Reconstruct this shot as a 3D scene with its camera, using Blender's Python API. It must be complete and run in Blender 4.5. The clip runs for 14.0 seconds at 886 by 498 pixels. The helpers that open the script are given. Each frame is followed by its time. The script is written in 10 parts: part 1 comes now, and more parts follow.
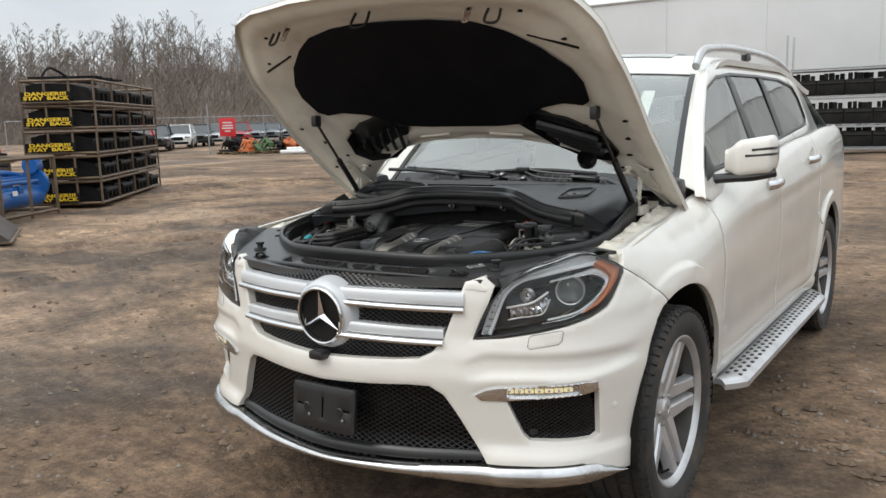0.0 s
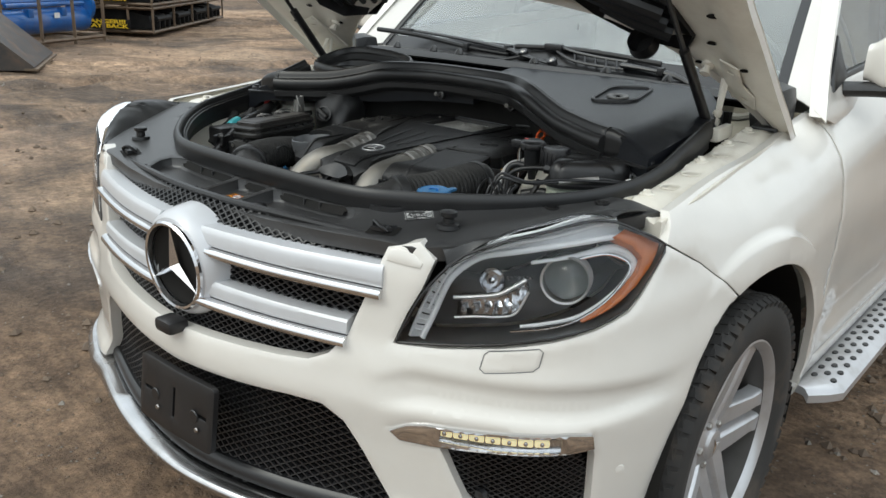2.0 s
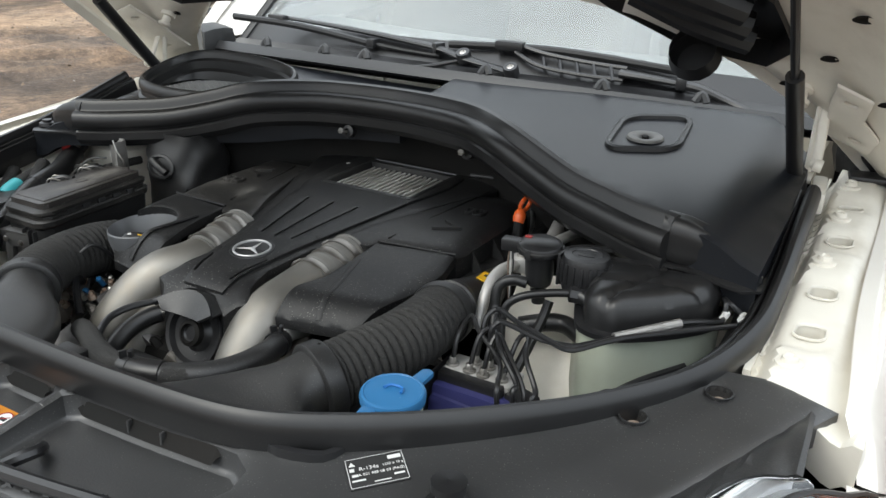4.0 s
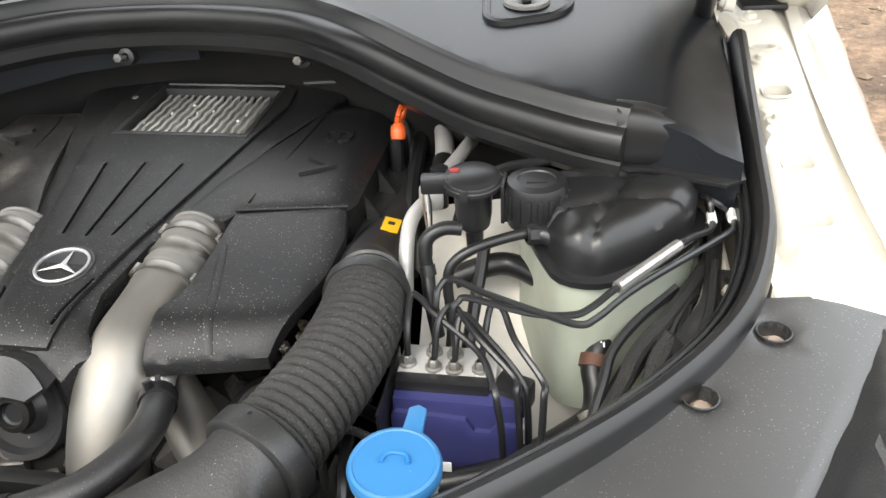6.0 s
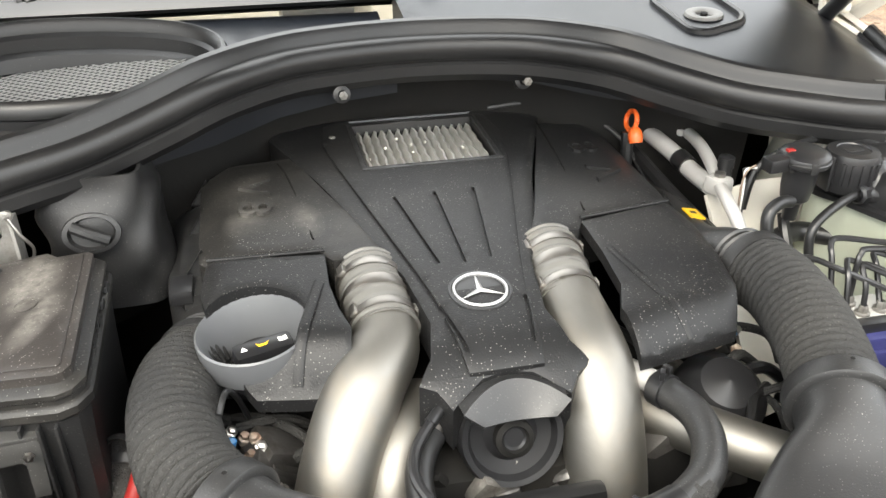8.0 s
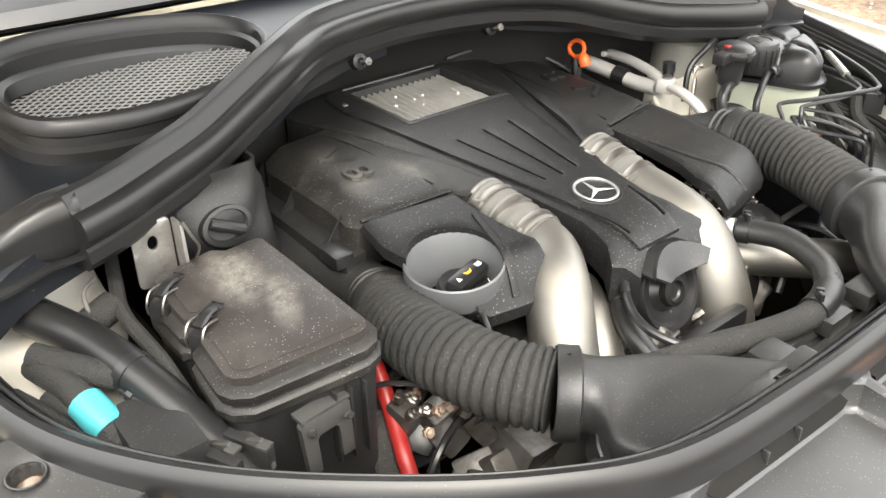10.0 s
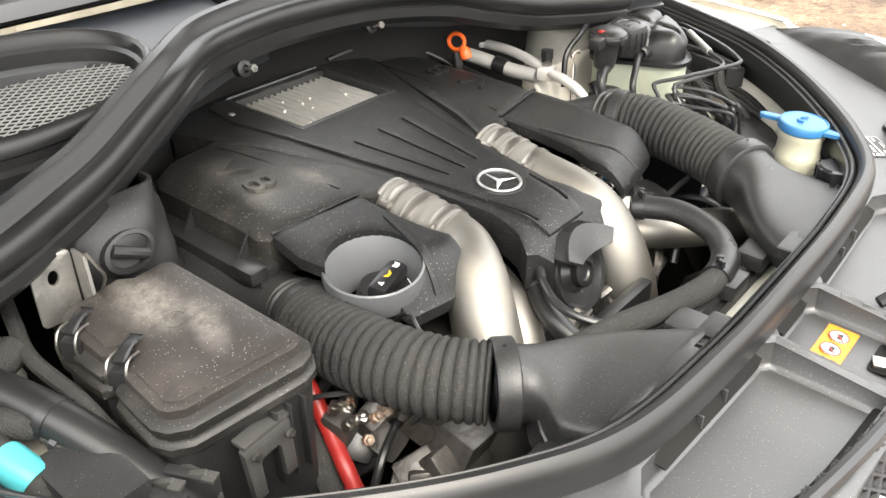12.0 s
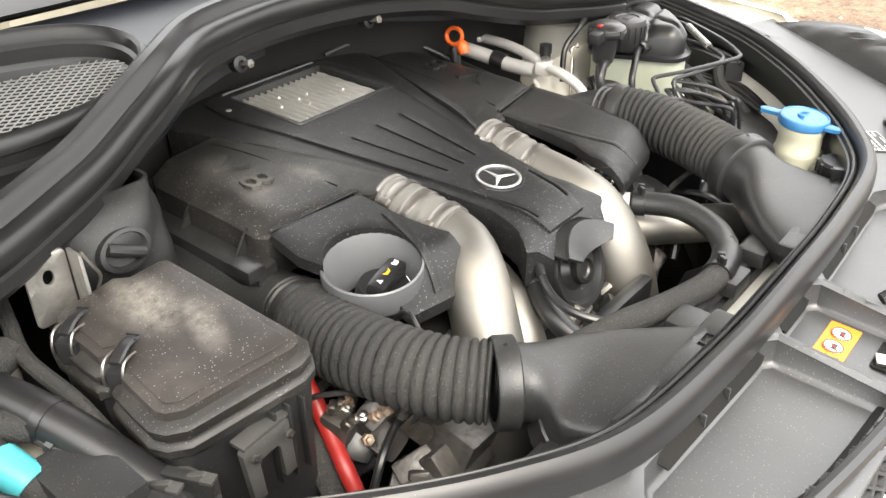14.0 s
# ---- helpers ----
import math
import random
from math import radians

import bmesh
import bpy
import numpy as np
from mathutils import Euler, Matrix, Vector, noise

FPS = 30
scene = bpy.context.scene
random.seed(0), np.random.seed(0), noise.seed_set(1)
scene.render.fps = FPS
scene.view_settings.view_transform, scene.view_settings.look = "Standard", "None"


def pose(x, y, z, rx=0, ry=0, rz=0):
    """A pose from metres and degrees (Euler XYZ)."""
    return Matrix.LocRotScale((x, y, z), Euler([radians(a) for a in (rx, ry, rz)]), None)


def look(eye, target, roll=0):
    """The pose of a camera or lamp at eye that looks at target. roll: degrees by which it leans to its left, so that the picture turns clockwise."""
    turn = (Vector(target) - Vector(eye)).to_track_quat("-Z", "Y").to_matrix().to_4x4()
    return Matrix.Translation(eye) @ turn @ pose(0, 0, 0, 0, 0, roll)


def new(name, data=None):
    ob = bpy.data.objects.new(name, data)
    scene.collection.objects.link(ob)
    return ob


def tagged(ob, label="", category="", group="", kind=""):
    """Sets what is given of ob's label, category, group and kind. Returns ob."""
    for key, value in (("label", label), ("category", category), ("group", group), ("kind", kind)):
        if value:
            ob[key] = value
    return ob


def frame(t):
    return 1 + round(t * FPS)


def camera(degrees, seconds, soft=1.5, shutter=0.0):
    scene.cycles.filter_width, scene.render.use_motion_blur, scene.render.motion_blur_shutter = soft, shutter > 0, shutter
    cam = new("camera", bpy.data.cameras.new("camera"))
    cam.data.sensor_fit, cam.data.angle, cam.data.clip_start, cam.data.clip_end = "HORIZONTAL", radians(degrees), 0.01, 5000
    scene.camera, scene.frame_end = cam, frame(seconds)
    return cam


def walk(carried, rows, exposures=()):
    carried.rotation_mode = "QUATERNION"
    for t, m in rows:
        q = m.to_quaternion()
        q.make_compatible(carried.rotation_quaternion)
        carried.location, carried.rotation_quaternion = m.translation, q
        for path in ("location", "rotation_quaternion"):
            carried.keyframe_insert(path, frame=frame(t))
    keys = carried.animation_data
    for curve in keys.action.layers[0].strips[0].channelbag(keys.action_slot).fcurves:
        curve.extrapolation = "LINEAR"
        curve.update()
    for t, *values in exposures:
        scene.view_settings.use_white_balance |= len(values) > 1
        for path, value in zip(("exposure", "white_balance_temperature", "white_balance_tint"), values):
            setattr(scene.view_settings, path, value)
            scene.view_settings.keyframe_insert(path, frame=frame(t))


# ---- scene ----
cam = camera(55.9, 14.0)
PATH = [
    (0, (1.872, -2.035, 1.474), (0.775, -0.391, 1.168), -1.7),
    (0.5, (1.923, -1.713, 1.467), (0.73, -0.151, 1.1), -0.9),
    (1, (1.767, -1.375, 1.461), (0.587, 0.188, 1.054), -0.8),
    (1.5, (1.653, -1.101, 1.459), (0.48, 0.41, 0.874), 2.0),
    (2, (1.494, -0.922, 1.465), (0.302, 0.55, 0.822), 2.6),
    (2.5, (1.304, -0.764, 1.478), (0.164, 0.734, 0.803), 2.8),
    (3, (1.158, -0.565, 1.482), (0.0, 0.931, 0.834), 3.5),
    (3.5, (1.008, -0.392, 1.478), (-0.038, 1.174, 0.804), 3.3),
    (4, (0.821, -0.265, 1.486), (-0.082, 1.358, 0.744), 2.0),
    (4.2, (0.777, -0.209, 1.466), (-0.078, 1.429, 0.701), 1.6),
    (6.3, (0.453, -0.043, 1.483), (0.255, 1.624, 0.396), -2.6),
    (6.5, (0.385, -0.065, 1.485), (0.267, 1.616, 0.408), -2.1),
    (7, (0.187, -0.085, 1.479), (0.281, 1.628, 0.449), -0.5),
    (7.5, (0.005, -0.087, 1.463), (0.233, 1.637, 0.477), -0.2),
    (8, (-0.193, -0.095, 1.475), (0.174, 1.606, 0.489), -0.4),
    (8.5, (-0.392, -0.136, 1.482), (0.131, 1.523, 0.495), -1.0),
    (8.7, (-0.463, -0.129, 1.477), (0.132, 1.505, 0.489), -1.0),
    (10.8, (-0.783, 0.051, 1.507), (0.458, 1.211, 0.451), -0.4),
    (11, (-0.782, 0.051, 1.502), (0.48, 1.19, 0.449), -0.4),
    (11.5, (-0.779, 0.052, 1.5), (0.507, 1.16, 0.443), -0.4),
    (12, (-0.779, 0.048, 1.505), (0.511, 1.151, 0.447), -0.6),
    (12.5, (-0.784, 0.056, 1.501), (0.515, 1.149, 0.444), -0.4),
    (13, (-0.78, 0.063, 1.5), (0.517, 1.154, 0.438), -0.4),
    (13.5, (-0.776, 0.065, 1.499), (0.52, 1.152, 0.432), -0.4),
    (14, (-0.774, 0.057, 1.504), (0.516, 1.148, 0.433), -0.6),
]
from mathutils.geometry import delaunay_2d_cdt

EXPOSURES = [(0.0, -0.08, 6450, 5), (1.0, -0.06, 6350, 2), (3.0, 0.02, 6300, 3), (4.2, 0.58, 6350, 5), (6.3, 1.64, 6700, 7), (7.5, 1.80, 6780, 6), (8.7, 2.12, 6850, 6), (11.0, 2.06, 7000, 8), (14.0, 2.06, 7000, 8)]
walk(cam, [(t, look(eye, target, roll)) for t, eye, target, roll in PATH], EXPOSURES)

# ---- sky and sun: a bright overcast afternoon ----
SUN_ELEVATION, SUN_TURN = radians(48), radians(200)
world = bpy.data.worlds.new("overcast_sky")
scene.world = world
world.use_nodes = True
wn, wl = world.node_tree.nodes, world.node_tree.links
wn.clear()
w_out = wn.new("ShaderNodeOutputWorld")
w_bg = wn.new("ShaderNodeBackground")
w_sky = wn.new("ShaderNodeTexSky")
w_sky.sky_type, w_sky.sun_disc = "NISHITA", False
w_sky.sun_elevation, w_sky.sun_rotation = SUN_ELEVATION, SUN_TURN
w_sky.air_density, w_sky.dust_density, w_sky.ozone_density = 1.0, 6.0, 0.6
w_coord = wn.new("ShaderNodeTexCoord")
w_map = wn.new("ShaderNodeMapping")
w_map.inputs["Scale"].default_value = (1.0, 1.0, 2.6)
w_cloud = wn.new("ShaderNodeTexNoise")
w_cloud.inputs["Scale"].default_value, w_cloud.inputs["Detail"].default_value = 2.2, 6.0
w_ramp = wn.new("ShaderNodeValToRGB")
w_ramp.color_ramp.elements[0].position, w_ramp.color_ramp.elements[0].color = 0.35, (7.6, 7.9, 8.6, 1)
w_ramp.color_ramp.elements[1].position, w_ramp.color_ramp.elements[1].color = 0.68, (10.8, 10.9, 11.2, 1)
w_mix = wn.new("ShaderNodeMix")
w_mix.data_type = "RGBA"
w_mix.inputs["Factor"].default_value = 0.88
wl.new(w_coord.outputs["Generated"], w_map.inputs["Vector"])
wl.new(w_map.outputs["Vector"], w_cloud.inputs["Vector"])
wl.new(w_cloud.outputs["Fac"], w_ramp.inputs["Fac"])
wl.new(w_sky.outputs["Color"], w_mix.inputs["A"])
wl.new(w_ramp.outputs["Color"], w_mix.inputs["B"])
# an overcast sky is about three times as bright overhead as at the horizon
w_sep = wn.new("ShaderNodeSeparateXYZ")
w_rise = wn.new("ShaderNodeMapRange")
w_rise.inputs["From Min"].default_value, w_rise.inputs["From Max"].default_value = 0.0, 1.0
w_rise.inputs["To Min"].default_value, w_rise.inputs["To Max"].default_value = 1.0, 2.45
w_mul = wn.new("ShaderNodeVectorMath")
w_mul.operation = "SCALE"
wl.new(w_coord.outputs["Generated"], w_sep.inputs["Vector"])
wl.new(w_sep.outputs["Z"], w_rise.inputs["Value"])
wl.new(w_mix.outputs["Result"], w_mul.inputs["Vector"])
wl.new(w_rise.outputs["Result"], w_mul.inputs["Scale"])
wl.new(w_mul.outputs["Vector"], w_bg.inputs["Color"])
w_bg.inputs["Strength"].default_value = 0.090
wl.new(w_bg.outputs["Background"], w_out.inputs["Surface"])

sun_data = bpy.data.lights.new("sun", "SUN")
sun_data.energy, sun_data.angle, sun_data.color = 0.9, radians(25), (1.0, 0.96, 0.9)
sun = new("sun", sun_data)
sun.matrix_world = look((-8, -14, 18), (0, 0, 0))


# ---- helpers ----
def smooth01(u):
    u = min(max(u, 0.0), 1.0)
    return u * u * (3 - 2 * u)


def lerp_table(table, v):
    """A softly bent curve through (place, value) pairs."""
    if v <= table[0][0]:
        return table[0][1]
    for (a, p), (b, q) in zip(table, table[1:]):
        if v <= b:
            u = (v - a) / (b - a)
            u = u * u * (3 - 2 * u) * .5 + u * .5
            return p + (q - p) * u
    return table[-1][1]


def catmull(pts, n):
    out = []
    for i in range(len(pts) - 1):
        p0, p1, p2, p3 = pts[max(i - 1, 0)], pts[i], pts[i + 1], pts[min(i + 2, len(pts) - 1)]
        for k in range(n):
            u = k / n
            out.append(tuple(.5 * (2 * b + (c - a) * u + (2 * a - 5 * b + 4 * c - d) * u * u + (3 * b - a - 3 * c + d) * u ** 3)
                             for a, b, c, d in zip(p0, p1, p2, p3)))
    out.append(tuple(float(v) for v in pts[-1]))
    return out


def closed_curve(pts, n):
    """A smooth closed loop through the points."""
    k = len(pts)
    ring = [pts[-1]] + list(pts) + [pts[0], pts[1]]
    return catmull(ring, n)[n:n + k * n]


def thing(name, label, category, at=(0, 0, 0), group="", kind=""):
    ob = new(name)
    ob.location = at
    ob.empty_display_size = 0.2
    return tagged(ob, label, category, group, kind)


def part(name, bm, material, parent=None, label="", sharp=35):
    """Links a bmesh, given in world places, as one mesh under a thing or part."""
    me = bpy.data.meshes.new(name)
    for f in bm.faces:
        f.smooth = True
    bm.to_mesh(me)
    bm.free()
    me.set_sharp_from_angle(angle=radians(sharp))
    me.materials.append(material)
    ob = new(name, me)
    if parent:
        ob.parent = parent
        root = parent
        while root.parent:
            root = root.parent
        if root == parent:
            ob.matrix_parent_inverse = Matrix.Translation(root.location).inverted()
    if label:
        ob["label"] = label
    return ob


def solid(name, bm, material, label, category, group="", kind="", sharp=35):
    return tagged(part(name, bm, material, None, "", sharp), label, category, group, kind)


def add_box(bm, centre, size, bevel=0.0, turn=None, segments=2):
    r = bmesh.ops.create_cube(bm, size=1.0)
    vs = r["verts"]
    bmesh.ops.scale(bm, vec=size, verts=vs)
    if bevel:
        es = {e for v in vs for e in v.link_edges}
        r = bmesh.ops.bevel(bm, geom=list(es), offset=bevel, segments=segments, affect="EDGES", profile=0.6)
        vs = list({v for f in r["faces"] for v in f.verts} | {v for v in vs if v.is_valid})
    m = Matrix.Translation(centre) @ (turn.to_4x4() if turn else Matrix.Identity(4))
    bmesh.ops.transform(bm, matrix=m, verts=vs)
    return vs


def box(centre, size, bevel=0.0, turn=None):
    bm = bmesh.new()
    add_box(bm, centre, size, bevel, turn)
    return bm


def turn_z(deg):
    return Matrix.Rotation(radians(deg), 3, "Z")


def add_tube(bm, pts, radius, sides=12, smooth=6, caps=True, flat=None):
    """A pipe along a smooth path. radius: a number or a function of 0..1. flat: squash of the section's height."""
    path = [Vector(p) for p in (catmull(pts, smooth) if smooth > 1 else pts)]
    n = len(path)
    up = Vector((0, 0, 1))
    rings, side = [], None
    for i, p in enumerate(path):
        t = (path[min(i + 1, n - 1)] - path[max(i - 1, 0)]).normalized()
        if side is None:
            side = t.cross(up)
            if side.length < 1e-3:
                side = t.cross(Vector((1, 0, 0)))
        side = (side - t * side.dot(t)).normalized()
        nrm = side.cross(t).normalized()
        r = radius(i / (n - 1)) if callable(radius) else radius
        k = flat or 1.0
        rings.append([bm.verts.new(p + side * math.cos(a) * r + nrm * math.sin(a) * r * k)
                      for a in (2 * math.pi * j / sides for j in range(sides))])
    for a, b in zip(rings, rings[1:]):
        for j in range(sides):
            bm.faces.new((a[j], a[(j + 1) % sides], b[(j + 1) % sides], b[j]))
    if caps:
        bm.faces.new(list(reversed(rings[0])))
        bm.faces.new(rings[-1])
    return rings


def tube(pts, radius, sides=12, smooth=6, caps=True, flat=None):
    bm = bmesh.new()
    add_tube(bm, pts, radius, sides, smooth, caps, flat)
    return bm


def add_lathe(bm, profile, m, sides=32, cap=False):
    """Turns (radius, height) pairs round the local z of m."""
    rings = []
    for r, z in profile:
        rings.append([bm.verts.new(m @ Vector((math.cos(a) * r, math.sin(a) * r, z))) for a in (2 * math.pi * j / sides for j in range(sides))])
    for a, b in zip(rings, rings[1:]):
        for j in range(sides):
            bm.faces.new((a[j], a[(j + 1) % sides], b[(j + 1) % sides], b[j]))
    if cap:
        bm.faces.new(list(reversed(rings[0])))
        bm.faces.new(rings[-1])


def lathe(profile, m, sides=32, cap=False):
    bm = bmesh.new()
    add_lathe(bm, profile, m, sides, cap)
    bmesh.ops.recalc_face_normals(bm, faces=bm.faces)
    return bm


def add_sheet(bm, fn, us, vs, thick=0.0):
    """A sheet fn(u, v) -> place over two lists of steps; thick gives it a back along the normal."""
    g = [[bm.verts.new(fn(u, v)) for v in vs] for u in us]
    fs = []
    for i in range(len(us) - 1):
        for j in range(len(vs) - 1):
            fs.append(bm.faces.new((g[i][j], g[i + 1][j], g[i + 1][j + 1], g[i][j + 1])))
    if thick:
        bm.normal_update()
        bmesh.ops.solidify(bm, geom=fs, thickness=thick)
    return g


def sheet(fn, us, vs, thick=0.0):
    bm = bmesh.new()
    add_sheet(bm, fn, us, vs, thick)
    bmesh.ops.recalc_face_normals(bm, faces=bm.faces)
    return bm


def steps(a, b, n):
    return [a + (b - a) * i / n for i in range(n + 1)]


def inside(p, poly):
    x, y = p
    hit = False
    for (ax, ay), (bx, by) in zip(poly, poly[1:] + poly[:1]):
        if (ay > y) != (by > y) and x < (bx - ax) * (y - ay) / (by - ay) + ax:
            hit = not hit
    return hit


def edge_distance(p, poly):
    best = 1e9
    for (ax, ay), (bx, by) in zip(poly, poly[1:] + poly[:1]):
        dx, dy = bx - ax, by - ay
        u = max(0, min(1, ((p[0] - ax) * dx + (p[1] - ay) * dy) / (dx * dx + dy * dy + 1e-12)))
        best = min(best, math.hypot(p[0] - ax - u * dx, p[1] - ay - u * dy))
    return best


def area_of(poly):
    return .5 * sum(a[0] * b[1] - b[0] * a[1] for a, b in zip(poly, poly[1:] + poly[:1]))


def inset_loop(poly, d):
    """The loop moved inwards by d."""
    if area_of(poly) < 0:
        d = -d
    out = []
    n = len(poly)
    for i in range(n):
        a, p, b = poly[i - 1], poly[i], poly[(i + 1) % n]
        tx, ty = b[0] - a[0], b[1] - a[1]
        k = math.hypot(tx, ty) or 1
        out.append((p[0] - ty / k * d, p[1] + tx / k * d))
    return out


def refine(poly, step):
    out = []
    for a, b in zip(poly, poly[1:] + poly[:1]):
        n = max(1, round(math.dist(a, b) / step))
        out += [(a[0] + (b[0] - a[0]) * k / n, a[1] + (b[1] - a[1]) * k / n) for k in range(n)]
    return out


def add_panel(bm, outline, fn, step=.03, thick=.02, holes=(), bevel=.004, drop=.0025, lines=()):
    """A panel with holes, cut from a surface fn(u, v, lift): rounded at its rims and turned in by thick."""
    drop = min(drop, bevel * .4)
    loops = [refine(outline, step)] + [refine(h, step) for h in holes]
    if area_of(loops[0]) < 0:
        loops[0].reverse()
    for k in range(1, len(loops)):
        if area_of(loops[k]) > 0:
            loops[k].reverse()
    pts, edges, kinds = [], [], []
    for k, lp in enumerate(loops):
        base = len(pts)
        pts += lp
        kinds += [(k, 0)] * len(lp)
        edges += [(base + i, base + (i + 1) % len(lp)) for i in range(len(lp))]
    if bevel:
        for k, lp in enumerate(loops):
            ring = inset_loop(lp, bevel) if k == 0 else inset_loop(list(reversed(lp)), -bevel)
            for p in ring:
                pts.append(p)
                kinds.append((k, 1))
    us, vs = [p[0] for p in loops[0]], [p[1] for p in loops[0]]
    near = set()
    for ln in lines:
        prev = None
        for p in ln:
            if inside(p, loops[0]) and not any(inside(p, h) for h in loops[1:]) and all(edge_distance(p, lp) > bevel * 2 for lp in loops):
                pts.append(p)
                kinds.append((-1, 1))
                near.add((int(p[0] / step * 1.6), int(p[1] / step * 1.6)))
                if prev is not None:
                    edges.append((prev, len(pts) - 1))
                prev = len(pts) - 1
            else:
                prev = None
    nu, nv = int((max(us) - min(us)) / step) + 1, int((max(vs) - min(vs)) / step) + 1
    keep = max(bevel * 1.6, step * .45)
    for i in range(nu + 1):
        for j in range(nv + 1):
            p = (min(us) + (i + .5 * (j % 2)) * step, min(vs) + j * step)
            if (int(p[0] / step * 1.6), int(p[1] / step * 1.6)) not in near and inside(p, loops[0]) and not any(inside(p, h) for h in loops[1:]) and all(edge_distance(p, lp) > keep for lp in loops):
                pts.append(p)
                kinds.append((-1, 1))
    from_2d = [Vector(p) for p in pts]
    vs2, _, faces, orig, _, _ = delaunay_2d_cdt(from_2d, edges, [], 0, 1e-6)
    top = []
    for v, o in zip(vs2, orig):
        on_rim = any(kinds[k][1] == 0 for k in o) if o else False
        top.append(bm.verts.new(fn(v.x, v.y, -drop if (on_rim and bevel) else 0.0)))
    made = []
    for f in faces:
        c = (sum(vs2[k].x for k in f) / len(f), sum(vs2[k].y for k in f) / len(f))
        if inside(c, loops[0]) and not any(inside(c, h) for h in loops[1:]):
            made.append(bm.faces.new([top[k] for k in f]))
    if thick:
        rim = {}
        for f in made:
            for e in f.edges:
                rim[e] = rim.get(e, 0) + 1
        low = {}
        index = {v: k for k, v in enumerate(top)}
        for e, n in list(rim.items()):
            if n == 1:
                for v in e.verts:
                    if v not in low:
                        q = vs2[index[v]]
                        low[v] = bm.verts.new(fn(q.x, q.y, -thick))
                a, b = e.verts
                bm.faces.new((a, b, low[b], low[a]))
    loose = [v for v in top if not v.link_faces]
    bmesh.ops.delete(bm, geom=loose, context="VERTS")
    return made


def panel(outline, fn, step=.03, thick=.02, holes=(), bevel=.004, drop=.0025, lines=()):
    bm = bmesh.new()
    add_panel(bm, outline, fn, step, thick, holes, bevel, drop, lines)
    bmesh.ops.recalc_face_normals(bm, faces=bm.faces)
    return bm


def mirror_bm(bm):
    """Adds the mirror image across the car's middle."""
    r = bmesh.ops.duplicate(bm, geom=bm.verts[:] + bm.edges[:] + bm.faces[:])
    vs = [g for g in r["geom"] if isinstance(g, bmesh.types.BMVert)]
    fs = [g for g in r["geom"] if isinstance(g, bmesh.types.BMFace)]
    for v in vs:
        v.co.x = -v.co.x
    bmesh.ops.reverse_faces(bm, faces=fs)
    return bm


def flipped(bm):
    """The mirror image across the car's middle, for the other side's part."""
    for v in bm.verts:
        v.co.x = -v.co.x
    bmesh.ops.reverse_faces(bm, faces=bm.faces)
    return bm


def pair(name, make, material, parent, label=""):
    """The same part on both sides of the car."""
    a = part(name, make(), material, parent, label)
    b = part(name, flipped(make()), material, parent, label)
    return a, b


def rounded(w, h, r, n=4):
    """A rectangle with round corners, about the origin."""
    out = []
    for cx, cy, a0 in ((w / 2 - r, h / 2 - r, 0), (-w / 2 + r, h / 2 - r, 90), (-w / 2 + r, -h / 2 + r, 180), (w / 2 - r, -h / 2 + r, 270)):
        for k in range(n + 1):
            a = radians(a0 + 90 * k / n)
            out.append((cx + r * math.cos(a), cy + r * math.sin(a)))
    return out


def text_bm(words, size, m, depth=.001, heavy=0.0):
    """Raised letters in the built-in font, centred, in the xy plane of m."""
    cu = bpy.data.curves.new("letters", "FONT")
    cu.body, cu.size, cu.align_x, cu.align_y, cu.extrude = words, size, "CENTER", "CENTER", depth
    cu.resolution_u, cu.offset = 2, heavy
    tmp = bpy.data.objects.new("letters", cu)
    scene.collection.objects.link(tmp)
    dg = bpy.context.evaluated_depsgraph_get()
    me = bpy.data.meshes.new_from_object(tmp.evaluated_get(dg))
    bm = bmesh.new()
    bm.from_mesh(me)
    bpy.data.objects.remove(tmp)
    bpy.data.curves.remove(cu)
    bpy.data.meshes.remove(me)
    bmesh.ops.transform(bm, matrix=m, verts=bm.verts)
    return bm


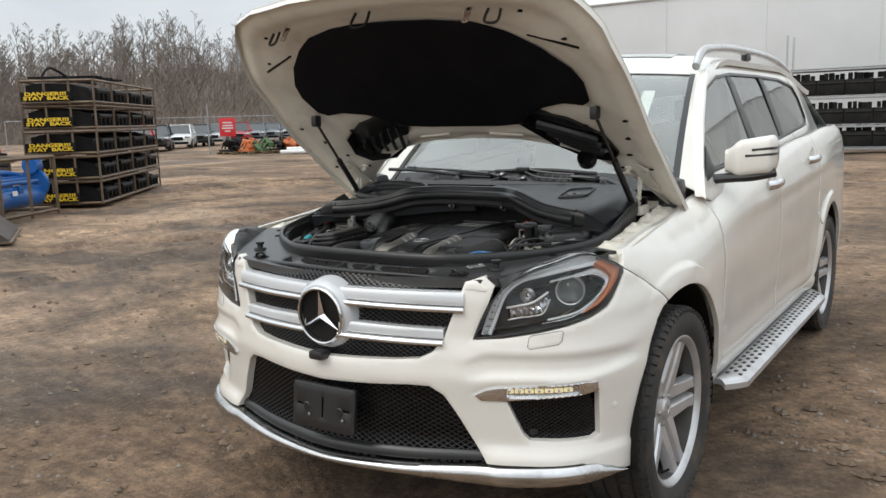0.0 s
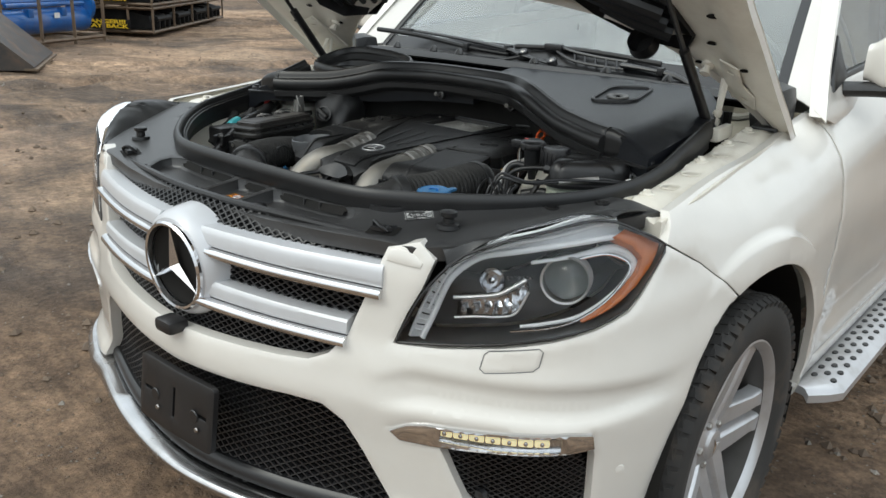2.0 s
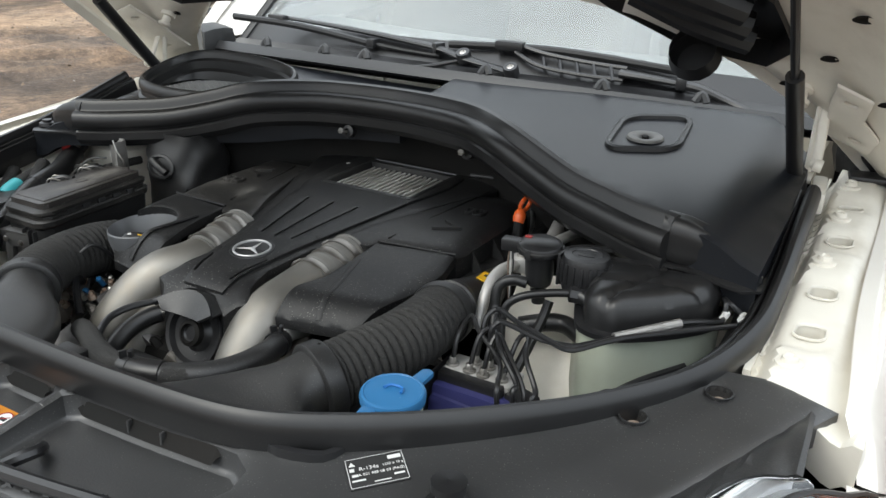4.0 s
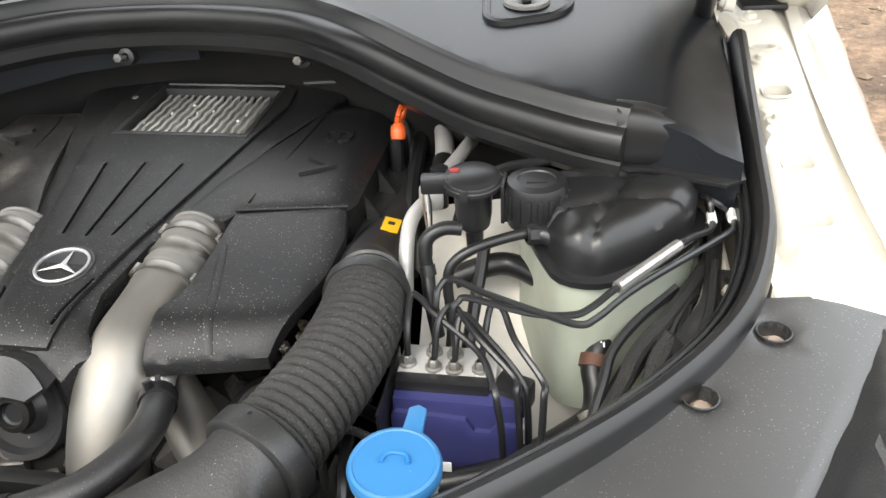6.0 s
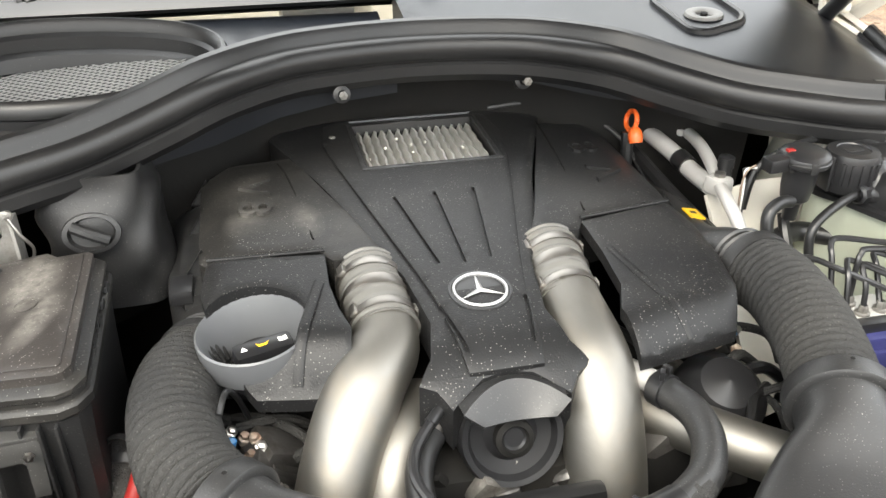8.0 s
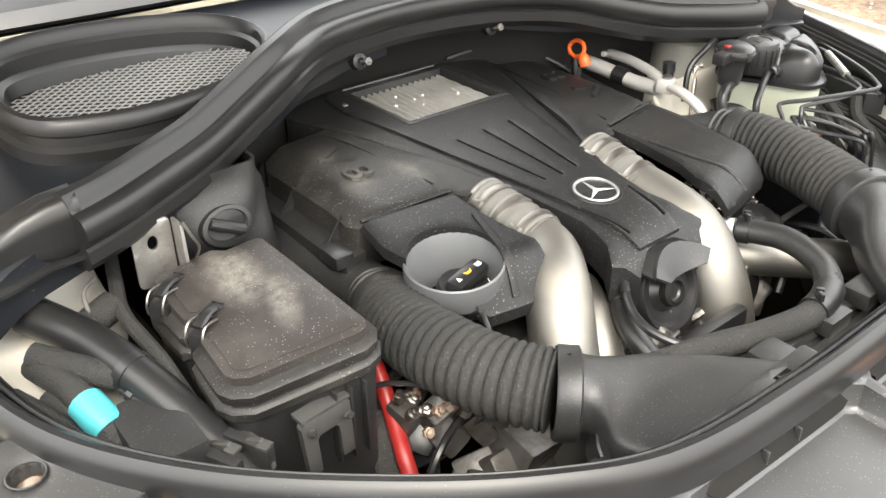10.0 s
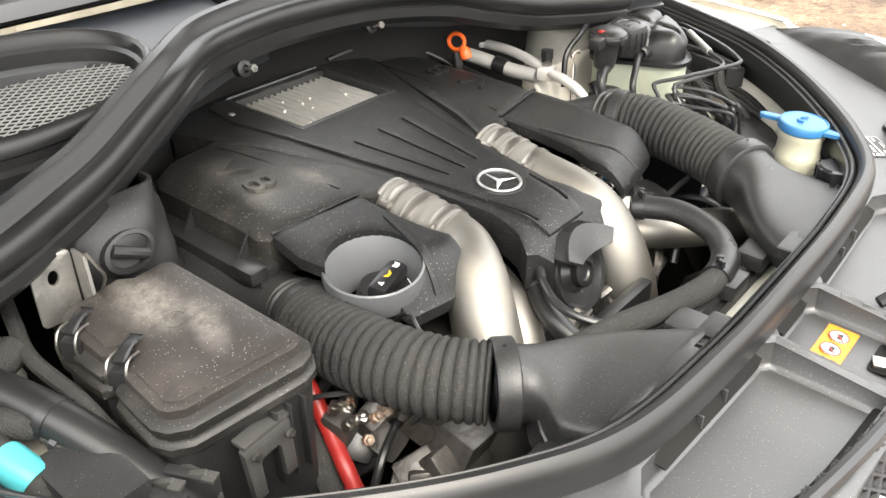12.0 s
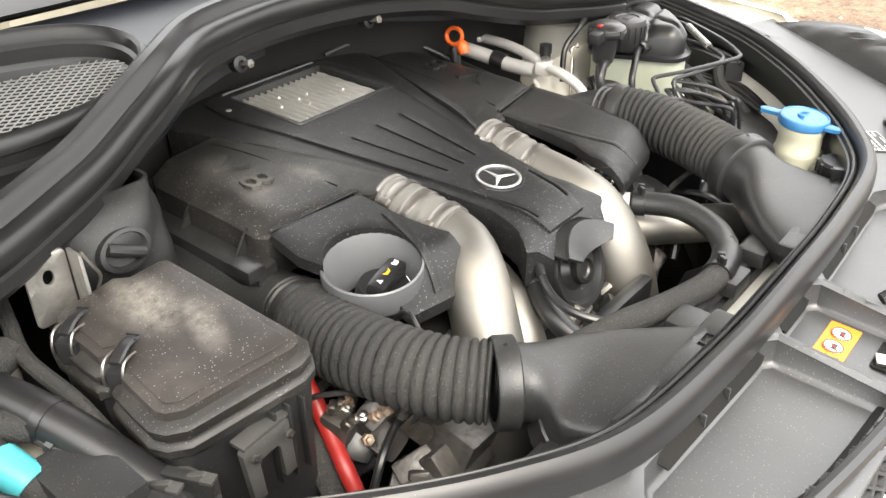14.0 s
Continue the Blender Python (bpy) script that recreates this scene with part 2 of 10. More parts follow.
# ---- materials ----
def mat(name, a, b=None, rough=.5, metal=0.0, scale=6.0, fine=60.0, bump=.1, coat=0.0, rough_var=.1, dust=0.0, dust_scale=140.0,
        dust_tint=(.5, .47, .42), soil=0.0, soil_tint=(.3, .22, .15), soil_scale=3.0, spec=.5, dist=.002, by_object=0.0, stretch=None, grit=0.0, patches=()):
    """Two blended tones, grain and wear. dust: pale specks and film; grit: single larger crumbs; soil: brown stains;
    patches: dust lying in ovals (x, y, half length, half width, turn, strength); by_object: brightness spread between pieces."""
    m = bpy.data.materials.new(name)
    m.use_nodes = True
    nt = m.node_tree
    n, l = nt.nodes, nt.links
    p = n["Principled BSDF"]
    b = b or tuple(c * .8 for c in a)
    co = n.new("ShaderNodeTexCoord").outputs["Object"]
    if stretch:
        mp = n.new("ShaderNodeMapping")
        mp.inputs["Scale"].default_value = stretch
        l.new(co, mp.inputs["Vector"])
        co = mp.outputs["Vector"]

    def noise_of(s, detail=4.0, rgh=.55):
        t = n.new("ShaderNodeTexNoise")
        t.inputs["Scale"].default_value, t.inputs["Detail"].default_value, t.inputs["Roughness"].default_value = s, detail, rgh
        l.new(co, t.inputs["Vector"])
        return t.outputs["Fac"]

    def ramp(src, lo, hi, c0=(0, 0, 0, 1), c1=(1, 1, 1, 1)):
        r = n.new("ShaderNodeValToRGB")
        r.color_ramp.elements[0].position, r.color_ramp.elements[1].position = lo, hi
        r.color_ramp.elements[0].color, r.color_ramp.elements[1].color = c0, c1
        l.new(src, r.inputs["Fac"])
        return r.outputs["Color"]

    def mix(fac, x, y, mode="MIX"):
        k = n.new("ShaderNodeMix")
        k.data_type, k.blend_type = "RGBA", mode
        if isinstance(fac, float):
            k.inputs["Factor"].default_value = fac
        else:
            l.new(fac, k.inputs["Factor"])
        for socket, v in (("A", x), ("B", y)):
            if isinstance(v, tuple):
                k.inputs[socket].default_value = (*v[:3], 1)
            else:
                l.new(v, k.inputs[socket])
        return k.outputs["Result"]

    def maths(op, x, y):
        k = n.new("ShaderNodeMath")
        k.operation = op
        for i, v in enumerate((x, y)):
            if isinstance(v, (int, float)):
                k.inputs[i].default_value = v
            else:
                l.new(v, k.inputs[i])
        return k.outputs[0]

    big, small = noise_of(scale), noise_of(fine, 3.0)
    col = mix(ramp(big, .35, .65), a, b)
    rgh = maths("ADD", rough - rough_var / 2, maths("MULTIPLY", big, rough_var))
    if soil:
        s = noise_of(soil_scale, 8.0, .65)
        f = maths("MULTIPLY", ramp(s, .5, .72), soil)
        col = mix(f, col, soil_tint)
        rgh = maths("ADD", rgh, maths("MULTIPLY", f, .3))
    if dust:
        v = n.new("ShaderNodeTexVoronoi")
        v.inputs["Scale"].default_value = dust_scale
        l.new(co, v.inputs["Vector"])
        specks = maths("MULTIPLY", ramp(v.outputs["Distance"], .05, .15, (1, 1, 1, 1), (0, 0, 0, 1)), ramp(noise_of(dust_scale * .45, 2.0), .44, .66))
        where = ramp(noise_of(9.0, 5.0), .42, .72)
        film = maths("MULTIPLY", ramp(noise_of(4.5, 6.0, .6), .48, .8), .035)
        f = maths("MULTIPLY", maths("ADD", maths("MULTIPLY", specks, where), film), dust)
        col = mix(f, col, dust_tint)
        rgh = maths("ADD", rgh, maths("MULTIPLY", f, .4))
    for px, py, ra, rb, turn, amount in patches:
        mp = n.new("ShaderNodeMapping")
        mp.vector_type = "TEXTURE"
        mp.inputs["Location"].default_value, mp.inputs["Rotation"].default_value, mp.inputs["Scale"].default_value = (px, py, 1.0), (0, 0, radians(turn)), (ra, rb, 1.0)
        l.new(n.new("ShaderNodeTexCoord").outputs["Object"], mp.inputs["Vector"])
        ln = n.new("ShaderNodeVectorMath")
        ln.operation = "LENGTH"
        l.new(mp.outputs["Vector"], ln.inputs[0])
        fall = ramp(ln.outputs["Value"], .25, 1.0, (1, 1, 1, 1), (0, 0, 0, 1))
        f = maths("MULTIPLY", maths("MULTIPLY", fall, ramp(noise_of(70.0, 6.0, .7), .25, .75)), amount)
        col = mix(f, col, dust_tint)
        rgh = maths("ADD", rgh, maths("MULTIPLY", f, .4))
    if grit:
        v = n.new("ShaderNodeTexVoronoi")
        v.inputs["Scale"].default_value = 300.0
        l.new(co, v.inputs["Vector"])
        crumbs = maths("MULTIPLY", ramp(v.outputs["Distance"], .11, .21, (1, 1, 1, 1), (0, 0, 0, 1)), ramp(v.outputs["Color"], .34, .54))
        f = maths("MINIMUM", maths("MULTIPLY", maths("MULTIPLY", crumbs, ramp(noise_of(12.0, 4.0), .34, .58)), grit), 1.0)
        col = mix(f, col, (.30, .29, .27))
        rgh = maths("ADD", rgh, maths("MULTIPLY", f, .4))
    if by_object:
        oi = n.new("ShaderNodeObjectInfo").outputs["Random"]
        hs = n.new("ShaderNodeHueSaturation")
        l.new(col, hs.inputs["Color"])
        l.new(maths("ADD", 1 - by_object / 2, maths("MULTIPLY", oi, by_object)), hs.inputs["Value"])
        col = hs.outputs["Color"]
    l.new(col, p.inputs["Base Color"])
    l.new(rgh, p.inputs["Roughness"])
    p.inputs["Metallic"].default_value = metal
    p.inputs["Coat Weight"].default_value = coat
    p.inputs["Coat Roughness"].default_value = .06
    p.inputs["Specular IOR Level"].default_value = spec
    if bump:
        bp = n.new("ShaderNodeBump")
        bp.inputs["Strength"].default_value, bp.inputs["Distance"].default_value = bump, dist
        l.new(small, bp.inputs["Height"])
        l.new(bp.outputs["Normal"], p.inputs["Normal"])
    return m


def glass(name, tint, rough=.01, ior=1.45, film=0.0):
    m = bpy.data.materials.new(name)
    m.use_nodes = True
    n, l = m.node_tree.nodes, m.node_tree.links
    p = n["Principled BSDF"]
    p.inputs["Base Color"].default_value = (*tint, 1)
    p.inputs["Transmission Weight"].default_value = 1.0
    p.inputs["IOR"].default_value = ior
    t = n.new("ShaderNodeTexNoise")
    t.inputs["Scale"].default_value = 5.0
    r = n.new("ShaderNodeMapRange")
    r.inputs["To Min"].default_value, r.inputs["To Max"].default_value = rough, rough + .03
    l.new(t.outputs["Fac"], r.inputs["Value"])
    l.new(r.outputs["Result"], p.inputs["Roughness"])
    if film:
        # a pale diffuse mix that paints the sky's glare into the pane
        d = n.new("ShaderNodeBsdfDiffuse")
        d.inputs["Color"].default_value = (.62, .65, .66, 1)
        k = n.new("ShaderNodeMixShader")
        f = n.new("ShaderNodeMapRange")
        f.inputs["From Min"].default_value, f.inputs["From Max"].default_value = .3, .7
        f.inputs["To Min"].default_value, f.inputs["To Max"].default_value = film * .8, film * 1.3
        l.new(t.outputs["Fac"], f.inputs["Value"])
        l.new(f.outputs["Result"], k.inputs[0])
        l.new(p.outputs[0], k.inputs[1])
        l.new(d.outputs[0], k.inputs[2])
        l.new(k.outputs[0], n["Material Output"].inputs["Surface"])
    return m


def lit(name, tint, strength):
    m = bpy.data.materials.new(name)
    m.use_nodes = True
    p = m.node_tree.nodes["Principled BSDF"]
    p.inputs["Base Color"].default_value = (*tint, 1)
    p.inputs["Emission Color"].default_value = (*tint, 1)
    p.inputs["Emission Strength"].default_value = strength
    return m


WHITE = mat("pearl_white_paint", (.74, .715, .665), (.715, .69, .64), rough=.30, coat=.9, fine=400, bump=.01, soil=.10, soil_tint=(.45, .38, .30), soil_scale=5)
CREAM = mat("white_inner_paint", (.80, .765, .68), (.74, .705, .62), rough=.42, coat=.15, fine=90, bump=.03, soil=.35, soil_tint=(.42, .36, .28), soil_scale=7)
BLACK = mat("black_moulded_plastic", (.013, .013, .0135), (.019, .019, .0195), rough=.44, fine=450, bump=.4, dist=.0007, dust=.8, dust_scale=260, spec=.6, grit=.35)
BLACK_CLEAN = mat("black_satin_plastic", (.010, .010, .011), (.016, .016, .017), rough=.36, spec=.6, fine=600, bump=.1, dist=.0005, dust=.12)
DUSTY = mat("dusty_black_plastic", (.010, .0095, .009), (.016, .015, .014), rough=.46, spec=.4, fine=420, bump=.5, dist=.0008, dust=.7, dust_scale=300, soil=.15, soil_tint=(.16, .148, .13), soil_scale=9, grit=.9, patches=((-.235, .80, .045, .028, 70, .16), (-.165, .79, .045, .020, 100, .22), (-.23, .90, .04, .025, 60, .10)))
RUBBER = mat("black_rubber", (.009, .009, .0095), (.015, .015, .0155), rough=.36, fine=300, bump=.10, dist=.0006, dust=.3, dust_scale=260, spec=.48)
FABRIC = mat("black_woven_sleeve", (.022, .022, .022), (.036, .035, .033), rough=.75, fine=520, bump=1.0, dist=.0026, dust=.6, dust_scale=420, grit=.5, spec=.35)
FELT = mat("black_insulation_felt", (.006, .006, .008), (.010, .010, .012), rough=.95, fine=250, bump=.6, dist=.003, spec=.15)
# near-black: grimy metal, also painted shade behind grilles, in holes and wells
VOID = mat("grimy_metal_and_gap_shade", (.005, .005, .0045), (.009, .008, .007), rough=.75, spec=.25, fine=60, bump=.3, soil=.2, soil_tint=(.03, .026, .022))
DECK = mat("satin_blue_black_plastic", (.007, .008, .0105), (.010, .0115, .0145), rough=.34, spec=.36, fine=700, bump=.08, dist=.0005, dust=.25)
FINS = mat("dusty_aluminium_fins", (.62, .61, .58), (.5, .49, .46), rough=.45, metal=.6, fine=160, bump=.4, soil=.3, soil_tint=(.5, .47, .42), soil_scale=30)
CHROME = mat("bright_chrome", (.78, .78, .79), (.72, .72, .73), rough=.09, metal=1.0, fine=200, bump=.01)
DULL_CHROME = mat("dirty_chrome_trim", (.62, .62, .63), (.5, .5, .5), rough=.2, metal=1.0, fine=120, bump=.02, soil=.5, soil_tint=(.3, .27, .24), soil_scale=9)
SILVER = mat("matt_silver_paint", (.60, .61, .63), (.56, .57, .59), rough=.42, metal=.15, coat=.25, fine=500, bump=.01, soil=.1)
ALLOY = mat("silver_alloy_wheel", (.60, .60, .61), (.52, .52, .53), rough=.30, metal=.6, fine=300, bump=.02, soil=.3, soil_tint=(.3, .26, .2), soil_scale=12)
BRUSHED = mat("brushed_steel_pipe", (.31, .298, .275), (.25, .238, .216), rough=.54, metal=1.0, scale=12, fine=130, bump=.10, soil=.35, soil_tint=(.42, .36, .28), soil_scale=18, stretch=(1, .35, 1))
CAST = mat("cast_aluminium", (.45, .44, .42), (.32, .31, .29), rough=.5, metal=.85, fine=160, bump=.5, soil=.7, soil_tint=(.12, .10, .08), soil_scale=16)
ZINC = mat("zinc_fastener", (.5, .48, .45), (.4, .38, .35), rough=.35, metal=1.0, bump=.05)
TYRE = mat("tyre_rubber", (.028, .027, .026), (.04, .037, .034), rough=.8, fine=200, bump=.2, soil=.6, soil_tint=(.13, .10, .075), soil_scale=9)
# film: pale sky reflection put into the glass colour
WS_GLASS = glass("windscreen_glass", (.86, .92, .90), ior=1.55, film=.16)
TINT_GLASS = glass("tinted_glass", (.30, .33, .33), ior=1.55, film=.10)
CLEAR = glass("clear_lamp_lens", (.96, .97, .98))
ORANGE_LENS = mat("amber_reflector", (.55, .16, .035), (.45, .12, .03), rough=.2, coat=.5, bump=.15, fine=400)
LAMP_BLACK = mat("lamp_housing_grey", (.060, .063, .066), (.085, .088, .092), rough=.3, bump=.03)
LAMP_CHROME = mat("lamp_reflector", (.7, .71, .73), (.6, .61, .63), rough=.12, metal=1.0, bump=.08, fine=300)
LED = lit("daytime_lamp_led", (.95, .80, .48), .55)
ORANGE = mat("orange_plastic", (.75, .13, .025), (.65, .1, .02), rough=.35, bump=.03)
BLUE_CAP = mat("blue_plastic_cap", (.032, .155, .34), (.028, .135, .30), rough=.38, bump=.05, fine=300, dust=.3)
NAVY = mat("dark_blue_plastic", (.028, .030, .105), (.036, .038, .13), rough=.35, bump=.05, dust=.2)
TANK_WHITE = mat("translucent_white_tank", (.44, .48, .40), (.38, .42, .34), rough=.4, bump=.03, soil=.3)
NECK = mat("ivory_plastic", (.58, .57, .44), (.5, .49, .37), rough=.4, bump=.03, soil=.2)
RED = mat("red_cable_sleeve", (.32, .020, .017), (.26, .016, .014), rough=.4, bump=.1)
TEAL = mat("turquoise_tape", (.08, .44, .48), (.06, .37, .41), rough=.4, bump=.25, fine=40)
YELLOW = mat("yellow_label", (.80, .48, .02), (.76, .44, .02), rough=.4, bump=.0)
AMBER_STICKER = mat("orange_yellow_sticker", (.56, .21, .012), (.52, .19, .012), rough=.4, bump=0)
PRINT = mat("white_print", (.8, .8, .78), rough=.5, bump=0)
PRINT_DARK = mat("dark_print", (.03, .03, .03), rough=.5, bump=0)
GREY_PLASTIC = mat("grey_silver_plastic", (.10, .103, .108), (.08, .083, .088), rough=.38, spec=.6, fine=500, bump=.08, dist=.0006, dust=.25)
SEAT = mat("grey_leather", (.22, .21, .19), (.26, .24, .22), rough=.5, bump=.2)
DASH = mat("pale_grey_dashboard", (.20, .20, .20), (.17, .17, .17), rough=.6, bump=.02)
BEIGE = mat("beige_headliner", (.45, .41, .35), (.4, .36, .3), rough=.8, bump=.1)
JOINT = mat("grey_ribbed_sleeve", (.15, .146, .135), (.11, .107, .10), rough=.45, fine=220, bump=.25, dist=.0008, dust=.4, soil=.3, soil_tint=(.33, .29, .23), soil_scale=12)
CLAMP = mat("worn_steel_band", (.40, .38, .35), (.30, .28, .26), rough=.42, metal=1.0, bump=.05)
MESH_GREY = mat("pale_grey_mesh", (.34, .34, .33), (.27, .27, .26), rough=.4, bump=.05)
DUSTY_LID = mat("dust_filmed_lid", (.024, .021, .0195), (.032, .028, .026), rough=.44, fine=450, bump=.3, dist=.0006, dust=1.2, dust_scale=330, soil=.25, soil_tint=(.13, .118, .105), soil_scale=14, grit=1.0, patches=((-.448, .715, .075, .030, 92, .40), (-.436, .64, .055, .020, 70, .34), (-.47, .70, .06, .022, 100, .18)))
COVER = mat("dusty_radiator_cover", (.024, .024, .0245), (.032, .032, .0325), rough=.40, fine=420, bump=.3, dist=.0006, dust=.8, dust_scale=300, spec=.9, grit=.4)
SATIN = mat("satin_chrome", (.62, .62, .62), (.56, .56, .56), rough=.42, metal=.85, bump=.01)
RUSTY = mat("rusty_steel", (.22, .13, .085), (.34, .29, .24), rough=.6, metal=.4, scale=60, bump=.3)
# shaded copy of the silver: dark colour paints shade between the spokes
BARREL = mat("painted_shade_barrel", (.10, .095, .09), (.07, .066, .06), rough=.5, metal=.5, bump=.1)
ENGINE = mat("black_engine_plastic", (.0075, .0075, .008), (.012, .012, .0125), rough=.47, fine=420, bump=.5, dist=.0008, dust=.9, dust_scale=280, spec=.36, grit=.8)
PROJECTOR = mat("projector_depth", (.22, .24, .235), (.16, .175, .17), rough=.3, bump=.05)
GUIDE_BODY = mat("ribbed_light_guide", (.74, .755, .77), (.60, .61, .63), rough=.22, scale=30, fine=220, bump=.4, coat=.4)
GUIDE = mat("frosted_light_guide", (.86, .88, .90), (.80, .82, .84), rough=.25, fine=260, bump=.25, coat=.4)
ALU = mat("pale_aluminium_pipe", (.58, .57, .55), (.50, .49, .47), rough=.45, metal=.35, fine=200, bump=.1, soil=.2, soil_tint=(.4, .37, .32), soil_scale=20)
BRACKET = mat("scuffed_grey_plastic", (.055, .054, .052), (.035, .034, .033), rough=.42, fine=300, bump=.25, dist=.0006, dust=.9, dust_scale=260, grit=.5)
BLACK_SHEEN = mat("black_glossy_plastic", (.010, .010, .0105), (.015, .015, .0155), rough=.36, spec=.5, fine=500, bump=.12, dist=.0006, dust=.35, dust_scale=300)
DUST_LUMP = mat("pale_grit", (.62, .60, .55), (.5, .48, .43), rough=.8, bump=.3, fine=300)


# ---- the car: its outer surface, by way along the outline (s) and height (z) ----
# x: to the car's left, y: to its tail, the nose at the origin
PLAN = [(0, 0), (.25, .03), (.5, .105), (.7, .185), (.82, .265), (.9, .375), (.94, .5), (.957, .7), (.965, 1.0), (.967, 1.6),
        (.968, 2.6), (.965, 3.6), (.955, 4.3), (.93, 4.72), (.87, 4.95), (.7, 5.06), (.4, 5.1), (0, 5.11)]
OUTLINE = catmull([(-.25, .03)] + PLAN + [(-.4, 5.1)], 24)[24:-24]
ARC = [0.0]
for p_a, p_b in zip(OUTLINE, OUTLINE[1:]):
    ARC.append(ARC[-1] + math.dist(p_a, p_b))
ARC_END = ARC[-1]


def plan_at(s):
    s = min(max(s, 0), ARC_END)
    lo, hi = 0, len(ARC) - 1
    while hi - lo > 1:
        mid = (lo + hi) // 2
        lo, hi = (mid, hi) if ARC[mid] <= s else (lo, mid)
    u = (s - ARC[lo]) / (ARC[hi] - ARC[lo])
    (ax, ay), (bx, by) = OUTLINE[lo], OUTLINE[hi]
    a2, b2 = OUTLINE[max(lo - 1, 0)], OUTLINE[min(hi + 1, len(ARC) - 1)]
    t0, t1 = (bx - a2[0], by - a2[1]), (b2[0] - ax, b2[1] - ay)
    tx, ty = t0[0] * (1 - u) + t1[0] * u, t0[1] * (1 - u) + t1[1] * u
    k = math.hypot(tx, ty)
    return ax + (bx - ax) * u, ay + (by - ay) * u, ty / k, -tx / k


def s_at(y):
    """The way along the outline at which the flank reaches y."""
    for (a, p), (b, q) in zip(zip(ARC, OUTLINE), zip(ARC[1:], OUTLINE[1:])):
        if p[1] <= y <= q[1] and p[0] > .5:
            return a + (b - a) * (y - p[1]) / (q[1] - p[1] + 1e-9)
    return ARC_END


BELT = [(.4, 1.020), (1.0, 1.070), (1.45, 1.140), (2.3, 1.24), (3.2, 1.30), (4.2, 1.35), (5.1, 1.36)]
FRONT_IN = [(.2, .05), (.30, .0), (.36, .0), (.45, .02), (.55, .012), (.66, .0), (.72, .008), (.8, .025), (.9, .032), (1.0, .05), (1.06, .09)]
CORNER_IN = [(.2, .07), (.32, .02), (.45, .012), (.58, .004), (.66, .0), (.75, .01), (.85, .03), (.95, .06), (1.0, .08), (1.06, .12)]
LOW_IN = [(.2, .08), (.35, .035), (.5, .012), (.65, .0)]
FENDER_TOP = [(0, .13), (.03, .09), (.06, .06), (.1, .032), (.16, .012), (.25, 0)]
DOOR_TOP = [(0, .075), (.04, .045), (.1, .022), (.2, .008), (.3, 0)]
WHEELS = (.898, 3.974)


def side_in(y, z, top):
    h = lerp_table(BELT, y) - z
    # a soft crease that falls along the doors, and flared arches
    zc = 1.0 + .045 * (y - 1.2)
    crease = .010 * smooth01((z - zc + .03) / .03) * smooth01((zc + .16 - z) / .16) * smooth01((y - 1.25) / .6) * smooth01((4.3 - y) / .6)
    flare = 0
    for w in WHEELS:
        r = math.hypot(y - w, (z - .385) * .92)
        flare += .015 * smooth01((.512 - r) / .016) * smooth01((r - .36) / .06)
    return lerp_table(LOW_IN, z) + lerp_table(top, h) - crease - flare + .012 * smooth01((z - .45) / .1) * smooth01((.85 - z) / .2) * smooth01((y - 1.3) / .3) * smooth01((3.5 - y) / .2)


def fold_lines(s):
    """The heights of the overhang's and the shelf's edges."""
    return .752 - .05 * smooth01((.60 - s) / .15), .694 - .02 * smooth01((.64 - s) / .14) + .02 * smooth01((s - .9) / .2)


def bumper_folds(s, z):
    """The overhang below the lamp and the shelf above the daytime lamp."""
    w = smooth01((s - .48) / .15) * smooth01((1.20 - s) / .18)
    z1, z2 = fold_lines(s)
    fold = .011 * smooth01((z1 - z) / .032) - .016 * smooth01((z2 - z) / .036)
    low = .010 * smooth01((.435 - z) / .02) * smooth01((s - .56) / .06)
    return (fold - low) * w + .006 * smooth01((z2 - z) / .05) * w


def inset(s, y, z):
    return plain_inset(s, y, z) + (bumper_folds(s, z) if s < 1.35 else 0.0)


def plain_inset(s, y, z):
    if s < .75:
        return lerp_table(FRONT_IN, z)
    if s < 1.2:
        u = smooth01((s - .75) / .45)
        return lerp_table(FRONT_IN, z) * (1 - u) + lerp_table(CORNER_IN, z) * u
    if s < 1.6:
        u = smooth01((s - 1.2) / .4)
        return lerp_table(CORNER_IN, z) * (1 - u) + side_in(y, z, FENDER_TOP) * u
    u = smooth01((s - 2.0) / .5)
    return side_in(y, z, FENDER_TOP) * (1 - u) + side_in(y, z, DOOR_TOP) * u


def shell(s, z, lift=0.0):
    x, y, nx, ny = plan_at(abs(s))
    d = lift - inset(abs(s), y, z)
    x, y = x + nx * d, y + ny * d
    return Vector((x if s >= 0 else -x, y, z))


def arch(yc, a0, a1, n=18, ry=.432, rz=.478):
    """The wheel opening's rim, as (s, z), from angle a0 to a1 (0: to the tail, 90: up)."""
    out = []
    for k in range(n + 1):
        a = radians(a0 + (a1 - a0) * k / n)
        out.append((s_at(yc + ry * math.cos(a)), .385 + rz * math.sin(a)))
    return out


def both(half):
    """An outline that starts and ends on the middle, with its mirror image."""
    return list(half) + [(-a, b) for a, b in reversed(half) if a > 1e-6]


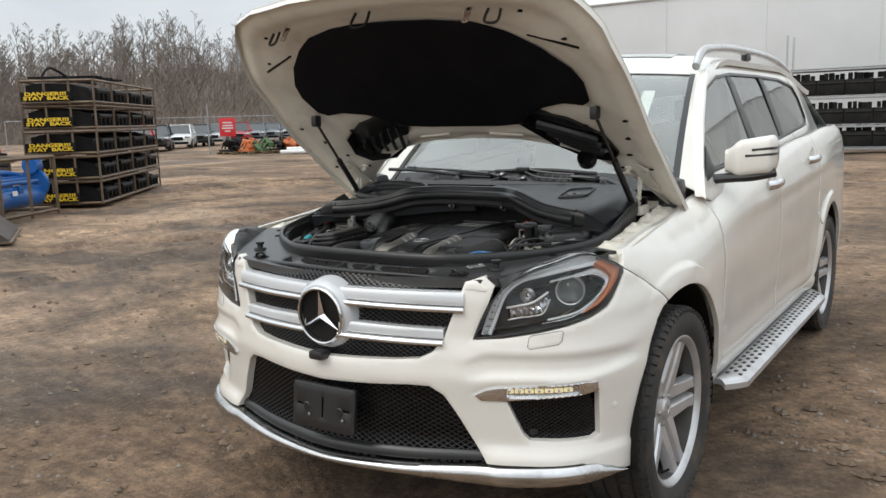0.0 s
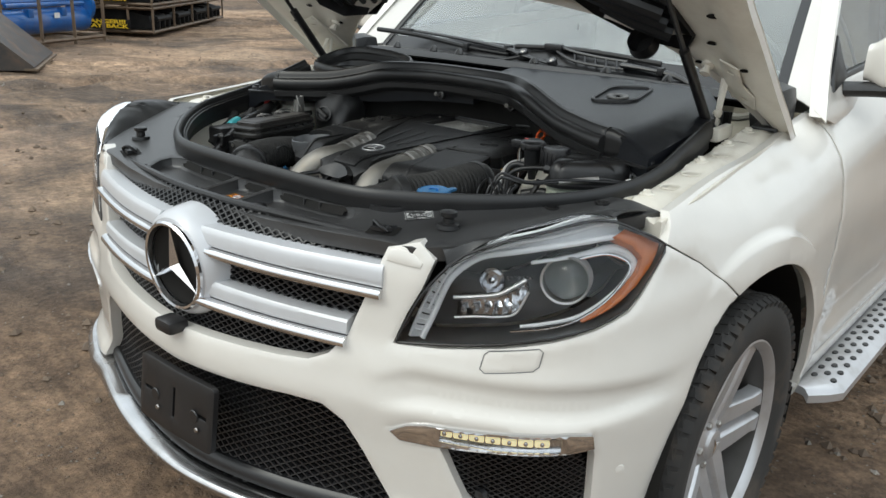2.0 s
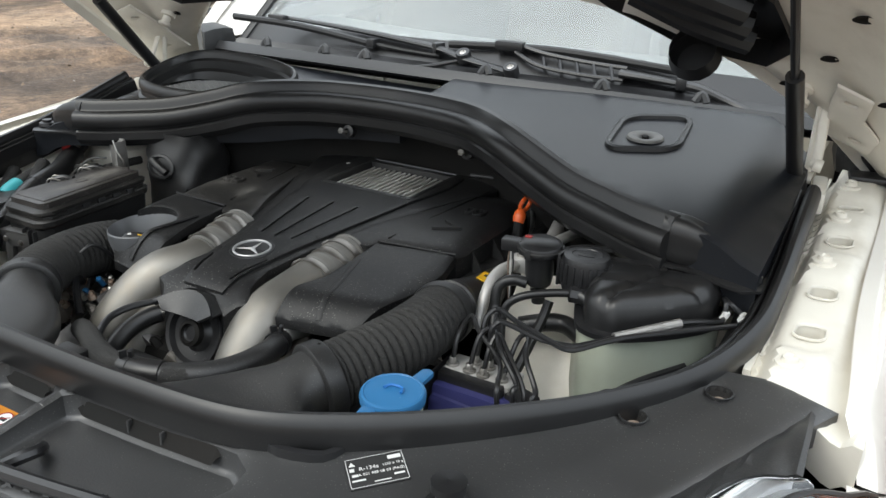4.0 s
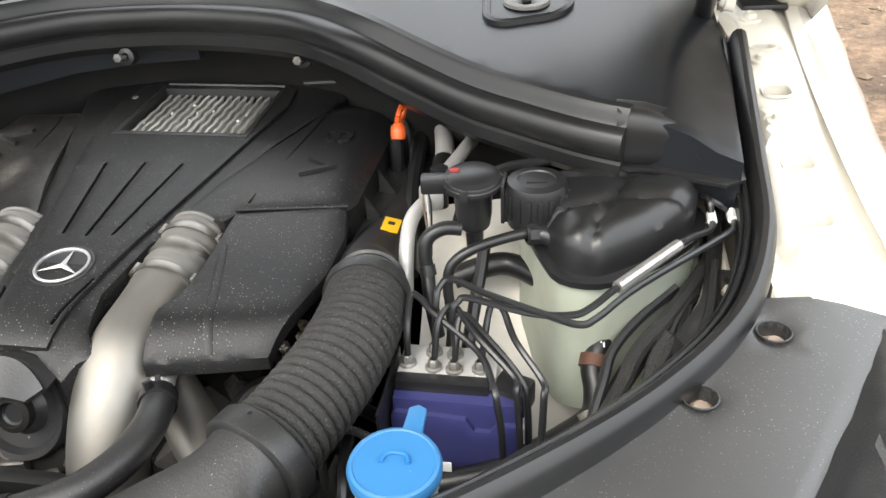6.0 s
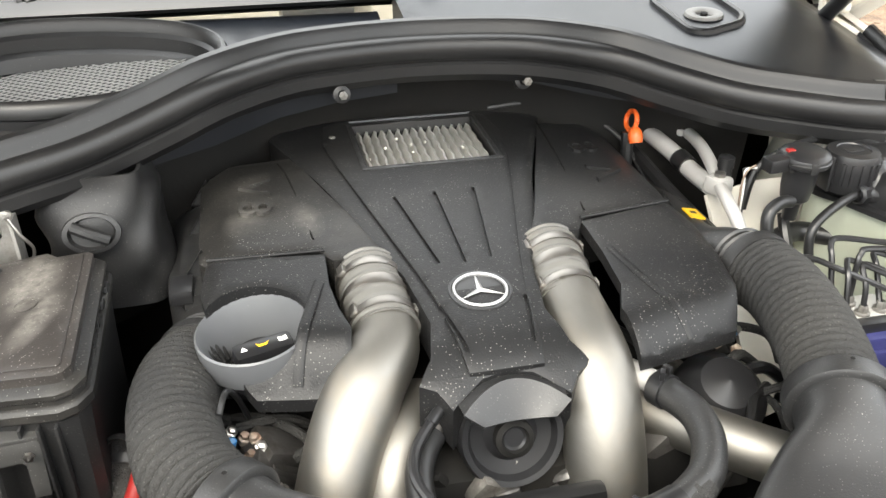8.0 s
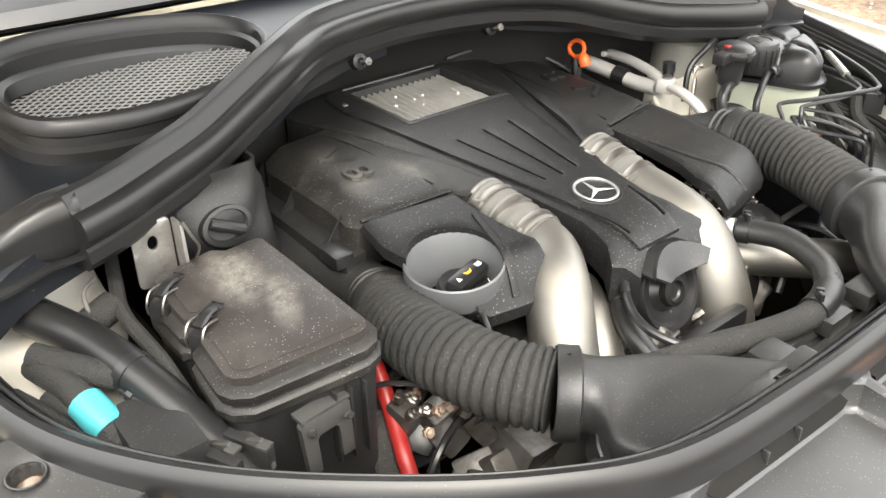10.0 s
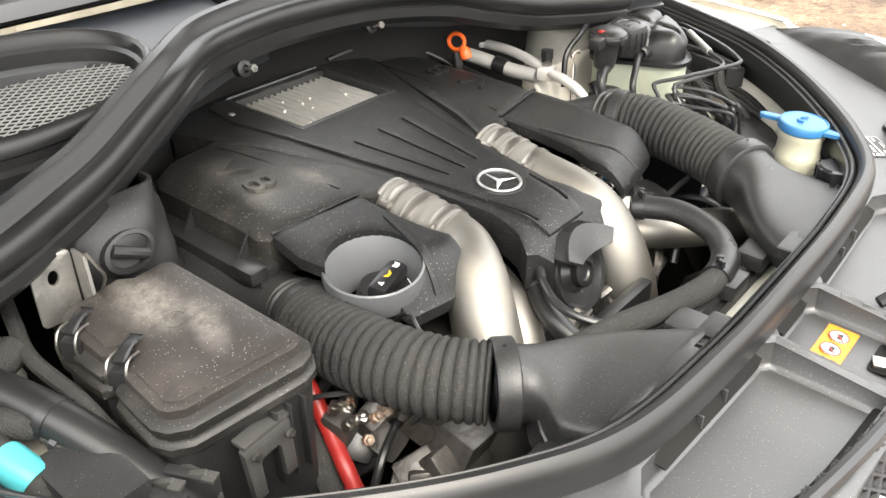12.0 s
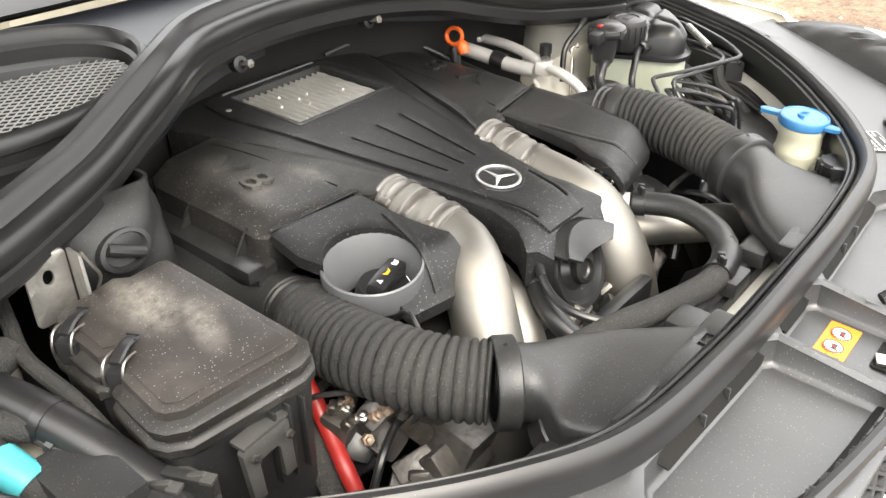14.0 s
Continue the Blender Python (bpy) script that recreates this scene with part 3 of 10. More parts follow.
def add_mesh_grille(bm, outline, fn, pitch_u=.026, pitch_v=.015, width=.0035, depth=.010, holes=()):
    """A diamond lattice of slim bars that fills an outline on a surface."""
    us, vs = [p[0] for p in outline], [p[1] for p in outline]
    u0, u1, v0, v1 = min(us), max(us), min(vs), max(vs)
    k = pitch_u / pitch_v
    for sign in (1, -1):
        c = -(u1 - u0) - (v1 - v0) * k
        while c < (u1 - u0) + (v1 - v0) * k:
            v = v0
            dv = pitch_v / 2
            while v < v1:
                ua, ub = u0 + c + sign * k * (v - v0), u0 + c + sign * k * (v + dv - v0)
                m = ((ua + ub) / 2, v + dv / 2)
                if u0 <= m[0] <= u1 and inside(m, outline) and not any(inside(m, h) for h in holes):
                    w = width
                    q = [fn(ua - w, v, 0), fn(ua + w, v, 0), fn(ub + w, v + dv, 0), fn(ub - w, v + dv, 0)]
                    r = [fn(ua - w, v, -depth), fn(ua + w, v, -depth), fn(ub + w, v + dv, -depth), fn(ub - w, v + dv, -depth)]
                    q, r = [bm.verts.new(p) for p in q], [bm.verts.new(p) for p in r]
                    bm.faces.new(q)
                    bm.faces.new((q[0], q[3], r[3], r[0]))
                    bm.faces.new((q[1], r[1], r[2], q[2]))
                v += dv
            c += pitch_u
    bmesh.ops.recalc_face_normals(bm, faces=bm.faces)


def strip_bm(fn, u_steps, v0, v1, proud, depth=.03, crown=.0, rows=6):
    """A rail along a surface between two heights (numbers or functions of u), standing proud with a rounded face."""
    bm = bmesh.new()
    rings = []
    for u in u_steps:
        a, b = (v(u) if callable(v) else v for v in (v0, v1))
        prof = [(a, -depth)]
        for k in range(rows + 1):
            w = k / rows
            prof.append((a + (b - a) * w, proud + crown * math.sin(math.pi * w) - (.004 if k in (0, rows) else 0)))
        prof.append((b, -depth))
        rings.append([bm.verts.new(fn(u, z, d)) for z, d in prof])
    for a, b in zip(rings, rings[1:]):
        for j in range(len(a) - 1):
            bm.faces.new((a[j], b[j], b[j + 1], a[j + 1]))
    for r in (rings[0], rings[-1]):
        bm.faces.new(r)
    bmesh.ops.recalc_face_normals(bm, faces=bm.faces)
    return bm


car = thing("car", "white sport utility vehicle with its hood raised, on bare dirt", "car", (0, 2.5, 0))

# front bumper with the openings for both grilles, the lamps and the side intakes
LAMP = [(.552, .787), (.572, .844), (.595, .889), (.627, .933), (.672, .976), (.746, 1.008), (.84, 1.030), (.936, 1.043), (1.005, 1.038), (1.07, 1.018), (1.154, .983),
        (1.118, .953), (1.072, .922), (1.013, .881), (.939, .854), (.856, .834), (.753, .814), (.644, .797)]
GRILLE = [(0, .701), (.168, .707), (.291, .713), (.37, .720), (.415, .742), (.452, .786), (.481, .859), (.522, .966), (.286, .978), (0, .982)]
LOWER = [(0, .618), (.187, .625), (.33, .634), (.405, .633), (.451, .604), (.494, .539), (.537, .463), (.585, .381), (.474, .371), (.28, .368), (0, .362)]
DRL = [(.553, .611), (.59, .630), (.627, .639), (.768, .648), (.90, .654), (.945, .650), (.952, .622), (.90, .614), (.767, .606), (.64, .596), (.575, .594)]
FOG = [(.657, .588), (.767, .598), (.94, .604), (.962, .55), (.968, .47), (.945, .458), (.83, .457), (.727, .461), (.706, .480), (.68, .535)]
pod = closed_curve(DRL, 3)
bumper_half = GRILLE[:8] + [(.585, .985), (.618, .955)] + [(.598, .90), (.572, .85), (.546, .785), (.644, .791), (.753, .808), (.856, .828), (.939, .848),
    (1.016, .875), (1.076, .917), (1.122, .949), (1.157, .977), (1.27, .923), (1.348, .868)] + arch(.898, 110.6, 187, 16) + [
    (1.0, .352), (.956, .372), (.895, .387), (.765, .385), (.588, .385)] + [LOWER[k] for k in (6, 5, 4, 3, 2, 1, 0)]
bumper_outline = [p for p in bumper_half] + [(-a, b) for a, b in reversed(bumper_half[1:-1])]
POD = DRL[:7] + [(.958, .604), (.962, .55), (.968, .47), (.945, .458), (.83, .457), (.727, .461), (.706, .480), (.68, .535), (.655, .590), (.575, .594)]
holes = [POD, [(-a, b) for a, b in POD]]
folds = []
for sd in (1, -1):
    for k, dz in ((0, .002), (0, -.008), (0, -.016), (0, -.024), (0, -.034), (1, .002), (1, -.009), (1, -.018), (1, -.027), (1, -.038)):
        folds.append([(sd * s, fold_lines(s)[k] + dz) for s in steps(.47, 1.22, 62)])
ARCH_FOLDS = (.490, .497, .504, .511, .518)
for r in ARCH_FOLDS:
    way = arch(.898, 112, 178, 40, r, r / .92)
    folds += [way, [(-a, b) for a, b in way]]
bumper = part("front_bumper", panel(bumper_outline, shell, .0155, .03, holes, .007, .005, folds), WHITE, car)

# the moulded skirt in dull chrome below it
def lip_low(u):
    return lerp_table([(0, .333), (.3, .331), (.62, .319), (.9, .326), (1.06, .338)], abs(u))


def lip_high(u):
    return lerp_table([(0, .357), (.28, .364), (.58, .378), (.8, .382), (.93, .384), (.99, .366), (1.06, .342)], abs(u))


part("bumper_skirt", strip_bm(lambda s, z, l: shell(s, z, l), steps(-1.06, 1.06, 72), lip_low, lip_high, .012, .05, .008), DULL_CHROME, bumper, "dirty chrome skirt")
part("under_tray", sheet(lambda s, v: shell(s, .335, -.01) * (1 - v) + Vector((shell(s, .335, -.01).x * .95, .75, .27)) * v, steps(-1.05, 1.05, 30), steps(0, 1, 4)), BLACK_CLEAN, bumper)

# lower grille: lattice, near-black backing that paints the depth, crossbar, number plate holder
lower_full = both(LOWER)
bm = bmesh.new()
add_mesh_grille(bm, lower_full, lambda u, v, l: shell(u, v, l - .03), .030, .0165, .0030)
lower_grille = part("lower_grille", bm, BLACK_CLEAN, bumper, "black plastic lattice grille")
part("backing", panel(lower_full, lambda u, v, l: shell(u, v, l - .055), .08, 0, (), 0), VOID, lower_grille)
part("rim", strip_bm(lambda s, z, l: shell(s, z, l - .02), steps(-.57, .57, 40), lambda u: lerp_table([(0, .365), (.28, .372), (.58, .384)], abs(u)),
     lambda u: lerp_table([(0, .402), (.28, .408), (.555, .415)], abs(u)), .0, .04, .004), BLACK_CLEAN, lower_grille)


def plate_at(u, v, l):
    """The flat plate holder's own surface."""
    return Vector((.02 + u, -.022 + .03 * abs(u) - l + .012 * (v / .1), .527 + v))


holder = part("plate_holder", panel(rounded(.272, .150, .012), plate_at, .03, .014, [rounded(.008, .07, .003), [(x - .10, y) for x, y in rounded(.03, .008, .003)], [(x + .10, y) for x, y in rounded(.03, .008, .003)]], .003), BLACK_CLEAN, bumper, "empty black number plate holder")
for hx in (-.07, .075):
    part("pad", lathe([(.0, .002), (.013, .002), (.015, .0)], Matrix.Translation(plate_at(hx, -.005, .001)) @ Matrix.Rotation(radians(90), 4, "X"), 20), BLACK_CLEAN, holder)
    part("screw", lathe([(.0, .004), (.005, .003), (.006, .0)], Matrix.Translation(plate_at(hx + .015, -.03, .004)) @ Matrix.Rotation(radians(90), 4, "X"), 10), ZINC, holder)

# upper grille: lattice, two silver rails with chrome edges, the round badge
grille_full = both(GRILLE)
bm = bmesh.new()
add_mesh_grille(bm, grille_full, lambda u, v, l: shell(u, v, l - .030 - .45 * max(0, v - .935)), .024, .0135, .0028)
grille = part("radiator_grille", bm, BLACK_CLEAN, car, "black lattice grille with two silver rails")
part("grille_rim", tube([shell(u, v, -.030 - .45 * max(0, v - .935) + .002) for u, v in ((-.505, .967), (-.4, .972), (-.286, .977), (-.14, .980), (0, .981), (.14, .980), (.286, .977), (.4, .972), (.505, .967))], .0075, 8, 5), BLACK_CLEAN, grille)
# near-black sheet stands in for the shaded depth behind this lattice
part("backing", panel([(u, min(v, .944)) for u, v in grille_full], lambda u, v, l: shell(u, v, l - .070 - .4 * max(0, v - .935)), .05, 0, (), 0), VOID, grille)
for side in (1, -1):
    for za, zb, zc, zd, e0, e1 in ((.886, .930, .877, .928, .520, .50), (.778, .822, .770, .808, .452, .455)):
        us = [side * u for u in steps(.075, e0, 16)]
        part("rail", strip_bm(shell, us, lambda u: za + (zc - za) * abs(u) / .5 + .0145, lambda u: zb + (zd - zb) * abs(u) / .5 + .006, .006, .04, .0015), SILVER, grille, "matt silver rail")
        part("rail_edge", strip_bm(shell, us, lambda u: za + (zc - za) * abs(u) / .5 - .007, lambda u: za + (zc - za) * abs(u) / .5 + .0125, .013, .03, .0045, 9), CHROME, grille, "chrome edge")
        part("rail_groove", strip_bm(shell, us, lambda u: za + (zc - za) * abs(u) / .5 + .0125, lambda u: za + (zc - za) * abs(u) / .5 + .0145, .002, .02, 0), BLACK_CLEAN, grille)
badge_m = Matrix.Translation((.004, .012, .836)) @ Matrix.Rotation(radians(90), 4, "X") @ Matrix.Rotation(radians(3), 4, "X")
part("badge_surround", lathe([(.124, -.075), (.119, -.03), (.112, -.012), (.104, -.005), (.097, -.005)], badge_m, 48), SILVER, grille, "silver surround")
badge = part("badge", lathe([(.099, -.012), (.099, .004), (.095, .009), (.090, .007), (.088, -.004)], badge_m, 56), CHROME, grille, "round chrome badge ring")


def star_bm(m, r, w, h):
    """A raised three-armed shape."""
    bm = bmesh.new()
    c = bm.verts.new(m @ Vector((0, 0, h)))
    ring, valley = [], []
    for k in range(3):
        a = radians(90 + 120 * k)
        ring.append(bm.verts.new(m @ Vector((math.cos(a) * r, math.sin(a) * r, h * .35))))
        b = a + radians(60)
        valley.append(bm.verts.new(m @ Vector((math.cos(b) * w, math.sin(b) * w, 0))))
    for k in range(3):
        bm.faces.new((c, ring[k], valley[k]))
        bm.faces.new((c, valley[k], ring[(k + 1) % 3]))
    bmesh.ops.recalc_face_normals(bm, faces=bm.faces)
    return bm


part("badge_arm", star_bm(badge_m @ Matrix.Translation((0, 0, -.004)), .090, .014, .016), CHROME, badge, "chrome three-armed shape", sharp=5)
part("badge_back", lathe([(.089, -.008), (.05, -.012), (.0, -.013)], badge_m, 40), VOID, badge)
part("badge_bracket", box((.005, -.004, .706), (.06, .05, .03), .01), BLACK_CLEAN, grille)


# head lamps: the lens rolls back over its upper edge to this rim (along, height, out)
LENS_EDGE = [(.640, .945), (.746, 1.006), (.84, 1.028), (.936, 1.041), (1.01, 1.036)]
LENS_RIM = [(.640, .947, -.010), (.746, 1.010, -.030), (.84, 1.032, -.034), (.936, 1.044, -.030), (1.01, 1.038, -.012)]


def make_lamp(sign):
    def at(u, v, l):
        p = shell(u, v, l)
        # the housing falls away behind the lens's upper edge
        return Vector((sign * p.x, p.y, p.z - .75 * max(0, -l - .01) * smooth01((v - .90) / .10)))

    lamp = part("headlamp", panel(inset_loop(LAMP, .010), lambda u, v, l: at(u, v, l - .12), .05, .0, (), 0), LAMP_BLACK, car, "clear headlamp with a round projector lens")
    part("lens", panel(inset_loop(LAMP, .003), lambda u, v, l: at(u, v, l + .002), .025, .008, (), .004), CLEAR, lamp, "clear plastic lens").visible_shadow = False
    lo, hi = catmull(LENS_EDGE, 6), catmull(LENS_RIM, 6)
    bm = bmesh.new()
    add_sheet(bm, lambda k, w: shell(lo[k][0], lo[k][1], .002).lerp(shell(*hi[k]), w) + Vector((0, 0, .004 * math.sin(math.pi * w))), range(len(lo)), steps(0, 1, 4), .002)
    for vert in bm.verts:
        vert.co.x *= sign
    bmesh.ops.recalc_face_normals(bm, faces=bm.faces)
    part("lens_roll", bm, CLEAR, lamp, "clear plastic lens").visible_shadow = False
    bm = bmesh.new()
    lp = refine(inset_loop(LAMP, .004), .02)
    a = [[bm.verts.new(at(u, v, d)) for u, v in lp] for d in (-.006, -.05, -.12)]
    for p, q in zip(a, a[1:]):
        for k in range(len(lp)):
            bm.faces.new((p[k], p[(k + 1) % len(lp)], q[(k + 1) % len(lp)], q[k]))
    bmesh.ops.recalc_face_normals(bm, faces=bm.faces)
    part("housing", bm, LAMP_BLACK, lamp)
    # the light guide that runs along the inner and upper edge, and hooks below the projector
    outer = catmull([(.575, .80), (.598, .862), (.628, .925), (.660, .970), (.70, .996), (.743, 1.014), (.813, 1.028), (.86, 1.038), (.915, 1.047), (.974, 1.049), (1.02, 1.038)], 6)
    inner = catmull([(.600, .80), (.622, .855), (.645, .915), (.68, .960), (.72, .983), (.80, 1.0), (.867, 1.008), (.929, 1.012), (.975, 1.014), (1.00, 1.014), (1.025, 1.016)], 6)
    bm = bmesh.new()
    add_sheet(bm, lambda k, w: at(outer[k][0] + (inner[k][0] - outer[k][0]) * w, outer[k][1] + (inner[k][1] - outer[k][1]) * w, -.024 - .010 * w - .004 * math.sin(math.pi * w)), range(len(outer)), steps(0, 1, 5), .003)
    bmesh.ops.recalc_face_normals(bm, faces=bm.faces)
    part("light_guide", bm, GUIDE_BODY, lamp, "pale frosted light guide")
    part("guide_edge", tube([at(u, v, -.025) for u, v in outer[::3]], .0034, 8, 3), GUIDE, lamp, "bright guide edge")
    part("guide_edge", tube([at(u, v, -.028) for u, v in inner[::3]], .0058, 8, 3), GUIDE, lamp, "bright guide edge")
    part("guide_line", tube([at((u + a) / 2, (v + b) / 2, -.026) for (u, v), (a, b) in zip(outer[6::3], inner[6::3])], .0030, 8, 3), GUIDE, lamp)
    hook = [(.802, .983), (.862, .992), (.933, .999), (1.00, 1.002), (1.050, .985), (1.064, .964), (1.045, .937), (1.002, .904), (.953, .880), (.903, .862), (.84, .851), (.79, .843)]
    part("trim_hook", tube([at(u, v, -.045) for u, v in hook], lambda w: .0035 + .0065 * math.exp(-((w - .36) / .16) ** 2), 10, 6), GUIDE, lamp, "pale chrome trim")
    part("hook_edge", tube([at(u - .018, v - .010, -.040) for u, v in hook[2:]], .0028, 8, 6), LAMP_CHROME, lamp)
    ring_at = at(.893, .943, -.068)
    look_m = Matrix.Translation(ring_at) @ (Vector((.45 * sign, -.88, .05)).to_track_quat("Z", "Y").to_matrix().to_4x4())
    part("projector_ring", lathe([(.0440, -.012), (.0452, .014), (.0442, .018), (.0405, .017), (.040, -.01)], look_m, 40), SATIN, lamp, "chrome ring")
    part("projector_lens", lathe([(.040, -.004), (.035, .012), (.025, .020), (.013, .025), (.0, .026)], look_m, 32), CLEAR, lamp, "round projector lens")
    part("projector_bowl", lathe([(.0395, -.006), (.026, -.028), (.0, -.036)], look_m, 28), PROJECTOR, lamp)
    shelf = catmull([(.652, .880), (.700, .888), (.741, .897), (.770, .914), (.795, .936)], 4)
    lip = catmull([(.656, .841), (.700, .849), (.740, .853), (.778, .864), (.802, .905)], 4)
    bm = bmesh.new()
    add_sheet(bm, lambda k, w: at(lip[k][0] + (shelf[k][0] - lip[k][0]) * w, lip[k][1] + (shelf[k][1] - lip[k][1]) * w, -.062 - .030 * math.sin(math.pi * (.15 + .75 * w)) + .007 * (k % 2)), range(len(lip)), steps(0, 1, 4), .002)
    bmesh.ops.recalc_face_normals(bm, faces=bm.faces)
    part("inner_reflector", bm, LAMP_CHROME, lamp, "faceted chrome reflector")
    part("reflector_shelf", tube([at(u, v, -.052) for u, v in shelf], .0040, 8, 3), SATIN, lamp)
    part("reflector_lip", tube([at(u, v, -.056) for u, v in lip], .0026, 8, 3), SATIN, lamp)
    cup_m = Matrix.Translation(at(.725, .918, -.085)) @ (Vector((.3 * sign, -.95, .0)).to_track_quat("Z", "Y").to_matrix().to_4x4())
    part("bulb_cup", lathe([(.024, .010), (.022, .0), (.012, -.010), (.006, -.004), (.006, .012), (0, .016)], cup_m, 20), LAMP_CHROME, lamp)
    for k in range(7):
        part("reflector_rib", tube([at(.757 + .008 * k, .915 + .003 * k, -.085), at(.752 + .008 * k, .938 + .002 * k, -.080)], .0024, 6, 1), LAMP_CHROME, lamp)
    amber = [(.995, 1.012), (1.033, 1.020), (1.09, 1.004), (1.142, .983), (1.110, .957), (1.050, .917), (.985, .883), (.918, .861), (.972, .884), (1.014, .908), (1.060, .943), (1.076, .968), (1.05, .992)]
    part("side_reflector", panel(amber, lambda u, v, l: at(u, v, l - .02), .02, .02, (), .003), ORANGE_LENS, lamp, "amber side reflector")
    for k in range(16):
        o, i = outer[2 + k], inner[2 + k]
        part("lens_rib", tube([at(o[0] + (i[0] - o[0]) * w, o[1] + (i[1] - o[1]) * w, -.021 - .010 * w) for w in (.15, .5, .85)], .0016, 6, 2), LAMP_CHROME if k % 2 else GUIDE, lamp)
    # black band round the lens
    part("lens_band", tube([at(u, v, -.001) for u, v in inset_loop(LAMP, .0035)] + [at(*inset_loop(LAMP, .0035)[0], -.001)], .0030, 6, 2), BLACK_CLEAN, lamp)
    return lamp


make_lamp(1)
make_lamp(-1)


# daytime lamps and side intakes
def make_pod(sign):
    def at(u, v, l):
        p = shell(u, v, l)
        return Vector((sign * p.x, p.y, p.z))

    lens = [(.655, .614), (.66, .633), (.768, .640), (.885, .644), (.885, .622), (.768, .615)]
    d = part("daytime_lamp", panel(inset_loop(DRL, -.001), lambda u, v, l: at(u, v, l + .006), .02, .03, [inset_loop(lens, -.004)], .005), CHROME, bumper, "chrome framed daytime lamp, lit")
    part("lamp_backing", panel(inset_loop(lens, -.004), lambda u, v, l: at(u, v, l - .012), .03, 0, (), 0), LAMP_CHROME, d)
    for k in range(7):
        u0 = .664 + .0312 * k
        v = .6248 + .0045 * k / 6 + .002
        part("led", panel([(u0 + a, v + b) for a, b in rounded(.0285, .0125, .003, 2)], lambda u, w, l: at(u, w, l - .009), .02, .003, (), .001), LED, d, "lit warm white element")
        part("led_eye", lathe([(.0048, 0), (.0042, .002), (0, .003)], Matrix.Translation(at(u0, v, -.008)) @ (at(u0, v, 1) - at(u0, v, 0)).to_track_quat("Z", "Y").to_matrix().to_4x4(), 12), LAMP_CHROME, d)
    part("lamp_cover", panel(inset_loop(lens, -.003), lambda u, v, l: at(u, v, l + .004), .03, .004, (), .002), CLEAR, d, "clear cover").visible_shadow = False
    bm = bmesh.new()
    add_mesh_grille(bm, inset_loop(FOG, -.002), lambda u, v, l: at(u, v, l - .03), .022, .0125, .0026)
    f = part("side_intake", bm, BLACK_CLEAN, bumper, "black lattice side intake")
    # near-black sheet paints the unlit depth behind the intake
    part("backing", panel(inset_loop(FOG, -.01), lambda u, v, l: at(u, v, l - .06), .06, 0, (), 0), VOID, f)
    part("parking_sensor", lathe([(0, .004), (.010, .003), (.012, -.01)], Matrix.Translation(at(.735, .485, -.02)) @ Matrix.Rotation(radians(90), 4, "X"), 16), BLACK_CLEAN, f)
    part("washer_cover", panel([(.724, .769), (.730, .794), (.738, .801), (.831, .815), (.838, .810), (.832, .784), (.821, .775), (.733, .763)], lambda u, v, l: at(u, v, l + .0012), .012, .004, (), .0022), WHITE, bumper)
    seam = [(.722, .768), (.728, .795), (.737, .803), (.832, .817), (.840, .811), (.834, .783), (.822, .774), (.732, .761)]
    part("cover_seam", tube([at(u, v, .0002) for u, v in refine(seam + seam[:1], .02)], .0009, 5, 1), GREY_PLASTIC, bumper)
    part("sensor_cap", lathe([(0, .003), (.010, .002), (.0115, -.004)], Matrix.Translation(at(1.02, .56, .0)) @ (Vector((.8 * sign, -.6, 0)).to_track_quat("Z", "Y").to_matrix().to_4x4()), 16), WHITE, bumper)


make_pod(1)
make_pod(-1)


# flanks: fender, doors, rear quarter, sill
def belt_line(y0, y1, n, dz=0.0):
    return [(s_at(y), lerp_table(BELT, y) + dz) for y in steps(y0, y1, n)]


fender_l = [(1.160, .980)] + belt_line(.56, 1.40, 10) + [(s_at(1.40), .80), (s_at(1.39), .47), (s_at(1.32), .40)] + arch(.898, 2, 110, 20) + [(1.3498, .8700), (1.2715, .9245)]
arch_r = arch(3.974, 180, 90, 14)
front_door = belt_line(1.408, 2.42, 12) + [(s_at(2.43), .9), (s_at(2.42), .44), (s_at(1.398), .44), (s_at(1.408), .8)]
rear_door = belt_line(2.428, 3.52, 12) + [(s_at(3.53), 1.1), (s_at(3.50), .86)] + arch_r[3:9][::-1] + [(s_at(3.46), .44), (s_at(2.428), .44), (s_at(2.438), .9)]
quarter = belt_line(3.528, 4.72, 10) + [(ARC_END - .9, 1.30), (ARC_END - .9, .36)] + [(s_at(4.72), .36)] + arch(3.974, 2, 137, 20) + [(s_at(3.508), .87), (s_at(3.538), 1.1)]


def flank(name, outline, label="", hole=(), wheel=None):
    lines = [arch(wheel, 4, 176, 100, r, r / .92) for r in ARCH_FOLDS] if wheel else ()
    return pair(name, lambda: panel(outline, shell, .026, .02, hole, .003, .0018, lines), WHITE, car, label)


fenders = flank("front_fender", fender_l, wheel=WHEELS[0])
doors = flank("front_door", front_door)
rears = flank("rear_door", rear_door)
flank("rear_quarter", quarter, wheel=WHEELS[1])
tail = [(ARC_END - .895, 1.32), (ARC_END - .895, .36), (-ARC_END + .0001, .36)]
bm = bmesh.new()
add_sheet(bm, lambda s, z: shell(s, z), [ARC_END - .895 * (1 - k / 10) for k in range(11)], steps(.36, 1.32, 12), .01)
part("tailgate", mirror_bm(bm), WHITE, car)
# sills with the silver step boards
pair("sill", lambda: strip_bm(shell, steps(s_at(1.33), s_at(3.5), 20), .36, .452, -.004, .08, .008), WHITE, car)
pair("sill_guard", lambda: strip_bm(shell, steps(s_at(1.36), s_at(3.48), 20), .29, .362, -.045, .12, .004), BLACK, car)


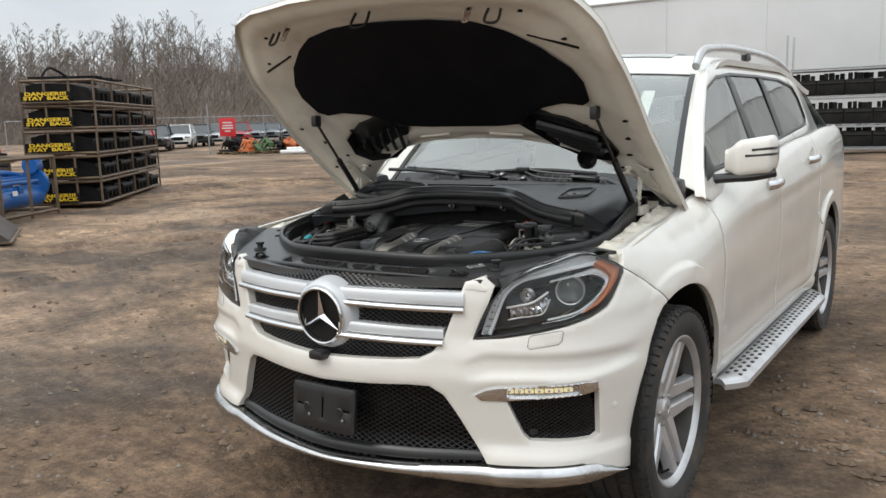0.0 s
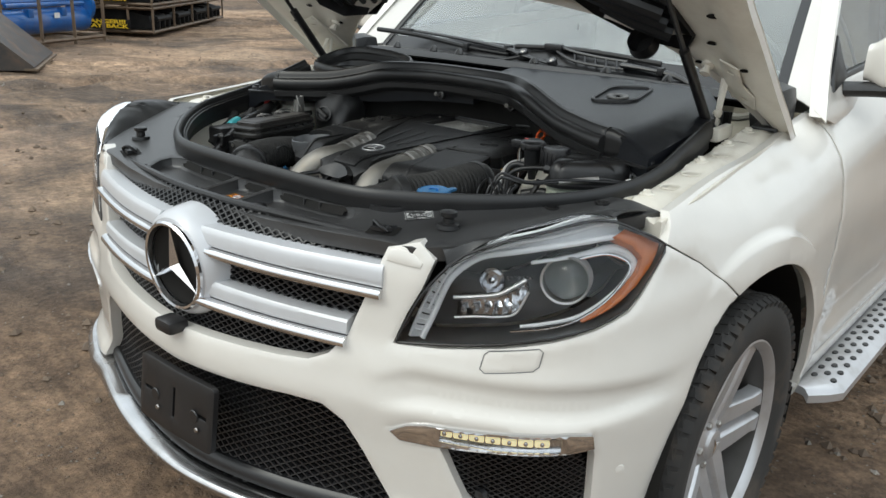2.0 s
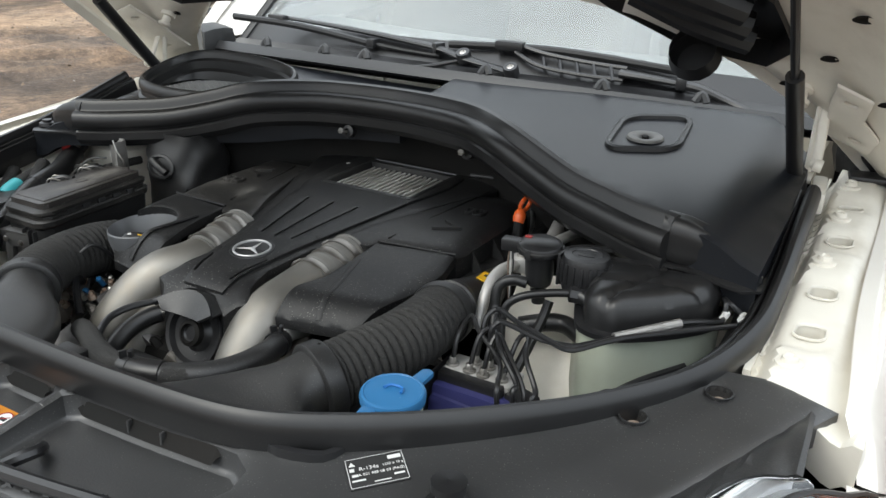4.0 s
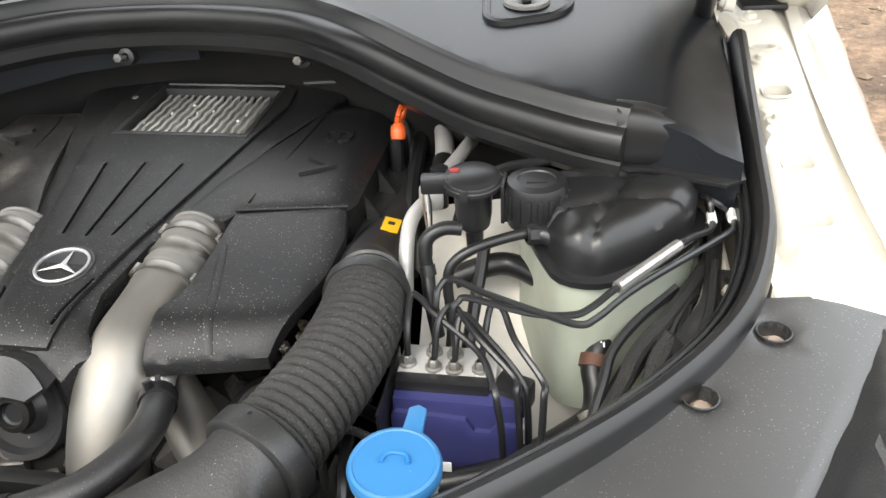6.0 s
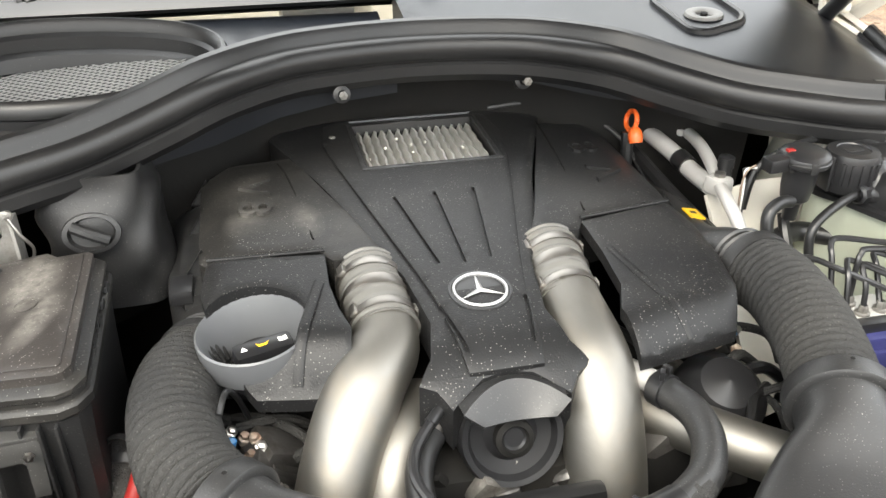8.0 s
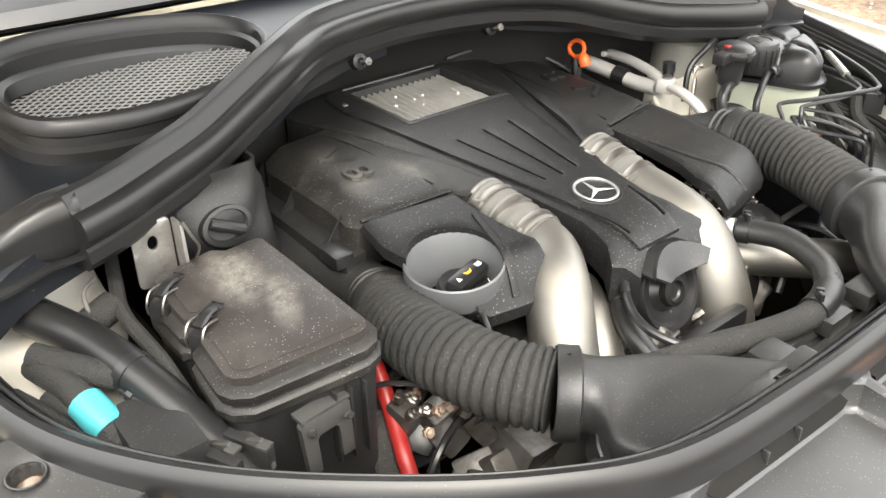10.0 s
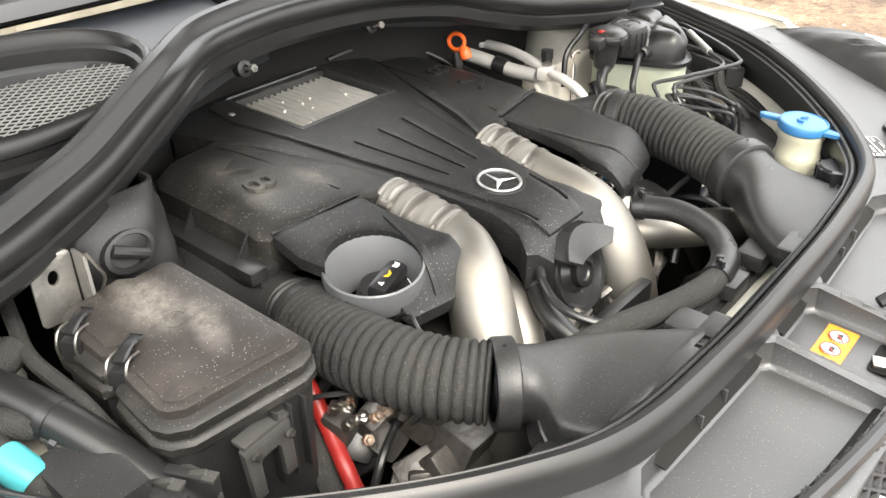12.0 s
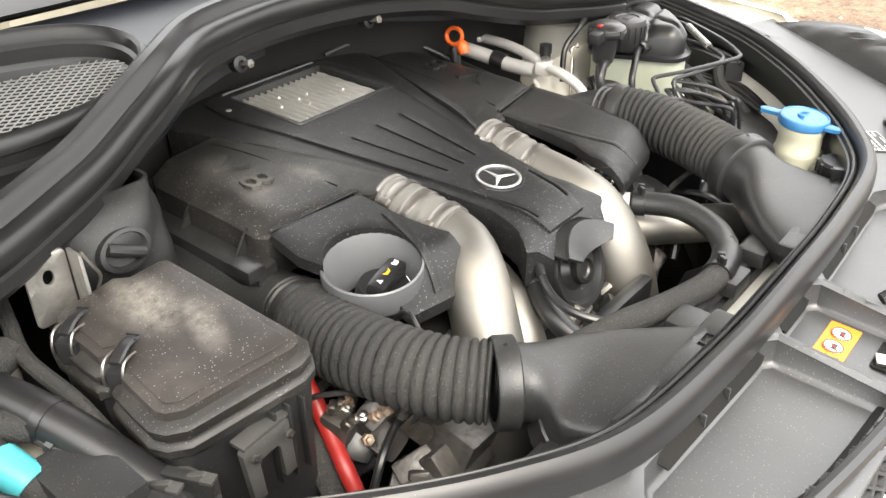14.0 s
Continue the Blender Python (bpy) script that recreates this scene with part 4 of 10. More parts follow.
def board_at(y, v):
    """The step board: v from its root (0) to its outer edge (1)."""
    end = min(smooth01((y - 1.42) / .10), smooth01((3.52 - y) / .12))
    x = .905 + v * (.135 * (.45 + .55 * end))
    return Vector((x, y, .348 + .010 * math.sin(math.pi * v) - .012 * max(0, v - .8) / .2))


def board_bm():
    bm = bmesh.new()
    rings = []
    for y in steps(1.43, 3.51, 44):
        top = [board_at(y, v) for v in steps(0, 1, 10)]
        rings.append([bm.verts.new(p) for p in top] + [bm.verts.new(p - Vector((0, 0, .024))) for p in reversed(top)])
    k = len(rings[0])
    for a, b in zip(rings, rings[1:]):
        for j in range(k):
            bm.faces.new((a[j], a[(j + 1) % k], b[(j + 1) % k], b[j]))
    bm.faces.new(rings[0])
    bm.faces.new(rings[-1])
    bmesh.ops.recalc_face_normals(bm, faces=bm.faces)
    return bm


for sd, brd in zip((1, -1), pair("step_board", board_bm, ALLOY, car, "silver step board with black studs")):
    for row in range(3):
        for k in range(27):
            y = 1.54 + .07 * k + (.035 if row % 2 else 0)
            p = board_at(y, .32 + .2 * row)
            stud = lathe([(0, .004), (.010, .0035), (.0125, 0), (.0125, -.004)], Matrix.Translation((sd * p.x, y, p.z)) @ Matrix.Diagonal((.8, 1.25, 1, 1)), 8)
            part("stud", stud, RUBBER, brd)
# door handles
for sd in (1, -1):
    for y in (2.27, 3.28):
        zc = lerp_table(BELT, y) - .12
        p = shell(s_at(y), zc)
        h = part("door_handle", tube([(sd * (p.x + .002), y - .11, zc - .004), (sd * (p.x + .028), y - .07, zc), (sd * (p.x + .036), y, zc + .003), (sd * (p.x + .028), y + .07, zc + .004), (sd * (p.x + .002), y + .11, zc + .004)],
                 .016, 10, 6, True, 1.4), CHROME, doors[0 if sd > 0 else 1] if y < 3 else rears[0 if sd > 0 else 1], "chrome handle")
        q = shell(s_at(y), zc - .005)
        part("handle_cup", lathe([(.070, .002), (.058, -.003), (.0, -.014)], Matrix.Translation((sd * (q.x + .002), y - .01, zc)) @ Matrix.Rotation(radians(90 * sd), 4, "Y"), 24), WHITE, h)


# cabin: pillars, roof, glass
def cab(y, z, lift=0.0):
    """The cabin's flank."""
    x = .90 - .33 * (z - 1.10) - .10 * max(0, (z - 1.62) / .12) ** 2 * .5
    x -= .10 * smooth01((y - 3.7) / 1.2)
    return Vector((x + lift, y, z))


cab_outline = [(1.36, 1.135), (1.44, 1.235), (1.62, 1.42), (1.80, 1.565), (1.98, 1.665), (2.2, 1.715), (2.6, 1.74), (3.0, 1.745), (3.4, 1.735), (3.8, 1.70), (4.2, 1.64), (4.5, 1.57),
               (4.66, 1.45), (4.78, 1.32), (4.2, 1.31), (3.2, 1.265), (2.3, 1.20), (1.45, 1.11)]
DLO = [(1.455, 1.205), (1.54, 1.33), (1.70, 1.48), (1.87, 1.585), (2.1, 1.645), (2.4, 1.668), (2.94, 1.672), (3.5, 1.665), (3.85, 1.625), (4.0, 1.55), (4.08, 1.42), (4.0, 1.375), (3.3, 1.325), (2.4, 1.265)]
cabin = part("cabin_frame", mirror_bm(panel(cab_outline, cab, .05, .04, [DLO], .008, .005)), WHITE, car)
pair("window_trim", lambda: panel(DLO, lambda y, z, l: cab(y, z, l - .004), .05, .02, [inset_loop(DLO, .014)], .002), BLACK_CLEAN, cabin)
PANES = ([(1.50, 1.225), (1.57, 1.335), (1.72, 1.47), (1.885, 1.57), (2.1, 1.63), (2.31, 1.648), (2.40, 1.28)],
         [(2.40, 1.652), (2.94, 1.658), (3.06, 1.32), (2.48, 1.285)], [(3.07, 1.657), (3.5, 1.65), (3.83, 1.61), (3.98, 1.54), (4.055, 1.42), (3.99, 1.388), (3.19, 1.332)])
for k, pane in enumerate(PANES):
    for w in pair("side_window", lambda: panel(pane, lambda y, z, l: cab(y, z, l - .014), .06, .004, (), 0), WS_GLASS if k == 0 else TINT_GLASS, cabin, "" if k == 0 else "dark tinted glass"):
        w.visible_shadow = k > 0
for y0, y1 in ((2.31, 2.40), (3.0, 3.09)):
    pair("door_pillar", lambda: panel([(y0, 1.66), (y1, 1.665), (y1 + .11, 1.315), (y0 + .08, 1.27)], lambda y, z, l: cab(y, z, l - .010), .05, .03, (), .002), BLACK_CLEAN, cabin)


def screen_at(u, v, lift=0.0):
    """Windscreen: u across (-1 to 1), v from the base (0) to the roof (1)."""
    x = u * (.765 - .135 * v)
    y = 1.30 + .70 * v + .13 * u * u * (1 - .35 * v) - lift * .58
    z = 1.185 + .545 * v - .05 * v * v + .035 * math.sin(math.pi * v) - .03 * u * u + lift * .8
    return Vector((x, y, z))


def roof_at(x, y):
    u = abs(x) / .70
    edge = 1.735 - .035 * smooth01((2.35 - y) / .5) - .14 * smooth01((y - 3.5) / 1.2)
    p = Vector((x, y + .10 * (1 - u * u) * -smooth01((2.6 - y) / .6), edge + .055 * (1 - u ** 2.4)))
    q = screen_at(x / .63, 1.0, .004)
    f = 1 - smooth01((y - 1.97) / .42)
    return Vector((x, p.y * (1 - f) + (q.y + .4 * (y - 1.97)) * f, p.z * (1 - f) + (q.z + .10 * (y - 1.97)) * f))


part("roof", sheet(roof_at, steps(-.70, .70, 28), steps(1.97, 4.55, 30), .03), WHITE, cabin)
part("sunroof", sheet(lambda x, y: roof_at(x, y) + Vector((0, 0, .004)), steps(-.46, .46, 10), steps(2.25, 3.3, 10), .004), TINT_GLASS, cabin, "dark glass sunroof")
pair("roof_rail", lambda: tube([(.665, 1.95, 1.685), (.66, 2.02, 1.735), (.655, 2.16, 1.775), (.648, 2.6, 1.800), (.642, 3.2, 1.802), (.635, 3.7, 1.785), (.62, 4.15, 1.735), (.61, 4.3, 1.69)], .019, 10, 6, True, 1.2), ALLOY, cabin, "silver roof rail")
pair("rail_foot", lambda: box((.645, 2.95, 1.775), (.035, .10, .05), .012), BLACK_CLEAN, cabin)


part("windscreen", sheet(lambda u, v: screen_at(u, v), steps(-.97, .97, 28), steps(-.03, 1.0, 14), .005), WS_GLASS, car, "clear windscreen reflecting the sky").visible_shadow = False
part("screen_border", sheet(lambda u, v: screen_at(u, v, .004), steps(-.99, .99, 28), steps(-.05, .07, 3), .003), BLACK_CLEAN, car)
pair("screen_pillar", lambda: sheet(lambda u, v: screen_at(u, v, .008), steps(.955, .995, 2), steps(-.04, 1.0, 14), .02), BLACK_CLEAN, car)


def pillar_at(w, v):
    """The white pillar between the windscreen's edge and the side window."""
    a = screen_at(.992, v, .010)
    y = lerp_table([(0, 1.345), (.2, 1.45), (.5, 1.63), (.8, 1.81), (1, 1.99)], v)
    z = lerp_table([(0, 1.118), (.2, 1.25), (.5, 1.43), (.8, 1.575), (1, 1.672)], v)
    return a.lerp(cab(y, z, .004), w) + Vector((.012, -.012, .006)) * math.sin(math.pi * w)


pair("windscreen_pillar", lambda: sheet(pillar_at, steps(0, 1.0, 6), steps(.02, 1.0, 22), .012), WHITE, cabin)
part("screen_header", sheet(lambda u, v: screen_at(u, v, .004), steps(-1, 1, 20), steps(.985, 1.0, 2), .004), BLACK_CLEAN, car)
rear_glass = sheet(lambda u, v: Vector((u * (.78 - .12 * v), 4.98 - .42 * v - .12 * u * u, 1.33 + .29 * v)), steps(-1, 1, 12), steps(0, 1, 6), .008)
part("rear_window", rear_glass, TINT_GLASS, car, "dark tinted glass")
# what shows of the cabin's inside
part("dashboard", sheet(lambda u, v: Vector((u * .72, 1.42 + .13 * u * u + .48 * v, 1.175 + .05 * math.sin(math.pi * v) - .10 * v * v)), steps(-1, 1, 16), steps(0, 1, 8), .03), DASH, car)
part("headlining", sheet(lambda x, y: roof_at(x, y) - Vector((0, 0, .05)), steps(-.66, .66, 8), steps(2.1, 4.4, 8), .01), BEIGE, car)
part("cabin_floor", box((0, 3.0, .45), (1.6, 3.1, .06), .02), SEAT, car)
for sx in (-.38, .38):
    st = part("front_seat", box((sx, 2.55, .75), (.52, .55, .28), .08), BEIGE, car)
    part("seat_back", box((sx, 2.84, 1.12), (.50, .16, .62), .07, Matrix.Rotation(radians(-14), 3, "X")), BEIGE, st)
    part("head_rest", box((sx, 2.93, 1.47), (.26, .10, .17), .045), BEIGE, st)
part("rear_bench", box((0, 3.75, 1.02), (1.35, .18, .75), .07, Matrix.Rotation(radians(-14), 3, "X")), BEIGE, car)
part("steering_wheel", lathe([(.185 + .014 * math.cos(a), .014 * math.sin(a)) for a in (2 * math.pi * k / 8 for k in range(9))], Matrix.Translation((.38, 1.98, 1.16)) @ Matrix.Rotation(radians(-65), 4, "X"), 28), SEAT, car)
part("rear_view_mirror", box((.0, 1.82, 1.575), (.24, .04, .07), .02), SEAT, car)
part("screen_sticker", sheet(lambda u, v: screen_at(u, v, -.01), steps(.66, .74, 2), steps(.45, .78, 2)), PRINT, car, "pale window sticker")


# door mirrors
def mirror_shell(sign):
    bm = bmesh.new()
    n, m = 24, 24
    rings = []
    for i in range(n + 1):
        u = i / n
        x = .905 + .195 * u
        w = .62 + .38 * smooth01(u * 3)
        k = w * (1 - max(0, (u - .86) / .14) ** 2.6 * .55)
        ring = []
        for j in range(m):
            a = 2 * math.pi * j / m
            ca, sa = math.cos(a), math.sin(a)
            py = math.copysign(abs(ca) ** .45, ca) * .078 * k
            pz = math.copysign(abs(sa) ** .45, sa) * .080 * k
            if ca > 0:
                py *= .55
            ring.append(bm.verts.new((sign * x, 1.63 + .05 * u + py, 1.265 + .03 * u + pz)))
        rings.append(ring)
    for a, b in zip(rings, rings[1:]):
        for j in range(m):
            bm.faces.new((a[j], a[(j + 1) % m], b[(j + 1) % m], b[j]))
    bm.faces.new(rings[0])
    bm.faces.new(rings[-1])
    bmesh.ops.recalc_face_normals(bm, faces=bm.faces)
    return bm


for sd in (1, -1):
    mr = part("door_mirror", mirror_shell(sd), WHITE, doors[0 if sd > 0 else 1], "white door mirror")
    part("mirror_foot", tube([(sd * .86, 1.57, 1.19), (sd * .93, 1.60, 1.195), (sd * 1.01, 1.625, 1.200), (sd * 1.092, 1.66, 1.216)], .034, 12, 5, True, .62), BLACK, mr)
    part("corner_cover", panel([(1.46, 1.19), (1.47, 1.215), (1.57, 1.33), (1.60, 1.22)], lambda y, z, l: Vector((sd * (cab(y, z).x + l + .004), y, z)), .04, .02, (), .003), BLACK_CLEAN, mr)
    for z, x0 in ((1.312, 1.015), (1.288, .99)):
        part("repeater", tube([(sd * x0, 1.63 + .05 * (x0 - .905) / .195 - .077, z), (sd * 1.04, 1.590, z + .002), (sd * 1.074, 1.598, z + .005), (sd * 1.094, 1.618, z + .006), (sd * 1.100, 1.655, z + .007)], .0055, 8, 5), BLACK_CLEAN, mr)


# wheels
def make_wheel(name, yc, side):
    m = Matrix.Translation((side * .815, yc, .385)) @ Matrix.Rotation(radians(90 * side), 4, "Y")
    R = .387
    prof = [(.265, -.115), (.30, -.138), (.345, -.143), (.372, -.132)]
    for a, b in ((-.125, -.088), (-.078, -.032), (-.022, .022), (.032, .078), (.088, .125)):
        prof += [(R - .009, a - .002), (R, a + .002), (R, b - .002), (R - .009, b + .002)]
    prof += [(.372, .132), (.345, .143), (.30, .138), (.265, .115)]
    bm = bmesh.new()
    add_lathe(bm, prof, m, 90)
    wheel = part("wheel", bm, TYRE, car, "alloy wheel with a worn road tyre", 30)
    bm = bmesh.new()
    for k in range(72):
        a = 2 * math.pi * k / 72
        for off in (-.107, .107, -.055, .055):
            t = m @ Matrix.Rotation(a + off * 2, 4, "Z") @ Matrix.Translation((R + .0005, 0, off))
            add_box(bm, t.translation, (.005, .022, .030), 0, (t.to_3x3() @ Matrix.Rotation(.35 * (1 if off > 0 else -1), 3, "X")))
    for k in range(66):
        t = m @ Matrix.Rotation(2 * math.pi * (k + .5) / 66, 4, "Z") @ Matrix.Translation((.3775, 0, .1235))
        add_box(bm, t.translation, (.016, .026, .030), 0, t.to_3x3() @ Matrix.Rotation(-.42, 3, "Y") @ Matrix.Rotation(.10, 3, "X"))
    tagged(part("tread", bm, TYRE, wheel), kind="stuff")
    part("rim", lathe([(.272, -.10), (.268, .06), (.276, .112), (.284, .118), (.284, .124), (.276, .127), (.262, .118), (.256, .106)], m, 64), ALLOY, wheel, "silver rim")
    # barrel and disc coloured dark so the spoke gaps look shaded
    part("rim_barrel", lathe([(.2565, .106), (.247, .03), (.242, -.09)], m, 48), BARREL, wheel)
    part("brake_disc", lathe([(.07, -.04), (.175, -.04), (.175, -.015), (.07, -.015)], m, 40), BARREL, wheel)
    # near-black disc closes the wheel and paints depth behind the spokes
    part("rim_well", lathe([(.24, -.06), (.06, -.06)], m, 32), VOID, wheel)
    for k in range(5):
        for off in (-1, 1):
            a = radians(72 * k + 90)
            bm = bmesh.new()
            g = []
            for i in range(9):
                u = i / 8
                r = .045 + u * .218
                spread = off * (.043 - .010 * u + .006 * max(0, u - .8) * 5)
                w = .029 - .009 * u + .010 * max(0, u - .85) * 6
                h = .066 + .040 * u ** .8
                t = m @ Matrix.Rotation(a, 4, "Z")
                g.append([bm.verts.new(t @ Vector((r, spread + dx, h + dz))) for dx, dz in ((-w - .006, -.036), (-w, -.005), (-w + .005, 0), (w - .005, 0), (w, -.005), (w + .006, -.036))])
            for p, q in zip(g, g[1:]):
                for j in range(6):
                    bm.faces.new((p[j], q[j], q[(j + 1) % 6], p[(j + 1) % 6]))
            bm.faces.new(g[0])
            bm.faces.new(g[-1])
            bmesh.ops.recalc_face_normals(bm, faces=bm.faces)
            part("spoke", bm, ALLOY, wheel)
        t = m @ Matrix.Rotation(radians(72 * k + 54), 4, "Z") @ Matrix.Translation((.056, 0, .070))
        part("lug_bolt", lathe([(.010, -.02), (.010, .006), (.006, .009), (0, .009)], t, 6), ZINC, wheel)
    hub = part("hub", lathe([(.085, .03), (.080, .062), (.05, .070), (.040, .076), (.037, .084), (.030, .087), (0, .088)], m, 36), ALLOY, wheel)
    part("hub_cap", star_bm(m @ Matrix.Translation((0, 0, .088)), .028, .006, .004), CHROME, wheel, sharp=5)
    t = m @ Matrix.Rotation(radians(-20), 4, "Z")
    part("valve", tube([t @ Vector((.235, 0, .09)), t @ Vector((.215, 0, .118))], .005, 8, 1), RUBBER, wheel)
    return wheel


for yc in WHEELS:
    for sd in (1, -1):
        make_wheel("wheel", yc, sd)
        bm = bmesh.new()
        add_sheet(bm, lambda a, x: Vector((sd * x, yc + .437 * math.cos(a), .385 + .485 * math.sin(a))), [radians(d) for d in range(-12, 193, 8)], steps(.50, .945, 4), .004)
        add_sheet(bm, lambda a, r: Vector((sd * .5, yc + .437 * r * math.cos(a), .385 + .485 * r * math.sin(a))), [radians(d) for d in range(-12, 193, 8)], [.02, 1.0])
        part("arch_liner", bm, VOID, car)
part("floor_pan", box((0, 2.45, .33), (1.4, 4.5, .08), .02), VOID, car)
part("axle_beam", tube([(-.7, .898, .36), (.7, .898, .36)], .045, 10, 1), VOID, car)
part("axle_beam", tube([(-.7, 3.974, .36), (.7, 3.974, .36)], .05, 10, 1), VOID, car)


def circle(cx, cy, rx, ry=None, n=20, turn=0.0):
    ry = ry or rx
    c, s = math.cos(radians(turn)), math.sin(radians(turn))
    return [(cx + rx * math.cos(a) * c - ry * math.sin(a) * s, cy + rx * math.cos(a) * s + ry * math.sin(a) * c) for a in (2 * math.pi * k / n for k in range(n))]


# ---- the raised hood ----
HOOD_TILT = radians(33)
HOOD_O, HOOD_V, HOOD_N = Vector((.02, 1.2, 1.27)), Vector((0, -math.cos(HOOD_TILT), math.sin(HOOD_TILT))), Vector((0, math.sin(HOOD_TILT), math.cos(HOOD_TILT)))


def hood_at(x, v, lift=0.0):
    """The hood's inner face: x across, v from the hinges to the front edge; lift towards its outer face."""
    droop = lerp_table([(-.2, -.14), (0, -.13), (.37, -.105), (.74, -.045), (1.0, .05), (1.2, .08)], v) * abs(x / .84) ** 3.0 - .03 * max(0, (v - .85) / .35) ** 2
    return HOOD_O + Vector((x, 0, 0)) + HOOD_V * v + HOOD_N * (droop + lift)


HOOD_HALF = [(0, .235), (.2, .225), (.4, .18), (.55, .095), (.66, .0), (.74, -.12), (.80, -.185), (.835, -.17), (.84, .0), (.84, .3), (.838, .55), (.828, .74), (.80, .87), (.74, .985), (.655, 1.065), (.50, 1.135), (.26, 1.185), (0, 1.20)]
hood_full = both(HOOD_HALF)
hood = part("hood", panel(hood_full, lambda x, v, l: hood_at(x, v, .017 + .04 * smooth01(edge_distance((x, v), hood_full) / .11) + l), .04, .0, (), .006, .004), WHITE, car, "raised white hood with a dusty inner frame")
PAD = [(0, .325), (.16, .325), (.27, .34), (.34, .40), (.42, .455), (.52, .49), (.60, .49), (.635, .52), (.65, .62), (.63, .70), (.56, .80), (.46, .89), (.36, .955), (.22, .995), (.1, 1.008), (0, 1.01)]
pad_full = both(PAD)
RECESS = [(.27, .345), (.37, .43), (.50, .40), (.62, .31), (.645, .20), (.60, .125), (.47, .115), (.36, .20)]


def inner_at(x, v, l):
    """The pressed inner frame, with a raised rib round the rim and shallow hollows."""
    d = edge_distance((x, v), hood_full)
    rib = .012 * math.exp(-((d - .07) / .03) ** 2) - .018 * smooth01((.03 - d) / .03)
    p = edge_distance((x, v), pad_full)
    step = -.014 * smooth01((.05 - p) / .03) if not inside((x, v), pad_full) else -.014
    return hood_at(x, v, -rib - step * .6 - l)


bm = bmesh.new()
add_panel(bm, hood_full, inner_at, .022, .0, [RECESS, [(-a, b) for a, b in RECESS]], .004, .002)
bmesh.ops.recalc_face_normals(bm, faces=bm.faces)
inner = part("inner_frame", bm, CREAM, hood, "white pressed inner frame, dusty")
bm = bmesh.new()
lp = refine(hood_full, .03)
rows = [[bm.verts.new(hood_at(x, v, l)) for x, v in lp] for l in (-.006, .0, .010, .0155)]
for p, q in zip(rows, rows[1:]):
    for k in range(len(lp)):
        bm.faces.new((p[k], p[(k + 1) % len(lp)], q[(k + 1) % len(lp)], q[k]))
bmesh.ops.recalc_face_normals(bm, faces=bm.faces)
part("hood_edge", bm, WHITE, hood)
part("insulation_pad", panel(pad_full, lambda x, v, l: hood_at(x, v, -.008 - l + .010 * math.sin(9 * x) * math.sin(11 * v) * .4), .045, .012, (), .012, .010), FELT, hood, "black felt insulation pad")
